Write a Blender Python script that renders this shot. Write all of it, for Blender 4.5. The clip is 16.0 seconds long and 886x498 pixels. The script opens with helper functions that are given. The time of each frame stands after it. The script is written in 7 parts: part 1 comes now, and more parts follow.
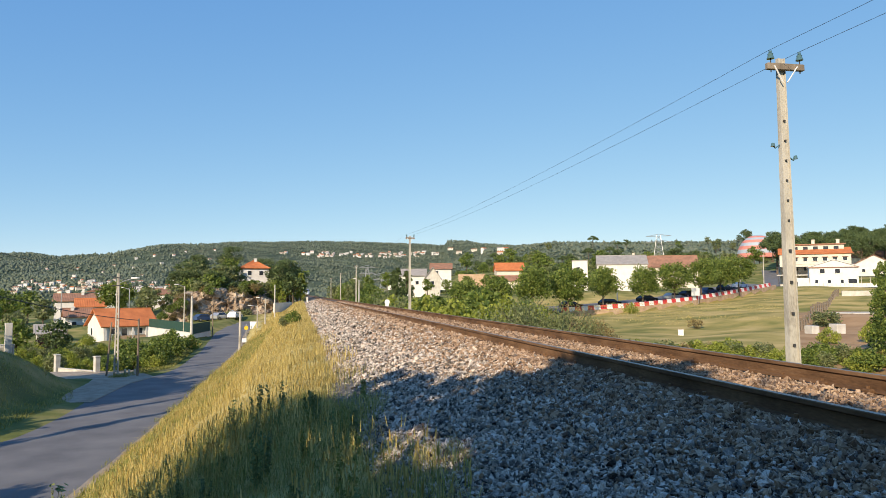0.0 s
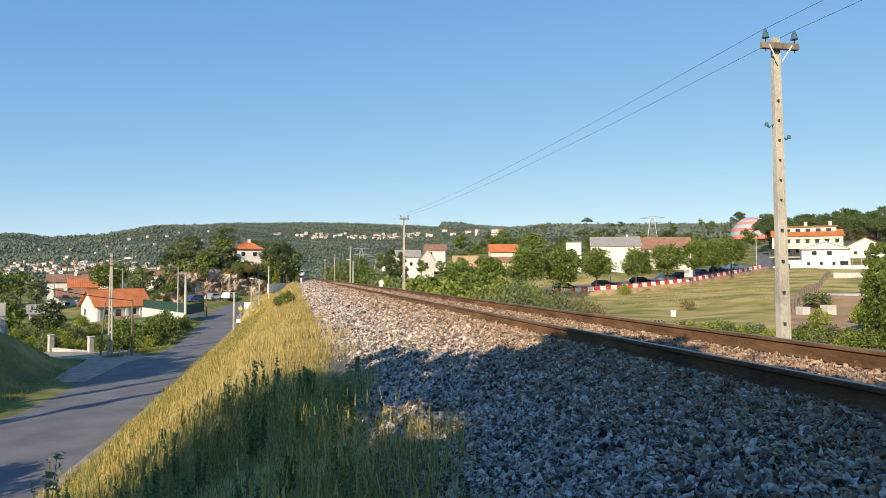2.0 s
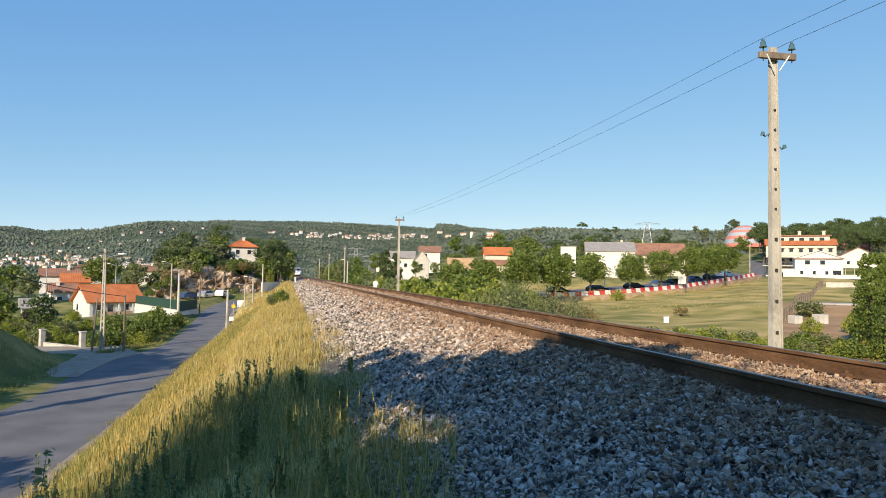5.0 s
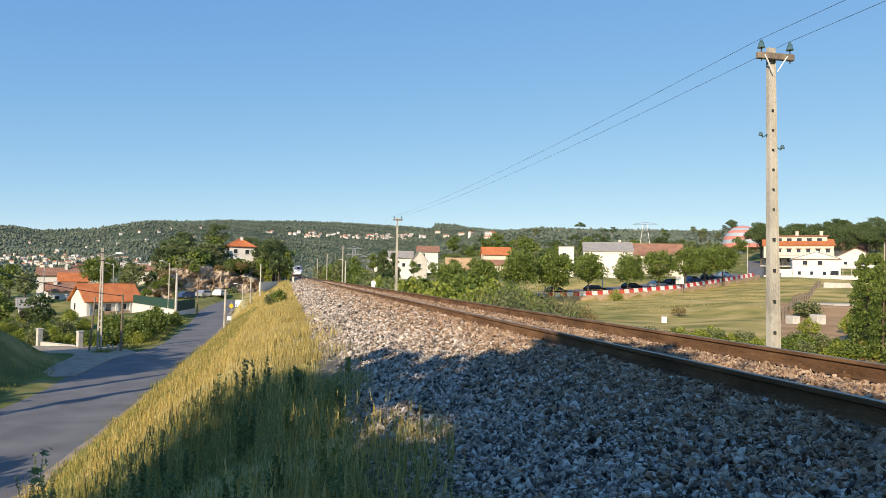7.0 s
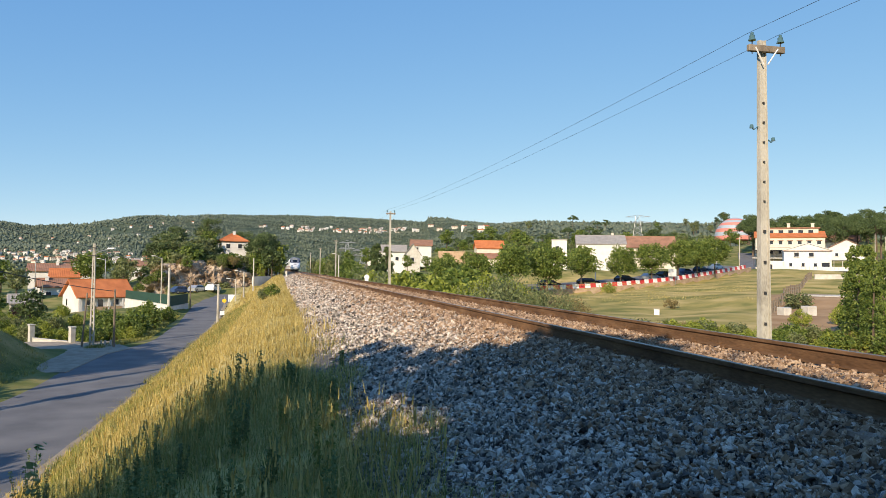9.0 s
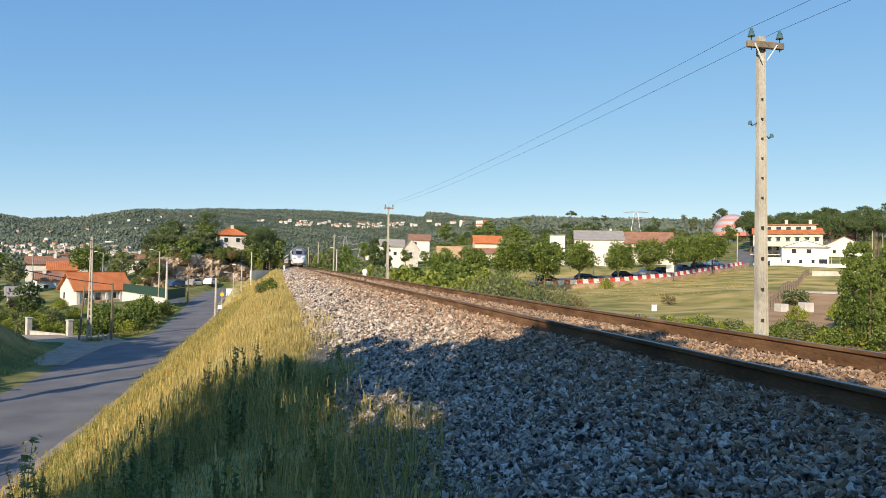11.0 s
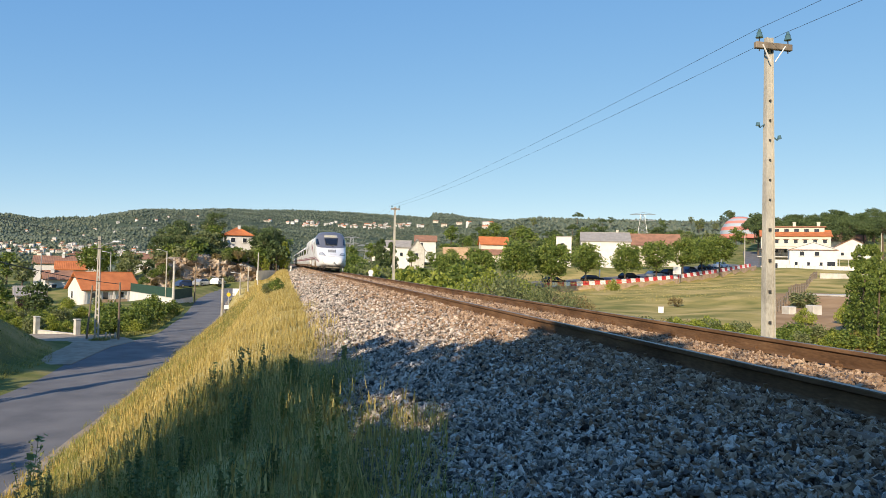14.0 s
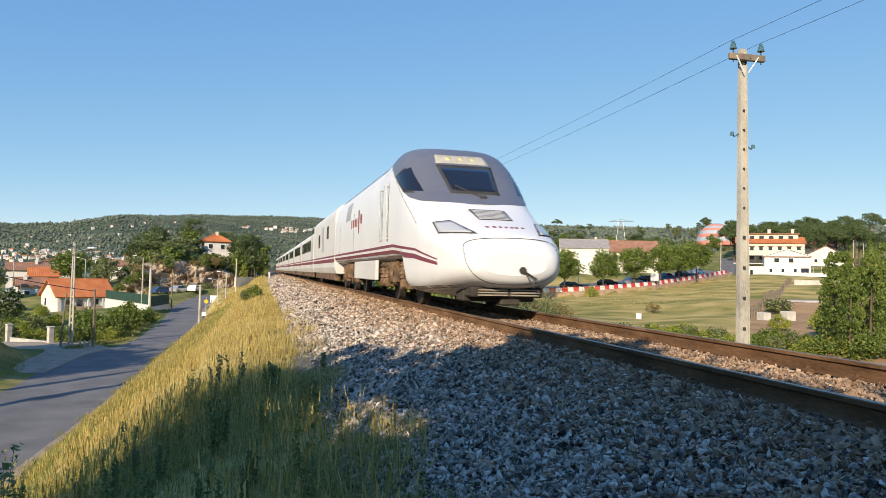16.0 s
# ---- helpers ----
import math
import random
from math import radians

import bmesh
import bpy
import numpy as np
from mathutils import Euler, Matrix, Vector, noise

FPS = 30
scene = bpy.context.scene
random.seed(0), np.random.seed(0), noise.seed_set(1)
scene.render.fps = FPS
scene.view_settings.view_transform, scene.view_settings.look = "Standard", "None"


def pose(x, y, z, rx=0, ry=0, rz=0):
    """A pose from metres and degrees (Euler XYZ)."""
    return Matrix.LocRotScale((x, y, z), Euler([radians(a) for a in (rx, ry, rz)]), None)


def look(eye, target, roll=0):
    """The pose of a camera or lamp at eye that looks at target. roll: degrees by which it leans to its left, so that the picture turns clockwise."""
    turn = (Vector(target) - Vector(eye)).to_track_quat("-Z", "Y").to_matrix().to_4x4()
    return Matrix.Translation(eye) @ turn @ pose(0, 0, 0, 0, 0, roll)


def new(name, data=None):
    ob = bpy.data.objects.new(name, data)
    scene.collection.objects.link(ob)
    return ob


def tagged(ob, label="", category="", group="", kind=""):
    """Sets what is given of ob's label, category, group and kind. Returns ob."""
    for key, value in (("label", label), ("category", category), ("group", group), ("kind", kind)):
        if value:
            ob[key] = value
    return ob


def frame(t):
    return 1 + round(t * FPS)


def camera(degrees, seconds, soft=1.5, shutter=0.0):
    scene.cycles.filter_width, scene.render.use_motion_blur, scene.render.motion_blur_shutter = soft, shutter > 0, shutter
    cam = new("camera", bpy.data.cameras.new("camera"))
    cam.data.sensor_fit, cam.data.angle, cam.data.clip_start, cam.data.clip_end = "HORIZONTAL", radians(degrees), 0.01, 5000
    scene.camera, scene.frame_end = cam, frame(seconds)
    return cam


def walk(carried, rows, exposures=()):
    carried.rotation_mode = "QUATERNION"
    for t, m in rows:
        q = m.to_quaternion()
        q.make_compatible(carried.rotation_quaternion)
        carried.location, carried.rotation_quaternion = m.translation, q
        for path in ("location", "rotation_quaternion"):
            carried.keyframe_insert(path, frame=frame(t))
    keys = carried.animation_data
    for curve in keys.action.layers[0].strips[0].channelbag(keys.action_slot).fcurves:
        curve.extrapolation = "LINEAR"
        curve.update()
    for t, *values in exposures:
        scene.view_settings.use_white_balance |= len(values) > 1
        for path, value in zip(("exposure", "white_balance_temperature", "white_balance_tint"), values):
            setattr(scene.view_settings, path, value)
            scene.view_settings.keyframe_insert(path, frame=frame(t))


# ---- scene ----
cam = camera(65.0, 16.0, soft=0.5, shutter=0.12)
PATH = [
    (0, (-0.012, 0.03, 0.789), (0.391, 1.985, 0.917), -0.2),
    (0.5, (-0.024, -0.021, 0.76), (0.377, 1.935, 0.872), -0.4),
    (1, (-0.021, -0.002, 0.751), (0.391, 1.954, 0.826), -0.3),
    (1.5, (-0.017, 0.011, 0.737), (0.399, 1.966, 0.815), 0.0),
    (2, (-0.018, 0.002, 0.726), (0.402, 1.956, 0.801), -0.1),
    (2.5, (-0.023, -0.001, 0.731), (0.401, 1.952, 0.795), 0.1),
    (3, (-0.02, 0.01, 0.733), (0.403, 1.964, 0.804), 0.2),
    (3.5, (-0.021, 0.005, 0.735), (0.408, 1.957, 0.811), 0.4),
    (4, (-0.02, 0.001, 0.735), (0.414, 1.952, 0.815), 0.9),
    (6.5, (-0.027, -0.003, 0.737), (0.409, 1.947, 0.817), 1.1),
    (7, (-0.023, 0.004, 0.735), (0.417, 1.954, 0.815), 1.1),
    (7.5, (-0.03, -0.012, 0.735), (0.406, 1.938, 0.809), 1.1),
    (8, (-0.016, 0.004, 0.73), (0.421, 1.955, 0.796), 1.1),
    (8.5, (-0.018, -0.021, 0.733), (0.427, 1.927, 0.795), 0.6),
    (9, (-0.02, -0.023, 0.731), (0.439, 1.922, 0.793), 0.8),
    (11.5, (-0.009, -0.015, 0.729), (0.455, 1.93, 0.775), 1.1),
    (12, (-0.011, -0.015, 0.733), (0.452, 1.93, 0.781), 1.1),
    (12.5, (0.0, 0.0, 0.73), (0.461, 1.945, 0.781), 1.0),
    (13, (-0.003, -0.013, 0.729), (0.455, 1.933, 0.781), 0.8),
    (13.5, (-0.006, -0.02, 0.733), (0.449, 1.927, 0.779), 1.0),
    (14, (-0.001, -0.01, 0.728), (0.446, 1.939, 0.778), 1.3),
    (14.5, (-0.014, -0.042, 0.734), (0.439, 1.905, 0.797), 1.2),
    (15, (-0.01, -0.044, 0.736), (0.459, 1.899, 0.805), 1.1),
    (15.5, (-0.011, -0.059, 0.737), (0.475, 1.88, 0.813), 1.1),
    (16, (-0.01, -0.061, 0.735), (0.493, 1.873, 0.805), 1.3),
]
walk(cam, [(t, look(eye, target, roll)) for t, eye, target, roll in PATH])

# ---------------- light ----------------
SUN_AZ, SUN_EL = 218.0, 24.0          # degrees, azimuth clockwise from +y
world = bpy.data.worlds.new("world")
scene.world = world
world.use_nodes = True
wn = world.node_tree
bg = wn.nodes["Background"]
sky = wn.nodes.new("ShaderNodeTexSky")
sky.sky_type = "NISHITA"
sky.sun_disc = False
sky.sun_elevation = radians(SUN_EL)
sky.sun_rotation = radians(SUN_AZ)
sky.altitude = 4500
sky.air_density = 1.0
sky.dust_density = 0.7
sky.ozone_density = 2.3
# evening sky: each channel's rise towards the horizon
sep, comb = wn.nodes.new("ShaderNodeSeparateColor"), wn.nodes.new("ShaderNodeCombineColor")
wn.links.new(sky.outputs["Color"], sep.inputs[0])
for c, (power, gain) in enumerate(((0.80, 0.68), (0.53, 0.68), (0.23, 0.755))):
    pre, pw, mul = [wn.nodes.new("ShaderNodeMath") for _ in range(3)]
    pre.operation, pw.operation, mul.operation = "MULTIPLY", "POWER", "MULTIPLY"
    pre.inputs[1].default_value = 0.182
    pw.inputs[1].default_value = power
    mul.inputs[1].default_value = gain / 0.182
    wn.links.new(sep.outputs[c], pre.inputs[0])
    wn.links.new(pre.outputs[0], pw.inputs[0])
    wn.links.new(pw.outputs[0], mul.inputs[0])
    wn.links.new(mul.outputs[0], comb.inputs[c])
wn.links.new(comb.outputs[0], bg.inputs["Color"])
bg.inputs["Strength"].default_value = 0.15
sun_data = bpy.data.lights.new("sun", "SUN")
sun_data.energy = 5.0
sun_data.angle = radians(0.55)
sun_data.color = (1.0, 0.82, 0.60)
sun = new("sun", sun_data)
sun_from = Vector((math.sin(radians(SUN_AZ)) * math.cos(radians(SUN_EL)), math.cos(radians(SUN_AZ)) * math.cos(radians(SUN_EL)), math.sin(radians(SUN_EL))))
sun.matrix_world = look(sun_from * 50, (0, 0, 0))
scene.view_settings.exposure = 0.42


# ---------------- materials ----------------
def mat(name, cols, rough=0.8, scale=4.0, fine=40.0, bump=0.3, metal=0.0, dist=0.02, island=0.0, per_object=0.0, spec=0.4, leaf=0.0, stretch=(1, 1, 1)):
    """cols: two or three base colours mixed by noise at two scales."""
    m = bpy.data.materials.new(name)
    m.use_nodes = True
    nt = m.node_tree
    N, L = nt.nodes, nt.links
    b = N["Principled BSDF"]
    b.inputs["Roughness"].default_value = rough
    b.inputs["Metallic"].default_value = metal
    b.inputs["Specular IOR Level"].default_value = spec
    tc = N.new("ShaderNodeTexCoord")
    mp = N.new("ShaderNodeMapping")
    mp.inputs["Scale"].default_value = stretch
    L.new(tc.outputs["Object"], mp.inputs["Vector"])
    n1 = N.new("ShaderNodeTexNoise")
    n1.inputs["Scale"].default_value = scale
    n1.inputs["Detail"].default_value = 5
    n2 = N.new("ShaderNodeTexNoise")
    n2.inputs["Scale"].default_value = fine
    n2.inputs["Detail"].default_value = 4
    L.new(mp.outputs[0], n1.inputs["Vector"])
    L.new(mp.outputs[0], n2.inputs["Vector"])
    add = N.new("ShaderNodeMath")
    add.operation = "MULTIPLY_ADD"
    L.new(n2.outputs["Fac"], add.inputs[0])
    add.inputs[1].default_value = 0.45
    L.new(n1.outputs["Fac"], add.inputs[2])
    fac = add.outputs[0]
    off = 0.225
    if island:
        g = N.new("ShaderNodeNewGeometry")
        a2 = N.new("ShaderNodeMath")
        a2.operation = "MULTIPLY_ADD"
        L.new(g.outputs["Random Per Island"], a2.inputs[0])
        a2.inputs[1].default_value = island
        L.new(fac, a2.inputs[2])
        fac = a2.outputs[0]
        off += island / 2
    if per_object:
        g = N.new("ShaderNodeObjectInfo")
        a2 = N.new("ShaderNodeMath")
        a2.operation = "MULTIPLY_ADD"
        L.new(g.outputs["Random"], a2.inputs[0])
        a2.inputs[1].default_value = per_object
        L.new(fac, a2.inputs[2])
        fac = a2.outputs[0]
        off += per_object / 2
    ramp = N.new("ShaderNodeValToRGB")
    L.new(fac, ramp.inputs["Fac"])
    span = 0.22 + (island + per_object) * 0.3
    els = ramp.color_ramp.elements
    while len(els) < len(cols):
        els.new(0.5)
    sh = N.new("ShaderNodeMath")
    sh.operation = "SUBTRACT"
    L.new(fac, sh.inputs[0])
    sh.inputs[1].default_value = off
    L.new(sh.outputs[0], ramp.inputs["Fac"])
    for i, c in enumerate(cols):
        els[i].position = 0.5 - span + 2 * span * i / (len(cols) - 1)
        els[i].color = (*c, 1)
    L.new(ramp.outputs["Color"], b.inputs["Base Color"])
    if bump:
        bp = N.new("ShaderNodeBump")
        bp.inputs["Strength"].default_value = bump
        bp.inputs["Distance"].default_value = dist
        L.new(add.outputs[0], bp.inputs["Height"])
        L.new(bp.outputs["Normal"], b.inputs["Normal"])
    if leaf:
        tr = N.new("ShaderNodeBsdfTranslucent")
        L.new(ramp.outputs["Color"], tr.inputs["Color"])
        mx = N.new("ShaderNodeMixShader")
        mx.inputs[0].default_value = leaf
        L.new(b.outputs[0], mx.inputs[1])
        L.new(tr.outputs[0], mx.inputs[2])
        L.new(mx.outputs[0], N["Material Output"].inputs["Surface"])
    return m


def glass_mat(name, col, rough=0.05):
    m = bpy.data.materials.new(name)
    m.use_nodes = True
    b = m.node_tree.nodes["Principled BSDF"]
    b.inputs["Base Color"].default_value = (*col, 1)
    b.inputs["Roughness"].default_value = rough
    b.inputs["Specular IOR Level"].default_value = 0.6
    return m


M_BALLAST = mat("ballast stone", [(0.024, 0.021, 0.019), (0.125, 0.108, 0.092), (0.29, 0.255, 0.215), (0.43, 0.385, 0.335), (0.70, 0.635, 0.555), (0.34, 0.20, 0.11)], 0.8, 9, 70, 0.6, island=0.95)
M_BALLAST_PIECE = mat("loose ballast stone", [(0.024, 0.021, 0.019), (0.125, 0.108, 0.092), (0.29, 0.255, 0.215), (0.43, 0.385, 0.335), (0.70, 0.635, 0.555), (0.34, 0.20, 0.11)], 0.8, 9, 70, 0.6, per_object=0.95)
M_RUSTSTONE = mat("rust stained ballast", [(0.09, 0.055, 0.035), (0.24, 0.155, 0.095), (0.36, 0.25, 0.165), (0.49, 0.375, 0.27)], 0.9, 6, 60, 0.5, island=0.8)
# bed coloured dark to stand in for shade in the gaps between stones
M_BED = mat("ballast bed", [(0.05, 0.045, 0.04), (0.13, 0.12, 0.105), (0.24, 0.22, 0.19)], 0.95, 9, 28, 1.0, dist=0.05)
M_RUST = mat("rusty rail steel", [(0.085, 0.045, 0.022), (0.16, 0.088, 0.044), (0.25, 0.145, 0.075)], 0.8, 5, 60, 0.25, metal=0.2, stretch=(1, 0.25, 1), spec=0.25)
M_SHINE = mat("worn rail head", [(0.20, 0.165, 0.135), (0.32, 0.28, 0.24)], 0.45, 8, 60, 0.05, metal=0.7)
M_SLEEPER = mat("brown stained concrete sleeper", [(0.13, 0.085, 0.055), (0.25, 0.18, 0.13)], 0.9, 4, 40, 0.4, per_object=0.3)
M_ASPHALT = mat("worn grey asphalt", [(0.112, 0.113, 0.119), (0.152, 0.152, 0.158), (0.19, 0.188, 0.188)], 0.9, 0.5, 45, 0.25, dist=0.008)
M_GRAVEL = mat("sandy gravel", [(0.26, 0.21, 0.155), (0.40, 0.34, 0.26)], 0.95, 1.5, 30, 0.5)
M_CONC = mat("weathered concrete", [(0.26, 0.24, 0.20), (0.42, 0.395, 0.335), (0.54, 0.51, 0.44)], 0.9, 2.5, 40, 0.3, stretch=(1, 1, 0.3))
M_WALLCONC = mat("pale concrete wall", [(0.40, 0.38, 0.34), (0.58, 0.56, 0.51)], 0.9, 1.2, 25, 0.3)
M_WHITE = mat("white house paint", [(0.58, 0.56, 0.53), (0.70, 0.69, 0.66)], 0.85, 0.7, 12, 0.1)
M_CREAM = mat("cream house paint", [(0.56, 0.505, 0.42), (0.66, 0.61, 0.52)], 0.85, 0.7, 12, 0.1)
M_BROWNWALL = mat("ochre stone wall", [(0.34, 0.23, 0.14), (0.52, 0.38, 0.26)], 0.9, 1.5, 12, 0.4)
M_TILE = mat("orange clay roof tiles", [(0.42, 0.13, 0.045), (0.58, 0.20, 0.07)], 0.85, 0.8, 14, 0.6, dist=0.05)
M_OLDTILE = mat("weathered brown roof tiles", [(0.22, 0.12, 0.08), (0.36, 0.19, 0.12)], 0.9, 0.8, 14, 0.6, dist=0.05)
M_GREYROOF = mat("grey fibre cement roof", [(0.27, 0.25, 0.235), (0.36, 0.34, 0.31)], 0.9, 0.8, 14, 0.4)
M_GLASS = glass_mat("dark window glass", (0.03, 0.035, 0.045))
M_DARK = mat("dark grey metal", [(0.03, 0.03, 0.032), (0.06, 0.06, 0.06)], 0.6, 4, 30, 0.1)
M_STEEL = mat("galvanised steel", [(0.34, 0.35, 0.35), (0.46, 0.47, 0.47)], 0.5, 4, 30, 0.1, metal=0.6)
M_WOOD = mat("weathered timber", [(0.12, 0.095, 0.07), (0.27, 0.22, 0.165)], 0.9, 3, 30, 0.4, stretch=(1, 1, 0.15))
M_BARK = mat("tree bark", [(0.07, 0.05, 0.035), (0.16, 0.12, 0.085)], 0.95, 4, 25, 0.6, stretch=(1, 1, 0.2))
M_LEAF = mat("broad green leaves", [(0.05, 0.088, 0.017), (0.15, 0.21, 0.038), (0.26, 0.305, 0.068)], 0.6, 0.6, 8, 0, island=0.8, leaf=0.36)
M_LEAFY = mat("yellow green leaves", [(0.16, 0.20, 0.028), (0.29, 0.33, 0.05), (0.42, 0.44, 0.09)], 0.6, 0.6, 8, 0, island=0.8, leaf=0.4)
M_LEAFDK = mat("dark conifer needles", [(0.038, 0.066, 0.025), (0.082, 0.122, 0.04), (0.135, 0.175, 0.058)], 0.7, 0.6, 8, 0, island=0.8, leaf=0.2)
M_LEAFOLIVE = mat("dusty olive leaves", [(0.097, 0.121, 0.048), (0.177, 0.209, 0.081), (0.274, 0.290, 0.129)], 0.65, 0.6, 8, 0, island=0.8, leaf=0.3)
M_LEAFBRN = mat("browning shrub leaves", [(0.154, 0.105, 0.042), (0.238, 0.182, 0.070), (0.308, 0.266, 0.112)], 0.7, 0.6, 8, 0, island=0.8, leaf=0.3)
# aerial haze is put into this base colour: greyer and bluer foliage
M_HAZEWOODS = mat("haze tinted woodland foliage", [(0.066, 0.096, 0.076), (0.105, 0.135, 0.098), (0.155, 0.178, 0.125)], 0.9, 0.03, 0.35, 0.0, island=0.7)
M_DRY = mat("dry golden grass", [(0.34, 0.25, 0.07), (0.55, 0.43, 0.135), (0.70, 0.58, 0.25)], 0.75, 0.8, 10, 0, island=0.8, leaf=0.38)
M_GREENGRASS = mat("green grass blades", [(0.13, 0.155, 0.035), (0.28, 0.285, 0.07), (0.47, 0.42, 0.15)], 0.75, 0.8, 10, 0, island=0.8, leaf=0.35)
M_WEED = mat("weed stalks and leaves", [(0.13, 0.165, 0.06), (0.23, 0.27, 0.10), (0.34, 0.37, 0.17)], 0.75, 3, 20, 0, island=0.6, leaf=0.3)
M_ROCK = mat("pale granite rock face", [(0.17, 0.115, 0.07), (0.36, 0.28, 0.20), (0.54, 0.46, 0.37)], 0.95, 0.35, 2.5, 0.9, dist=0.3)
M_RED = mat("red plastic", [(0.50, 0.035, 0.035), (0.60, 0.06, 0.05)], 0.5, 3, 20, 0)
M_WPLAST = mat("white plastic", [(0.72, 0.71, 0.69), (0.80, 0.80, 0.78)], 0.5, 3, 20, 0)
M_YELLOW = mat("yellow sign paint", [(0.70, 0.42, 0.02), (0.80, 0.50, 0.03)], 0.5, 3, 20, 0)
M_GREENNET = mat("dark green netting", [(0.012, 0.045, 0.035), (0.025, 0.07, 0.05)], 0.8, 2, 30, 0.2)


# ---------------- mesh helpers ----------------
def mesh_np(name, verts, faces, material, smooth=False):
    """verts (n,3), faces (m,k) with one k."""
    verts, faces = np.asarray(verts, dtype=np.float32), np.asarray(faces, dtype=np.int32)
    me = bpy.data.meshes.new(name)
    me.vertices.add(len(verts))
    me.vertices.foreach_set("co", verts.ravel())
    k = faces.shape[1]
    me.loops.add(faces.size)
    me.loops.foreach_set("vertex_index", faces.ravel())
    me.polygons.add(len(faces))
    me.polygons.foreach_set("loop_start", np.arange(0, faces.size, k, dtype=np.int32))
    me.polygons.foreach_set("loop_total", np.full(len(faces), k, dtype=np.int32))
    me.polygons.foreach_set("use_smooth", np.full(len(faces), smooth, dtype=bool))
    me.update(calc_edges=True)
    me.materials.append(material)
    return me


def child(ob, parent):
    ob.parent = parent
    return ob


def part(name, bm, material, parent, label="", smooth=False):
    me = bpy.data.meshes.new(name)
    bmesh.ops.recalc_face_normals(bm, faces=bm.faces[:])
    bm.to_mesh(me)
    bm.free()
    me.materials.append(material)
    if smooth:
        me.polygons.foreach_set("use_smooth", [True] * len(me.polygons))
    ob = new(name, me)
    if parent is not None:
        ob.parent = parent
    if label:
        tagged(ob, label)
    return ob


def npart(name, verts, faces, material, parent=None, label="", smooth=False):
    ob = new(name, mesh_np(name, verts, faces, material, smooth))
    if parent is not None:
        ob.parent = parent
    if label:
        tagged(ob, label)
    return ob


def box(bm, x0, x1, y0, y1, z0, z1, bevel=0.0, m=None):
    r = bmesh.ops.create_cube(bm, size=1)
    vs = r["verts"]
    bmesh.ops.scale(bm, vec=(x1 - x0, y1 - y0, z1 - z0), verts=vs)
    bmesh.ops.translate(bm, vec=((x0 + x1) / 2, (y0 + y1) / 2, (z0 + z1) / 2), verts=vs)
    if bevel:
        es = list({e for v in vs for e in v.link_edges})
        r = bmesh.ops.bevel(bm, geom=es, offset=bevel, segments=1, affect="EDGES")
        vs = r["verts"]
    if m is not None:
        bmesh.ops.transform(bm, matrix=m, verts=list({v for v in vs}))
    return bm


def boxes(*bs, bevel=0.0):
    bm = bmesh.new()
    for b in bs:
        box(bm, *b, bevel=bevel)
    return bm


def tube(bm, a, b, r0, r1=None, n=8):
    """A tapered round bar from a to b."""
    a, b = Vector(a), Vector(b)
    r1 = r0 if r1 is None else r1
    q = (b - a).to_track_quat("Z", "Y").to_matrix()
    rings = []
    for c, r in ((a, r0), (b, r1)):
        rings.append([bm.verts.new(c + q @ Vector((r * math.cos(2 * math.pi * i / n), r * math.sin(2 * math.pi * i / n), 0))) for i in range(n)])
    for i in range(n):
        bm.faces.new((rings[0][i], rings[0][(i + 1) % n], rings[1][(i + 1) % n], rings[1][i]))
    bm.faces.new(rings[0][::-1])
    bm.faces.new(rings[1])
    return bm


def tubes(*segs, n=8):
    bm = bmesh.new()
    for s in segs:
        tube(bm, *s, n=n)
    return bm


def thing(name, label, category, m=None, group="", kind=""):
    e = new(name)
    e.empty_display_size = 0.2
    if m is not None:
        e.matrix_world = m
    return tagged(e, label, category, group, kind)


# ---------------- ground ----------------
NEAR_RAIL, FAR_RAIL, AXIS = 3.69, 5.425, 4.5575
CTRL = np.array([(-10, 10, -6.35), (-10, 60, -6.4), (-12, 30, -6.35), (-10, 95, -6.0), (-34, 123, -7.1), (-57, 178, -7.4), (-52, 192, -5), (-16, 106, -5.5), (-22, 148, -4.7), (-8, 150, -3.6),
                 (-25, 80, -6.9), (-40, 90, -7.6), (-6, 112, -3.4), (-13, 182, 4.0), (-150, 420, -13), (-70, 260, -8), (25, 56, -3.1), (38, 65, -3.5), (47, 117, -2.7), (44, 53, -2.7), (62, 68, -1.6), (76, 126, -0.9),
                 (109, 144, 2.3), (97, 110, 0.1), (69, 153, 1.4), (150, 196, 2.6), (135, 163, 1.6), (31, 32, -3.0), (62, 201, 2.1), (30, 208, -0.5), (190, 202, 6), (264, 300, 20), (264, 370, 19), (165, 300, 12), (88, 246, 5), (112, 333, 12)])
AZ = np.array([-60, -40, -19.3, -17.3, -14.1, -10.7, -8.3, -4.2, 0.2, 4.7, 9.3, 13.0, 16.3, 18.6, 21.3, 25.4, 30, 34, 37.5, 45, 60])
EL = np.array([2.7, 3.0, 3.2, 2.9, 3.3, 3.98, 4.15, 4.28, 4.36, 4.4, 4.22, 4.15, 3.7, 3.5, 3.65, 3.7, 3.55, 3.35, 3.5, 3.5, 3.0])
RR = np.array([2400, 2400, 2300, 2200, 2000, 1900, 2100, 2500, 2800, 2900, 2800, 2400, 1600, 1200, 1000, 900, 900, 900, 900, 900, 900.0])
EMB_X = [-60, -8.3, -7.9, -1.3, -0.3, 0.9, 1.4, 8.3, 9.2, 13.2, 60]
EMB_Z = [-40, -6.6, -6.3, -1.55, -1.1, -0.92, -1.0, -1.0, -1.1, -3.4, -40]


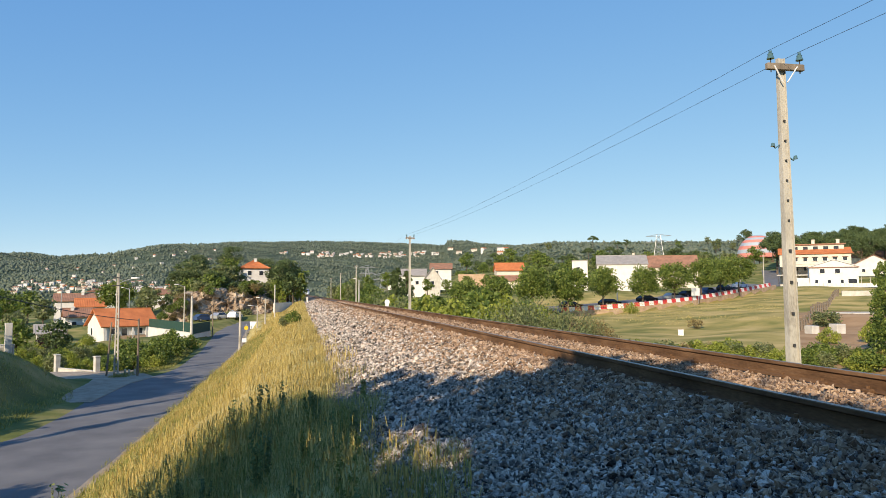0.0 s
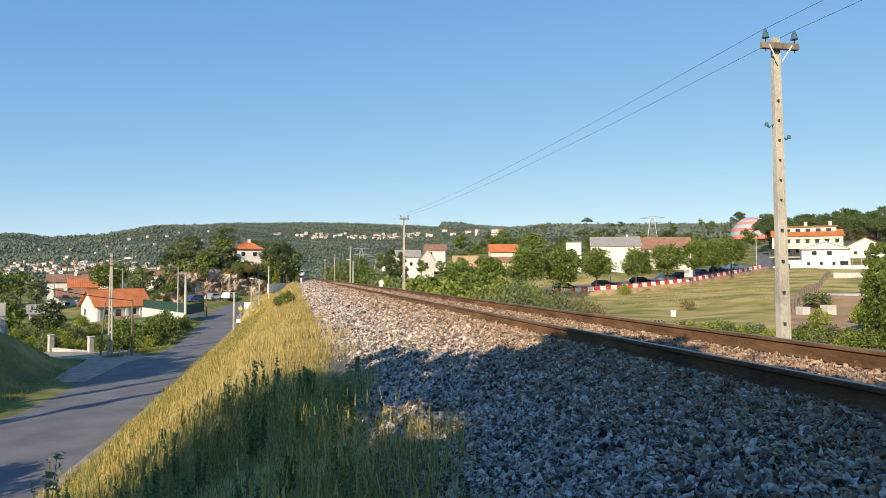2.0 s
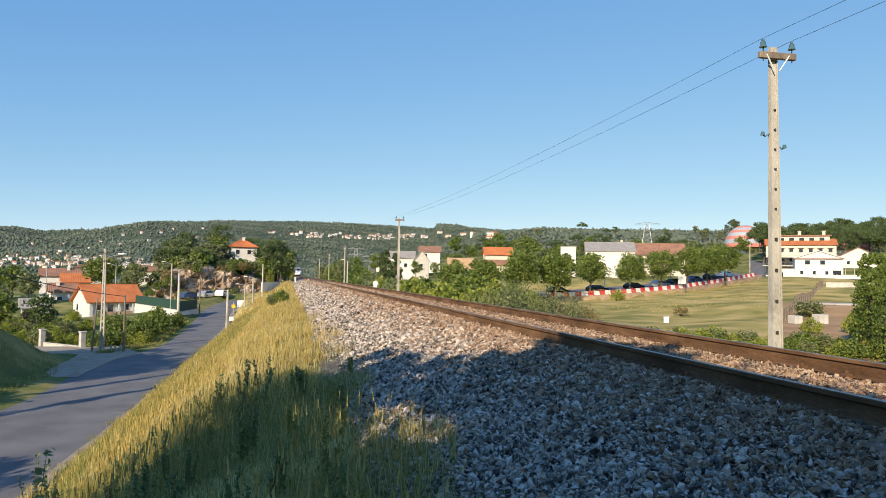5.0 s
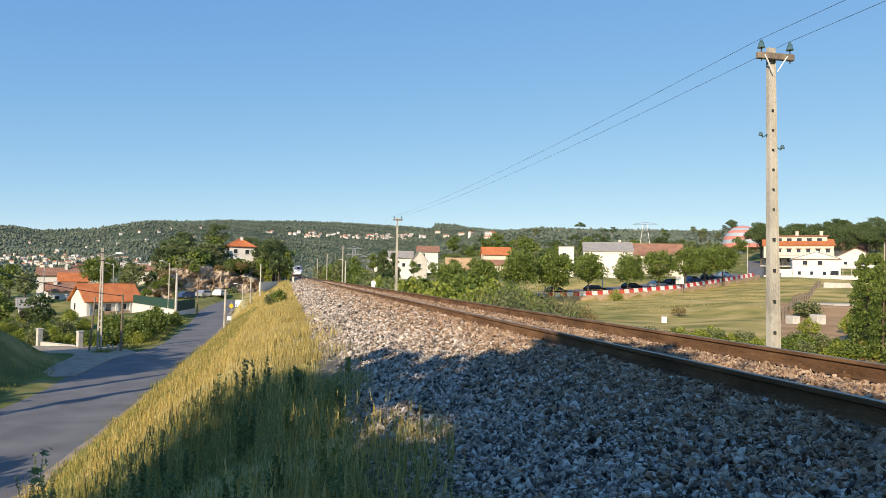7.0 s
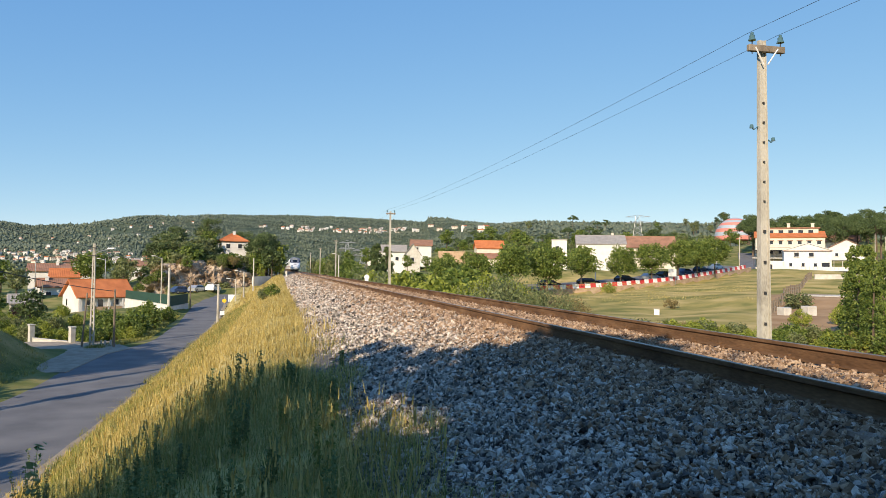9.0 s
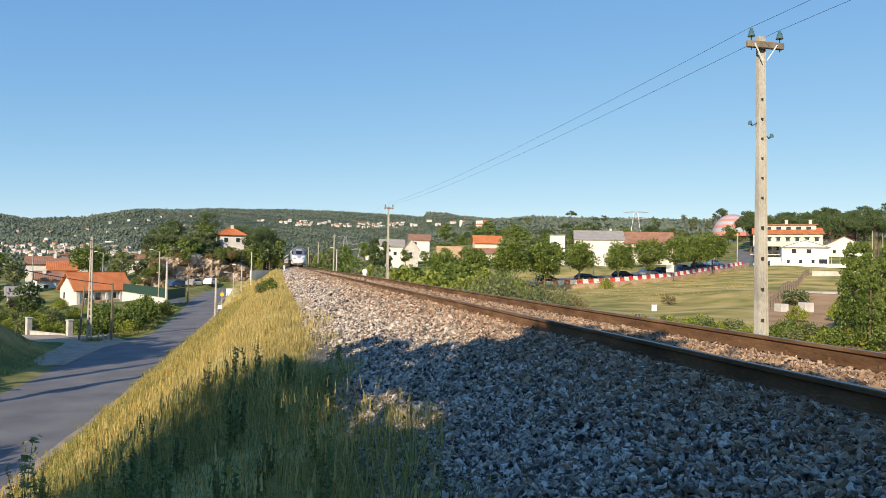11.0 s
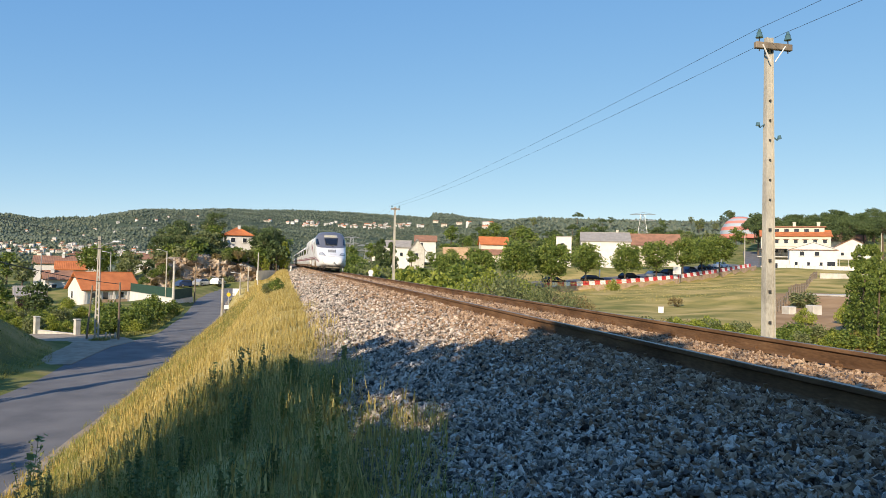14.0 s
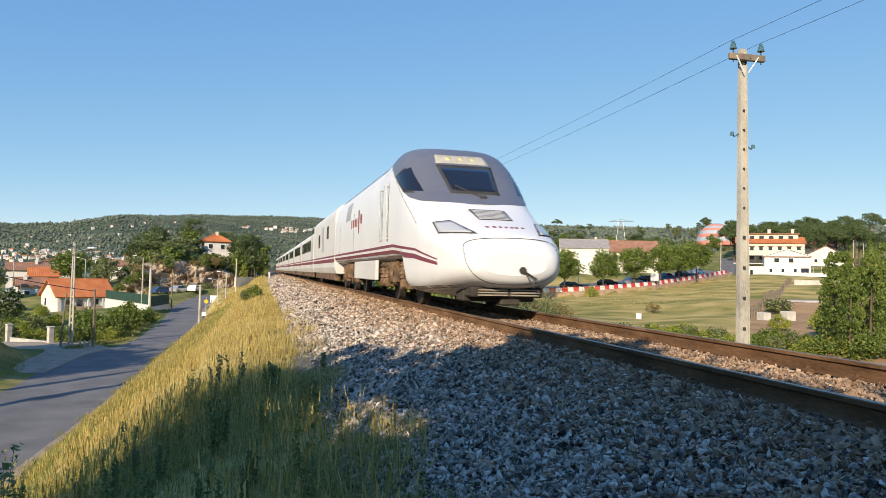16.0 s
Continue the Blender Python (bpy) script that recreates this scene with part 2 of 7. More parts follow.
CP_X, CP_Y, CP_Z = [45.5, 54, 62, 76, 92, 104, 110], [117, 117.6, 119.6, 125, 134, 141, 145], [-2.55, -2.1, -1.7, -0.75, 0.75, 2.0, 2.6]


def gz(x, y):
    """Height of the ground."""
    x, y = np.asarray(x, dtype=float), np.asarray(y, dtype=float)
    w = 1.0 / (((x[..., None] - CTRL[:, 0]) ** 2 + (y[..., None] - CTRL[:, 1]) ** 2) + 30.0) ** 1.6
    base = (w * CTRL[:, 2]).sum(-1) / w.sum(-1)
    r = np.hypot(x, y)
    az = np.degrees(np.arctan2(x, y))
    # mound of the left bank
    base = base + 3.3 * np.exp(-(((x + 23.5) / 5.5) ** 4 + ((y - 52) / 8.5) ** 4))
    # far valley and hills
    ridge = np.interp(az, AZ, RR)
    top = ridge * np.tan(np.radians(np.interp(az, AZ, EL)))
    start = np.where(az > 15, 420, 620)
    s = np.clip((r - start) / (ridge - start), 0, 1.6)
    hill = top * np.where(s < 1, s * s * (3 - 2 * s) * 0.45 + 0.55 * s ** 1.3, np.maximum(1 - (s - 1) * 1.2, -0.2))
    und = np.sin(x * 0.011 + 1.3) * np.cos(y * 0.009) * 9 + np.sin(x * 0.031 + y * 0.023) * 4
    far = np.clip((r - 300) / 400, 0, 1)
    base = base * (1 - far) + (np.where(az > 12, 6, -9) + hill + und * far * np.clip(1.2 - s, 0, 1)) * far
    base = base + 0.12 * np.sin(x * 0.5 + 1) * np.sin(y * 0.37) * np.clip(r / 60, 0, 1)
    # step down from the car park to the field
    d = y - np.interp(x, CP_X, CP_Y)
    inx = np.clip((x - 40) / 5, 0, 1) * np.clip((116 - x) / 8, 0, 1)
    cpz = np.interp(x, CP_X, CP_Z)
    base = np.where(d < 0.2, base * (1 - inx * np.exp(np.minimum(d, 0) / 9)) + (cpz - 1.15) * inx * np.exp(np.minimum(d, 0) / 9), base)
    base = np.where((d >= 0.2) & (d < 10) & (inx > 0.5), np.minimum(base, cpz - 0.25), base)
    emb = np.interp(x, EMB_X, EMB_Z)
    near = np.clip((900 - y) / 300, 0, 1) * (y > -600)
    cap = np.interp(np.abs(x - AXIS), [0, 12, 40, 90], [-1.1, -1.3, 12, 400])
    base = np.where(near > 0, np.minimum(base, cap + (1 - near) * 500), base)
    z = np.maximum(base, np.where(near > 0, emb, -99))
    # road bed
    rc, rz = road_line(y)
    d = np.abs(x - rc)
    k = np.clip((4.2 - d) / 1.2, 0, 1) * ((y > -40) & (y < 150) & (x < -5.5))
    return z * (1 - k) + (rz - 0.06) * k


ROAD_Y = [-60, 20, 35, 47, 60, 69, 90, 100, 122, 150]
ROAD_X = [-10.6, -10.3, -10.1, -9.9, -9.6, -9.35, -9.6, -10.1, -11.2, -8.6]
ROAD_Z = [-6.2, -6.3, -6.3, -6.3, -6.3, -6.25, -6.1, -5.9, -5.5, -4.6]


def road_line(y):
    return np.interp(y, ROAD_Y, ROAD_X), np.interp(y, ROAD_Y, ROAD_Z)


def build_ground():
    ang = np.radians(np.concatenate([np.arange(-180, -24, 3.0), np.arange(-24, 52, 0.3), np.arange(52, 180, 3.0)]))
    rad = np.concatenate([[0.01], np.geomspace(0.8, 4600, 300)])
    A, R = np.meshgrid(ang, rad)
    X, Y = R * np.sin(A), R * np.cos(A)
    Z = gz(X, Y)
    nr, na = X.shape
    V = np.stack([X, Y, Z], -1).reshape(-1, 3)
    i, j = np.meshgrid(np.arange(nr - 1), np.arange(na), indexing="ij")
    j2 = (j + 1) % na
    Fq = np.stack([i * na + j, (i + 1) * na + j, (i + 1) * na + j2, i * na + j2], -1).reshape(-1, 4)[:, ::-1]
    me = mesh_np("ground", V, Fq, ground_material(), True)
    x, y, z = V.T
    r = np.hypot(x, y)
    slope = np.clip((x + 9.5) / 2, 0, 1) * np.clip((2.5 - x) / 1, 0, 1) * (y < 300)
    field = np.clip((x - 22) / 6, 0, 1) * np.clip((150 - y) / 15, 0, 1) * np.clip(y / 10, 0, 1)
    bank = np.clip((-16.2 - x) / 1.0, 0, 1) * np.clip((x + 30) / 3, 0, 1) * np.clip((y - 40) / 3, 0, 1) * np.clip((62 - y) / 3, 0, 1)
    bare = np.clip((np.degrees(np.arctan2(x, y)) - 37.7) / 1.0, 0, 1) * field * (r < 105)
    wood = np.clip((r - 350) / 250, 0, 1)
    ca = me.color_attributes.new("cover", "FLOAT_COLOR", "POINT")
    col = np.stack([slope, np.clip(field - bare, 0, 1), np.clip(wood, 0, 1), np.maximum(bare, bank * 0.15)], -1)
    ca.data.foreach_set("color", col.astype(np.float32).ravel())
    return tagged(new("ground", me), "rolling ground with dry grass slopes, a mown field and far hills", "ground", kind="structure")


def ground_material():
    m = bpy.data.materials.new("ground cover")
    m.use_nodes = True
    nt = m.node_tree
    N, L = nt.nodes, nt.links
    b = N["Principled BSDF"]
    b.inputs["Roughness"].default_value = 0.95
    b.inputs["Specular IOR Level"].default_value = 0.1
    tc = N.new("ShaderNodeTexCoord")

    def noise_ramp(scale, detail, cols, lo=0.35, hi=0.65):
        n = N.new("ShaderNodeTexNoise")
        n.inputs["Scale"].default_value = scale
        n.inputs["Detail"].default_value = detail
        L.new(tc.outputs["Object"], n.inputs["Vector"])
        rp = N.new("ShaderNodeValToRGB")
        els = rp.color_ramp.elements
        while len(els) < len(cols):
            els.new(0.5)
        for i, c in enumerate(cols):
            els[i].position = lo + (hi - lo) * i / (len(cols) - 1)
            els[i].color = (*c, 1)
        L.new(n.outputs["Fac"], rp.inputs["Fac"])
        return rp.outputs["Color"], n.outputs["Fac"]

    base, _ = noise_ramp(0.25, 8, [(0.09, 0.12, 0.035), (0.18, 0.19, 0.06), (0.32, 0.27, 0.11)])
    dry, hgt = noise_ramp(1.7, 10, [(0.24, 0.20, 0.07), (0.44, 0.36, 0.14), (0.58, 0.48, 0.22)])
    field, _ = noise_ramp(0.22, 12, [(0.19, 0.19, 0.055), (0.36, 0.295, 0.10), (0.50, 0.38, 0.155)])
    wood, _ = noise_ramp(0.035, 12, [(0.055, 0.08, 0.055), (0.085, 0.108, 0.07), (0.17, 0.165, 0.105)], 0.38, 0.74)
    bare, _ = noise_ramp(0.3, 9, [(0.32, 0.20, 0.105), (0.44, 0.29, 0.16)])
    at = N.new("ShaderNodeAttribute")
    at.attribute_name = "cover"
    sp = N.new("ShaderNodeSeparateColor")
    L.new(at.outputs["Color"], sp.inputs[0])
    cur = base
    for fac, c in ((sp.outputs[0], dry), (sp.outputs[1], field), (sp.outputs[2], wood), (at.outputs["Alpha"], bare)):
        mx = N.new("ShaderNodeMix")
        mx.data_type = "RGBA"
        L.new(fac, mx.inputs[0])
        L.new(cur, mx.inputs[6])
        L.new(c, mx.inputs[7])
        cur = mx.outputs[2]
    L.new(cur, b.inputs["Base Color"])
    bp = N.new("ShaderNodeBump")
    bp.inputs["Strength"].default_value = 0.7
    bp.inputs["Distance"].default_value = 0.12
    L.new(hgt, bp.inputs["Height"])
    L.new(bp.outputs["Normal"], b.inputs["Normal"])
    return m


build_ground()


def strip(name, ys, left, right, zs, material, label, category, thick=0.25, cross=6):
    """A ribbon along y between two edge lines, with a skirt below."""
    ys = np.asarray(ys, dtype=float)
    V, n = [], len(ys)
    for k in range(cross + 1):
        f = k / cross
        V.append(np.stack([left + (right - left) * f, ys, zs], -1))
    V = np.stack(V, 1)                                  # n, cross+1, 3
    lo = V[:, [0, -1]].copy()
    lo[..., 2] -= thick
    V = np.concatenate([lo[:, :1], V, lo[:, 1:]], 1)
    c = V.shape[1]
    i, j = np.meshgrid(np.arange(n - 1), np.arange(c - 1), indexing="ij")
    Fq = np.stack([i * c + j, i * c + j + 1, (i + 1) * c + j + 1, (i + 1) * c + j], -1).reshape(-1, 4)
    return tagged(new(name, mesh_np(name, V.reshape(-1, 3), Fq, material)), label, category, kind="structure")


ry = np.arange(-60, 150.1, 2.0)
rx, rz = road_line(ry)
rng = np.random.default_rng(3)
edge_r = rx + np.interp(ry, [-60, 30, 47, 70, 100, 125, 150], [2.5, 2.45, 2.6, 2.1, 2.2, 2.6, 3]) + rng.normal(0, 0.05, len(ry))
edge_l = rx - np.interp(ry, [-60, 38, 43, 52, 60, 67, 72, 100, 125, 150], [3.0, 4.2, 4.4, 4.0, 3.9, 2.3, 2.0, 2.2, 2.4, 4]) + rng.normal(0, 0.05, len(ry))
strip("road", ry, edge_l, edge_r, rz + 0.02, M_ASPHALT, "narrow worn grey asphalt road below the embankment", "road")
edge_o = edge_r + 0.30 + rng.uniform(-0.12, 0.25, len(ry))
strip("road_shoulder", ry, edge_r - 0.12, edge_o, rz + 0.05, M_GRAVEL, "pale dirt and gravel shoulder along the road", "pavement", cross=2)
yy = np.arange(50, 70.1, 1.0)
strip("pavement", yy, np.interp(yy, [50, 57, 70], [-16, -22, -22.6]), np.interp(yy, [50, 60, 64, 70], [-13.4, -13.2, -12.0, -15.2]), np.full(len(yy), -6.24), M_GRAVEL, "sandy gravel driveway apron beside the road", "pavement")


# ---------------- railway ----------------
def ballast_z(x):
    return np.interp(x, [0.7, 1.0, 3.0, 3.5, 5.9, 6.4, 8.2], [-0.95, -0.82, -0.26, -0.175, -0.175, -0.27, -1.05])


def build_ballast():
    ys = np.concatenate([np.arange(-25, 30, 0.25), np.arange(30, 120, 1.0), np.arange(120, 801, 8.0)])
    xs = np.array([0.55, 0.75, 1.0, 1.5, 2.0, 2.5, 3.0, 3.4, 3.8, 4.2, 4.6, 5.0, 5.4, 5.8, 6.3, 6.9, 7.6, 8.2, 8.6])
    X, Y = np.meshgrid(xs, ys)
    Z = np.interp(X, [0.55, 0.7, 1.0, 3.0, 3.5, 5.9, 6.4, 8.2, 8.6], [-1.1, -0.95, -0.84, -0.28, -0.2, -0.2, -0.3, -1.05, -1.3])
    Z = Z + np.random.default_rng(5).normal(0, 0.012, Z.shape)
    X = X + (X < 1.2) * (0.12 * np.sin(Y * 0.9) + 0.1 * np.sin(Y * 0.31 + 1))
    V = np.stack([X, Y, Z], -1).reshape(-1, 3)
    n, c = X.shape
    i, j = np.meshgrid(np.arange(n - 1), np.arange(c - 1), indexing="ij")
    Fq = np.stack([i * c + j, i * c + j + 1, (i + 1) * c + j + 1, (i + 1) * c + j], -1).reshape(-1, 4)
    return tagged(new("ballast_bed", mesh_np("ballast_bed", V, Fq, M_BED)), "grey crushed stone ballast bed under the railway track", "ballast", kind="structure")


ballast_bed = build_ballast()


def rock_shapes(k, seed):
    """Unit angular stones, each the hull of a few random points: lists of (vertices, triangles)."""
    rg = np.random.default_rng(seed)
    out = []
    for _ in range(k):
        p = rg.normal(size=(rg.integers(7, 9), 3))
        p /= np.linalg.norm(p, axis=1)[:, None]
        p *= rg.uniform(0.8, 1.1, (len(p), 1)) * np.array([1.25, rg.uniform(0.75, 1.05), rg.uniform(0.5, 0.8)])
        bm = bmesh.new()
        for q in p:
            bm.verts.new(q)
        r = bmesh.ops.convex_hull(bm, input=bm.verts)
        bmesh.ops.delete(bm, geom=list({g for g in r["geom_interior"] + r["geom_unused"] if isinstance(g, bmesh.types.BMVert)}), context="VERTS")
        bmesh.ops.triangulate(bm, faces=bm.faces[:])
        bm.verts.index_update()
        out.append((np.array([v.co[:] for v in bm.verts]), np.array([[v.index for v in f.verts] for f in bm.faces])))
        bm.free()
    return out


def scatter_rocks(px, py, pz, size, seed, k=18):
    shapes = rock_shapes(k, seed)
    rg = np.random.default_rng(seed + 1)
    kind = rg.integers(0, k, len(px))
    VV, FF, base = [], [], 0
    for s, (sv, sf) in enumerate(shapes):
        sel = np.where(kind == s)[0]
        n = len(sel)
        tilt = rg.normal(0, 0.45, (n, 2))
        q = np.stack([np.ones(n), tilt[:, 0], tilt[:, 1], np.zeros(n)], -1)
        yaw = rg.uniform(0, 6.28, n)
        a, b, c, d = q.T / np.linalg.norm(q, axis=1)
        Rm = np.stack([1 - 2 * (c * c + d * d), 2 * (b * c - a * d), 2 * (b * d + a * c), 2 * (b * c + a * d), 1 - 2 * (b * b + d * d), 2 * (c * d - a * b),
                       2 * (b * d - a * c), 2 * (c * d + a * b), 1 - 2 * (b * b + c * c)], -1).reshape(n, 3, 3)
        cy, sy, o, z = np.cos(yaw), np.sin(yaw), np.ones(n), np.zeros(n)
        Rz = np.stack([cy, -sy, z, sy, cy, z, z, z, o], -1).reshape(n, 3, 3)
        V = np.einsum("nij,njk,vk->nvi", Rm, Rz, sv) * size[sel][:, None, None] + np.stack([px, py, pz], -1)[sel][:, None]
        VV.append(V.reshape(-1, 3))
        FF.append((sf[None] + (base + np.arange(n) * len(sv))[:, None, None]).reshape(-1, 3))
        base += n * len(sv)
    return np.concatenate(VV), np.concatenate(FF)


def build_stones():
    rg = np.random.default_rng(11)
    # shoulder beside the near rail: finer near the camera, sparser with distance
    zones = [(2.2, 6.5, 0.72, 3.62, 36000, 0.0225), (6.5, 12, 0.7, 3.62, 30000, 0.025), (12, 22, 0.75, 3.62, 25000, 0.031), (22, 45, 0.75, 3.62, 22000, 0.042), (45, 130, 0.75, 3.62, 15000, 0.066)]
    P = []
    for y0, y1, x0, x1, n, s in zones:
        x, y = rg.uniform(x0, x1, n), rg.uniform(y0, y1, n)
        sz = s * rg.lognormal(-0.08, 0.36, n).clip(0.45, 2.0)
        P.append(np.stack([x, y, ballast_z(x) + sz * rg.uniform(-0.5, 0.62, n), sz], -1))
    P = np.concatenate(P)
    near = (P[:, 1] < 4.3) & (P[:, 0] > 1.3) & (P[:, 3] > 0.03)
    idx = np.where(near)[0][:290]
    rest = np.setdiff1d(np.arange(len(P)), idx)
    # brown brake dust lies on the stones beside the rail
    dusty = rg.uniform(0, 1, len(rest)) < np.interp(P[rest, 0], [1.9, 2.7, 3.4], [0.04, 0.45, 0.95])
    for name, sel, m in (("ballast_stones", rest[~dusty], M_BALLAST), ("dusty_stones", rest[dusty], M_RUSTSTONE)):
        V, f = scatter_rocks(*P[sel].T, 21)
        ob = npart(name, V, f, m, ballast_bed)
        ob["kind"] = "stuff"
    # between and around the rails, rust stained
    P2 = []
    for y0, y1, n, s in ((3, 14, 11000, 0.026), (14, 34, 9000, 0.036), (34, 90, 4500, 0.062)):
        x, y = np.concatenate([rg.uniform(3.5, 5.35, n), rg.uniform(5.5, 6.6, n // 4)]), rg.uniform(y0, y1, n + n // 4)
        sz = s * rg.lognormal(-0.12, 0.3, len(x)).clip(0.4, 1.6)
        P2.append(np.stack([x, y, ballast_z(x) + sz * rg.uniform(-0.4, 0.3, len(x)), sz], -1))
    P2 = np.concatenate(P2)
    P2 = P2[(np.abs(P2[:, 0] - NEAR_RAIL) > 0.12) & (np.abs(P2[:, 0] - FAR_RAIL) > 0.12)]
    V, f = scatter_rocks(*P2.T, 31)
    ob = npart("track_stones", V, f, M_RUSTSTONE, ballast_bed)
    ob["kind"] = "stuff"
    meshes = [mesh_np("stone", v, f, M_BALLAST_PIECE) for v, f in rock_shapes(10, 41)]
    for k, i in enumerate(idx):
        o = new("stone", meshes[k % 10])
        o.parent = ballast_bed
        o.location = P[i, :3]
        o.rotation_euler = (rg.normal(0, 0.5), rg.normal(0, 0.5), rg.uniform(0, 6.28))
        o.scale = [P[i, 3]] * 3


def build_track():
    tr = thing("railway_track", "single railway track with rusty rails on ballast", "railway track", kind="structure")
    prof = [(-0.07, -0.172), (0.07, -0.172), (0.07, -0.16), (0.012, -0.142), (0.009, -0.05), (0.036, -0.036), (0.036, -0.006), (0.028, 0.0), (-0.028, 0.0), (-0.036, -0.006), (-0.036, -0.036), (-0.009, -0.05), (-0.012, -0.142), (-0.07, -0.16)]
    ys = np.concatenate([np.arange(-30, 60, 3.0), np.arange(60, 801, 20.0)])
    pf = np.array(prof)
    k, n = len(pf), len(ys)
    for x in (NEAR_RAIL, FAR_RAIL):
        V = np.stack([np.broadcast_to(x + pf[:, 0], (n, k)), np.broadcast_to(ys[:, None], (n, k)), np.broadcast_to(pf[:, 1], (n, k))], -1).reshape(-1, 3)
        i, j = np.meshgrid(np.arange(n - 1), np.arange(k), indexing="ij")
        Fq = np.stack([i * k + j, i * k + (j + 1) % k, (i + 1) * k + (j + 1) % k, (i + 1) * k + j], -1).reshape(-1, 4)[:, ::-1]
        rail = npart("rail", V, Fq, M_RUST, tr)
        rail.data.materials.append(M_SHINE)
        mi = np.zeros(len(Fq), dtype=np.int32)
        mi[np.isin(np.tile(np.arange(k), n - 1), [7])] = 1
        rail.data.polygons.foreach_set("material_index", mi)
    bm = bmesh.new()
    box(bm, -1.3, 1.3, -0.13, 0.13, -0.42, -0.182, 0.02)
    first = part("sleeper", bm, M_SLEEPER, tr)
    bm = bmesh.new()
    for x in (NEAR_RAIL - AXIS, FAR_RAIL - AXIS):
        for s in (-1, 1):
            box(bm, x + s * 0.095 - 0.035, x + s * 0.095 + 0.035, -0.05, 0.05, -0.185, -0.135, 0.012)
            tube(bm, (x + s * 0.1, 0, -0.14), (x + s * 0.1, 0, -0.105), 0.018, n=6)
    clip = part("rail_clip", bm, M_RUST, first)
    first.location = (AXIS, -2, 0)
    for k in range(1, 150):
        o = first.copy()
        scene.collection.objects.link(o)
        o.location = (AXIS, -2 + 0.6 * k, 0)
        if k < 90:
            c = clip.copy()
            scene.collection.objects.link(c)
            c.parent = o
    return tr


build_track()


# ---------------- train ----------------
M_TRAIN = mat("white train paint", [(0.70, 0.705, 0.71), (0.76, 0.765, 0.77)], 0.35, 0.7, 9, 0.02, spec=0.5)
M_TRAINSIDE = mat("dusty off white carriage paint", [(0.62, 0.61, 0.585), (0.72, 0.71, 0.69)], 0.4, 0.6, 9, 0.02, spec=0.5)
M_GRIMY = mat("grimy beige skirt paint", [(0.24, 0.21, 0.17), (0.36, 0.32, 0.26)], 0.6, 1.5, 9, 0.05)
M_MASK = mat("slate grey cab paint", [(0.105, 0.115, 0.15), (0.135, 0.145, 0.18)], 0.35, 0.7, 9, 0.02, spec=0.5)
M_PLUM = mat("plum red stripe paint", [(0.17, 0.035, 0.055), (0.22, 0.05, 0.07)], 0.45, 1, 9, 0)
M_SEAM = mat("dark panel seam", [(0.03, 0.03, 0.03), (0.05, 0.05, 0.05)], 0.8, 2, 20, 0)
M_BOGIE = mat("rusty brown running gear", [(0.03, 0.022, 0.016), (0.13, 0.08, 0.045), (0.28, 0.18, 0.11)], 0.85, 4, 25, 0.4)
M_WHEEL = mat("steel wheel", [(0.03, 0.026, 0.022), (0.08, 0.068, 0.058)], 0.7, 4, 25, 0.2, metal=0.3)
M_UNDER = mat("grimy underframe", [(0.03, 0.027, 0.024), (0.07, 0.06, 0.05)], 0.9, 4, 25, 0.3)
M_LENS = glass_mat("headlight lens", (0.42, 0.44, 0.47), 0.08)
M_SCREEN = glass_mat("dark windscreen glass", (0.012, 0.014, 0.02), 0.03)
M_DEST = mat("pale display panel", [(0.36, 0.34, 0.27), (0.50, 0.48, 0.40)], 0.4, 6, 30, 0)
M_DEST2 = mat("yellow display segments", [(0.50, 0.46, 0.22), (0.60, 0.55, 0.30)], 0.4, 6, 30, 0)
M_ROOFGREY = mat("grey roof paint", [(0.34, 0.35, 0.37), (0.44, 0.45, 0.47)], 0.5, 1, 9, 0.05)

N_S = [0, 0.06, 0.2, 0.55, 1.2, 1.9, 2.3, 2.75, 3.2, 3.55, 3.75, 4.1, 4.5, 5.2, 20]
N_TOP = [1.14, 1.33, 1.47, 1.62, 1.85, 2.12, 2.31, 2.60, 2.95, 3.22, 3.37, 3.62, 3.81, 3.93, 3.93]
N_W = [0.62, 0.82, 0.96, 1.12, 1.28, 1.37, 1.40, 1.43, 1.455, 1.475, 1.478, 1.48, 1.48, 1.48, 1.48]
N_BOT = [0.72, 0.60, 0.52, 0.44, 0.35, 0.27, 0.25, 0.25, 0.26, 1.02, 1.02, 1.02, 1.02, 1.02, 1.02]
N_MID = [0.92, 0.95, 1.0, 1.1, 1.22, 1.36, 1.45, 1.55, 1.68, 1.78, 1.8, 1.85, 1.88, 1.9, 1.9]


def sec(s):
    return [np.interp(s, N_S, a) for a in (N_TOP, N_W, N_BOT, N_MID)]


def half_width(s, z):
    """Half width of the leading car at s metres from its tip and height z."""
    t, w, b, m = sec(s)
    u = np.where(z > m, (z - m) / np.maximum(t - m, 1e-3), (m - z) / np.maximum(m - b, 1e-3))
    e = np.where(z > m, np.interp(s, [0, 1.2, 3, 4.8, 7], [2.2, 2.6, 3.6, 5.6, 3.8]), np.interp(s, [0, 1.2, 3, 5], [2.6, 6, 10, 12]))
    return w * np.clip(1 - np.clip(u, 0, 1) ** e, 0, 1) ** (1 / np.interp(s, [0, 1.2, 3, 4.8, 7], [2.1, 2.4, 2.9, 3.7, 3.0]))


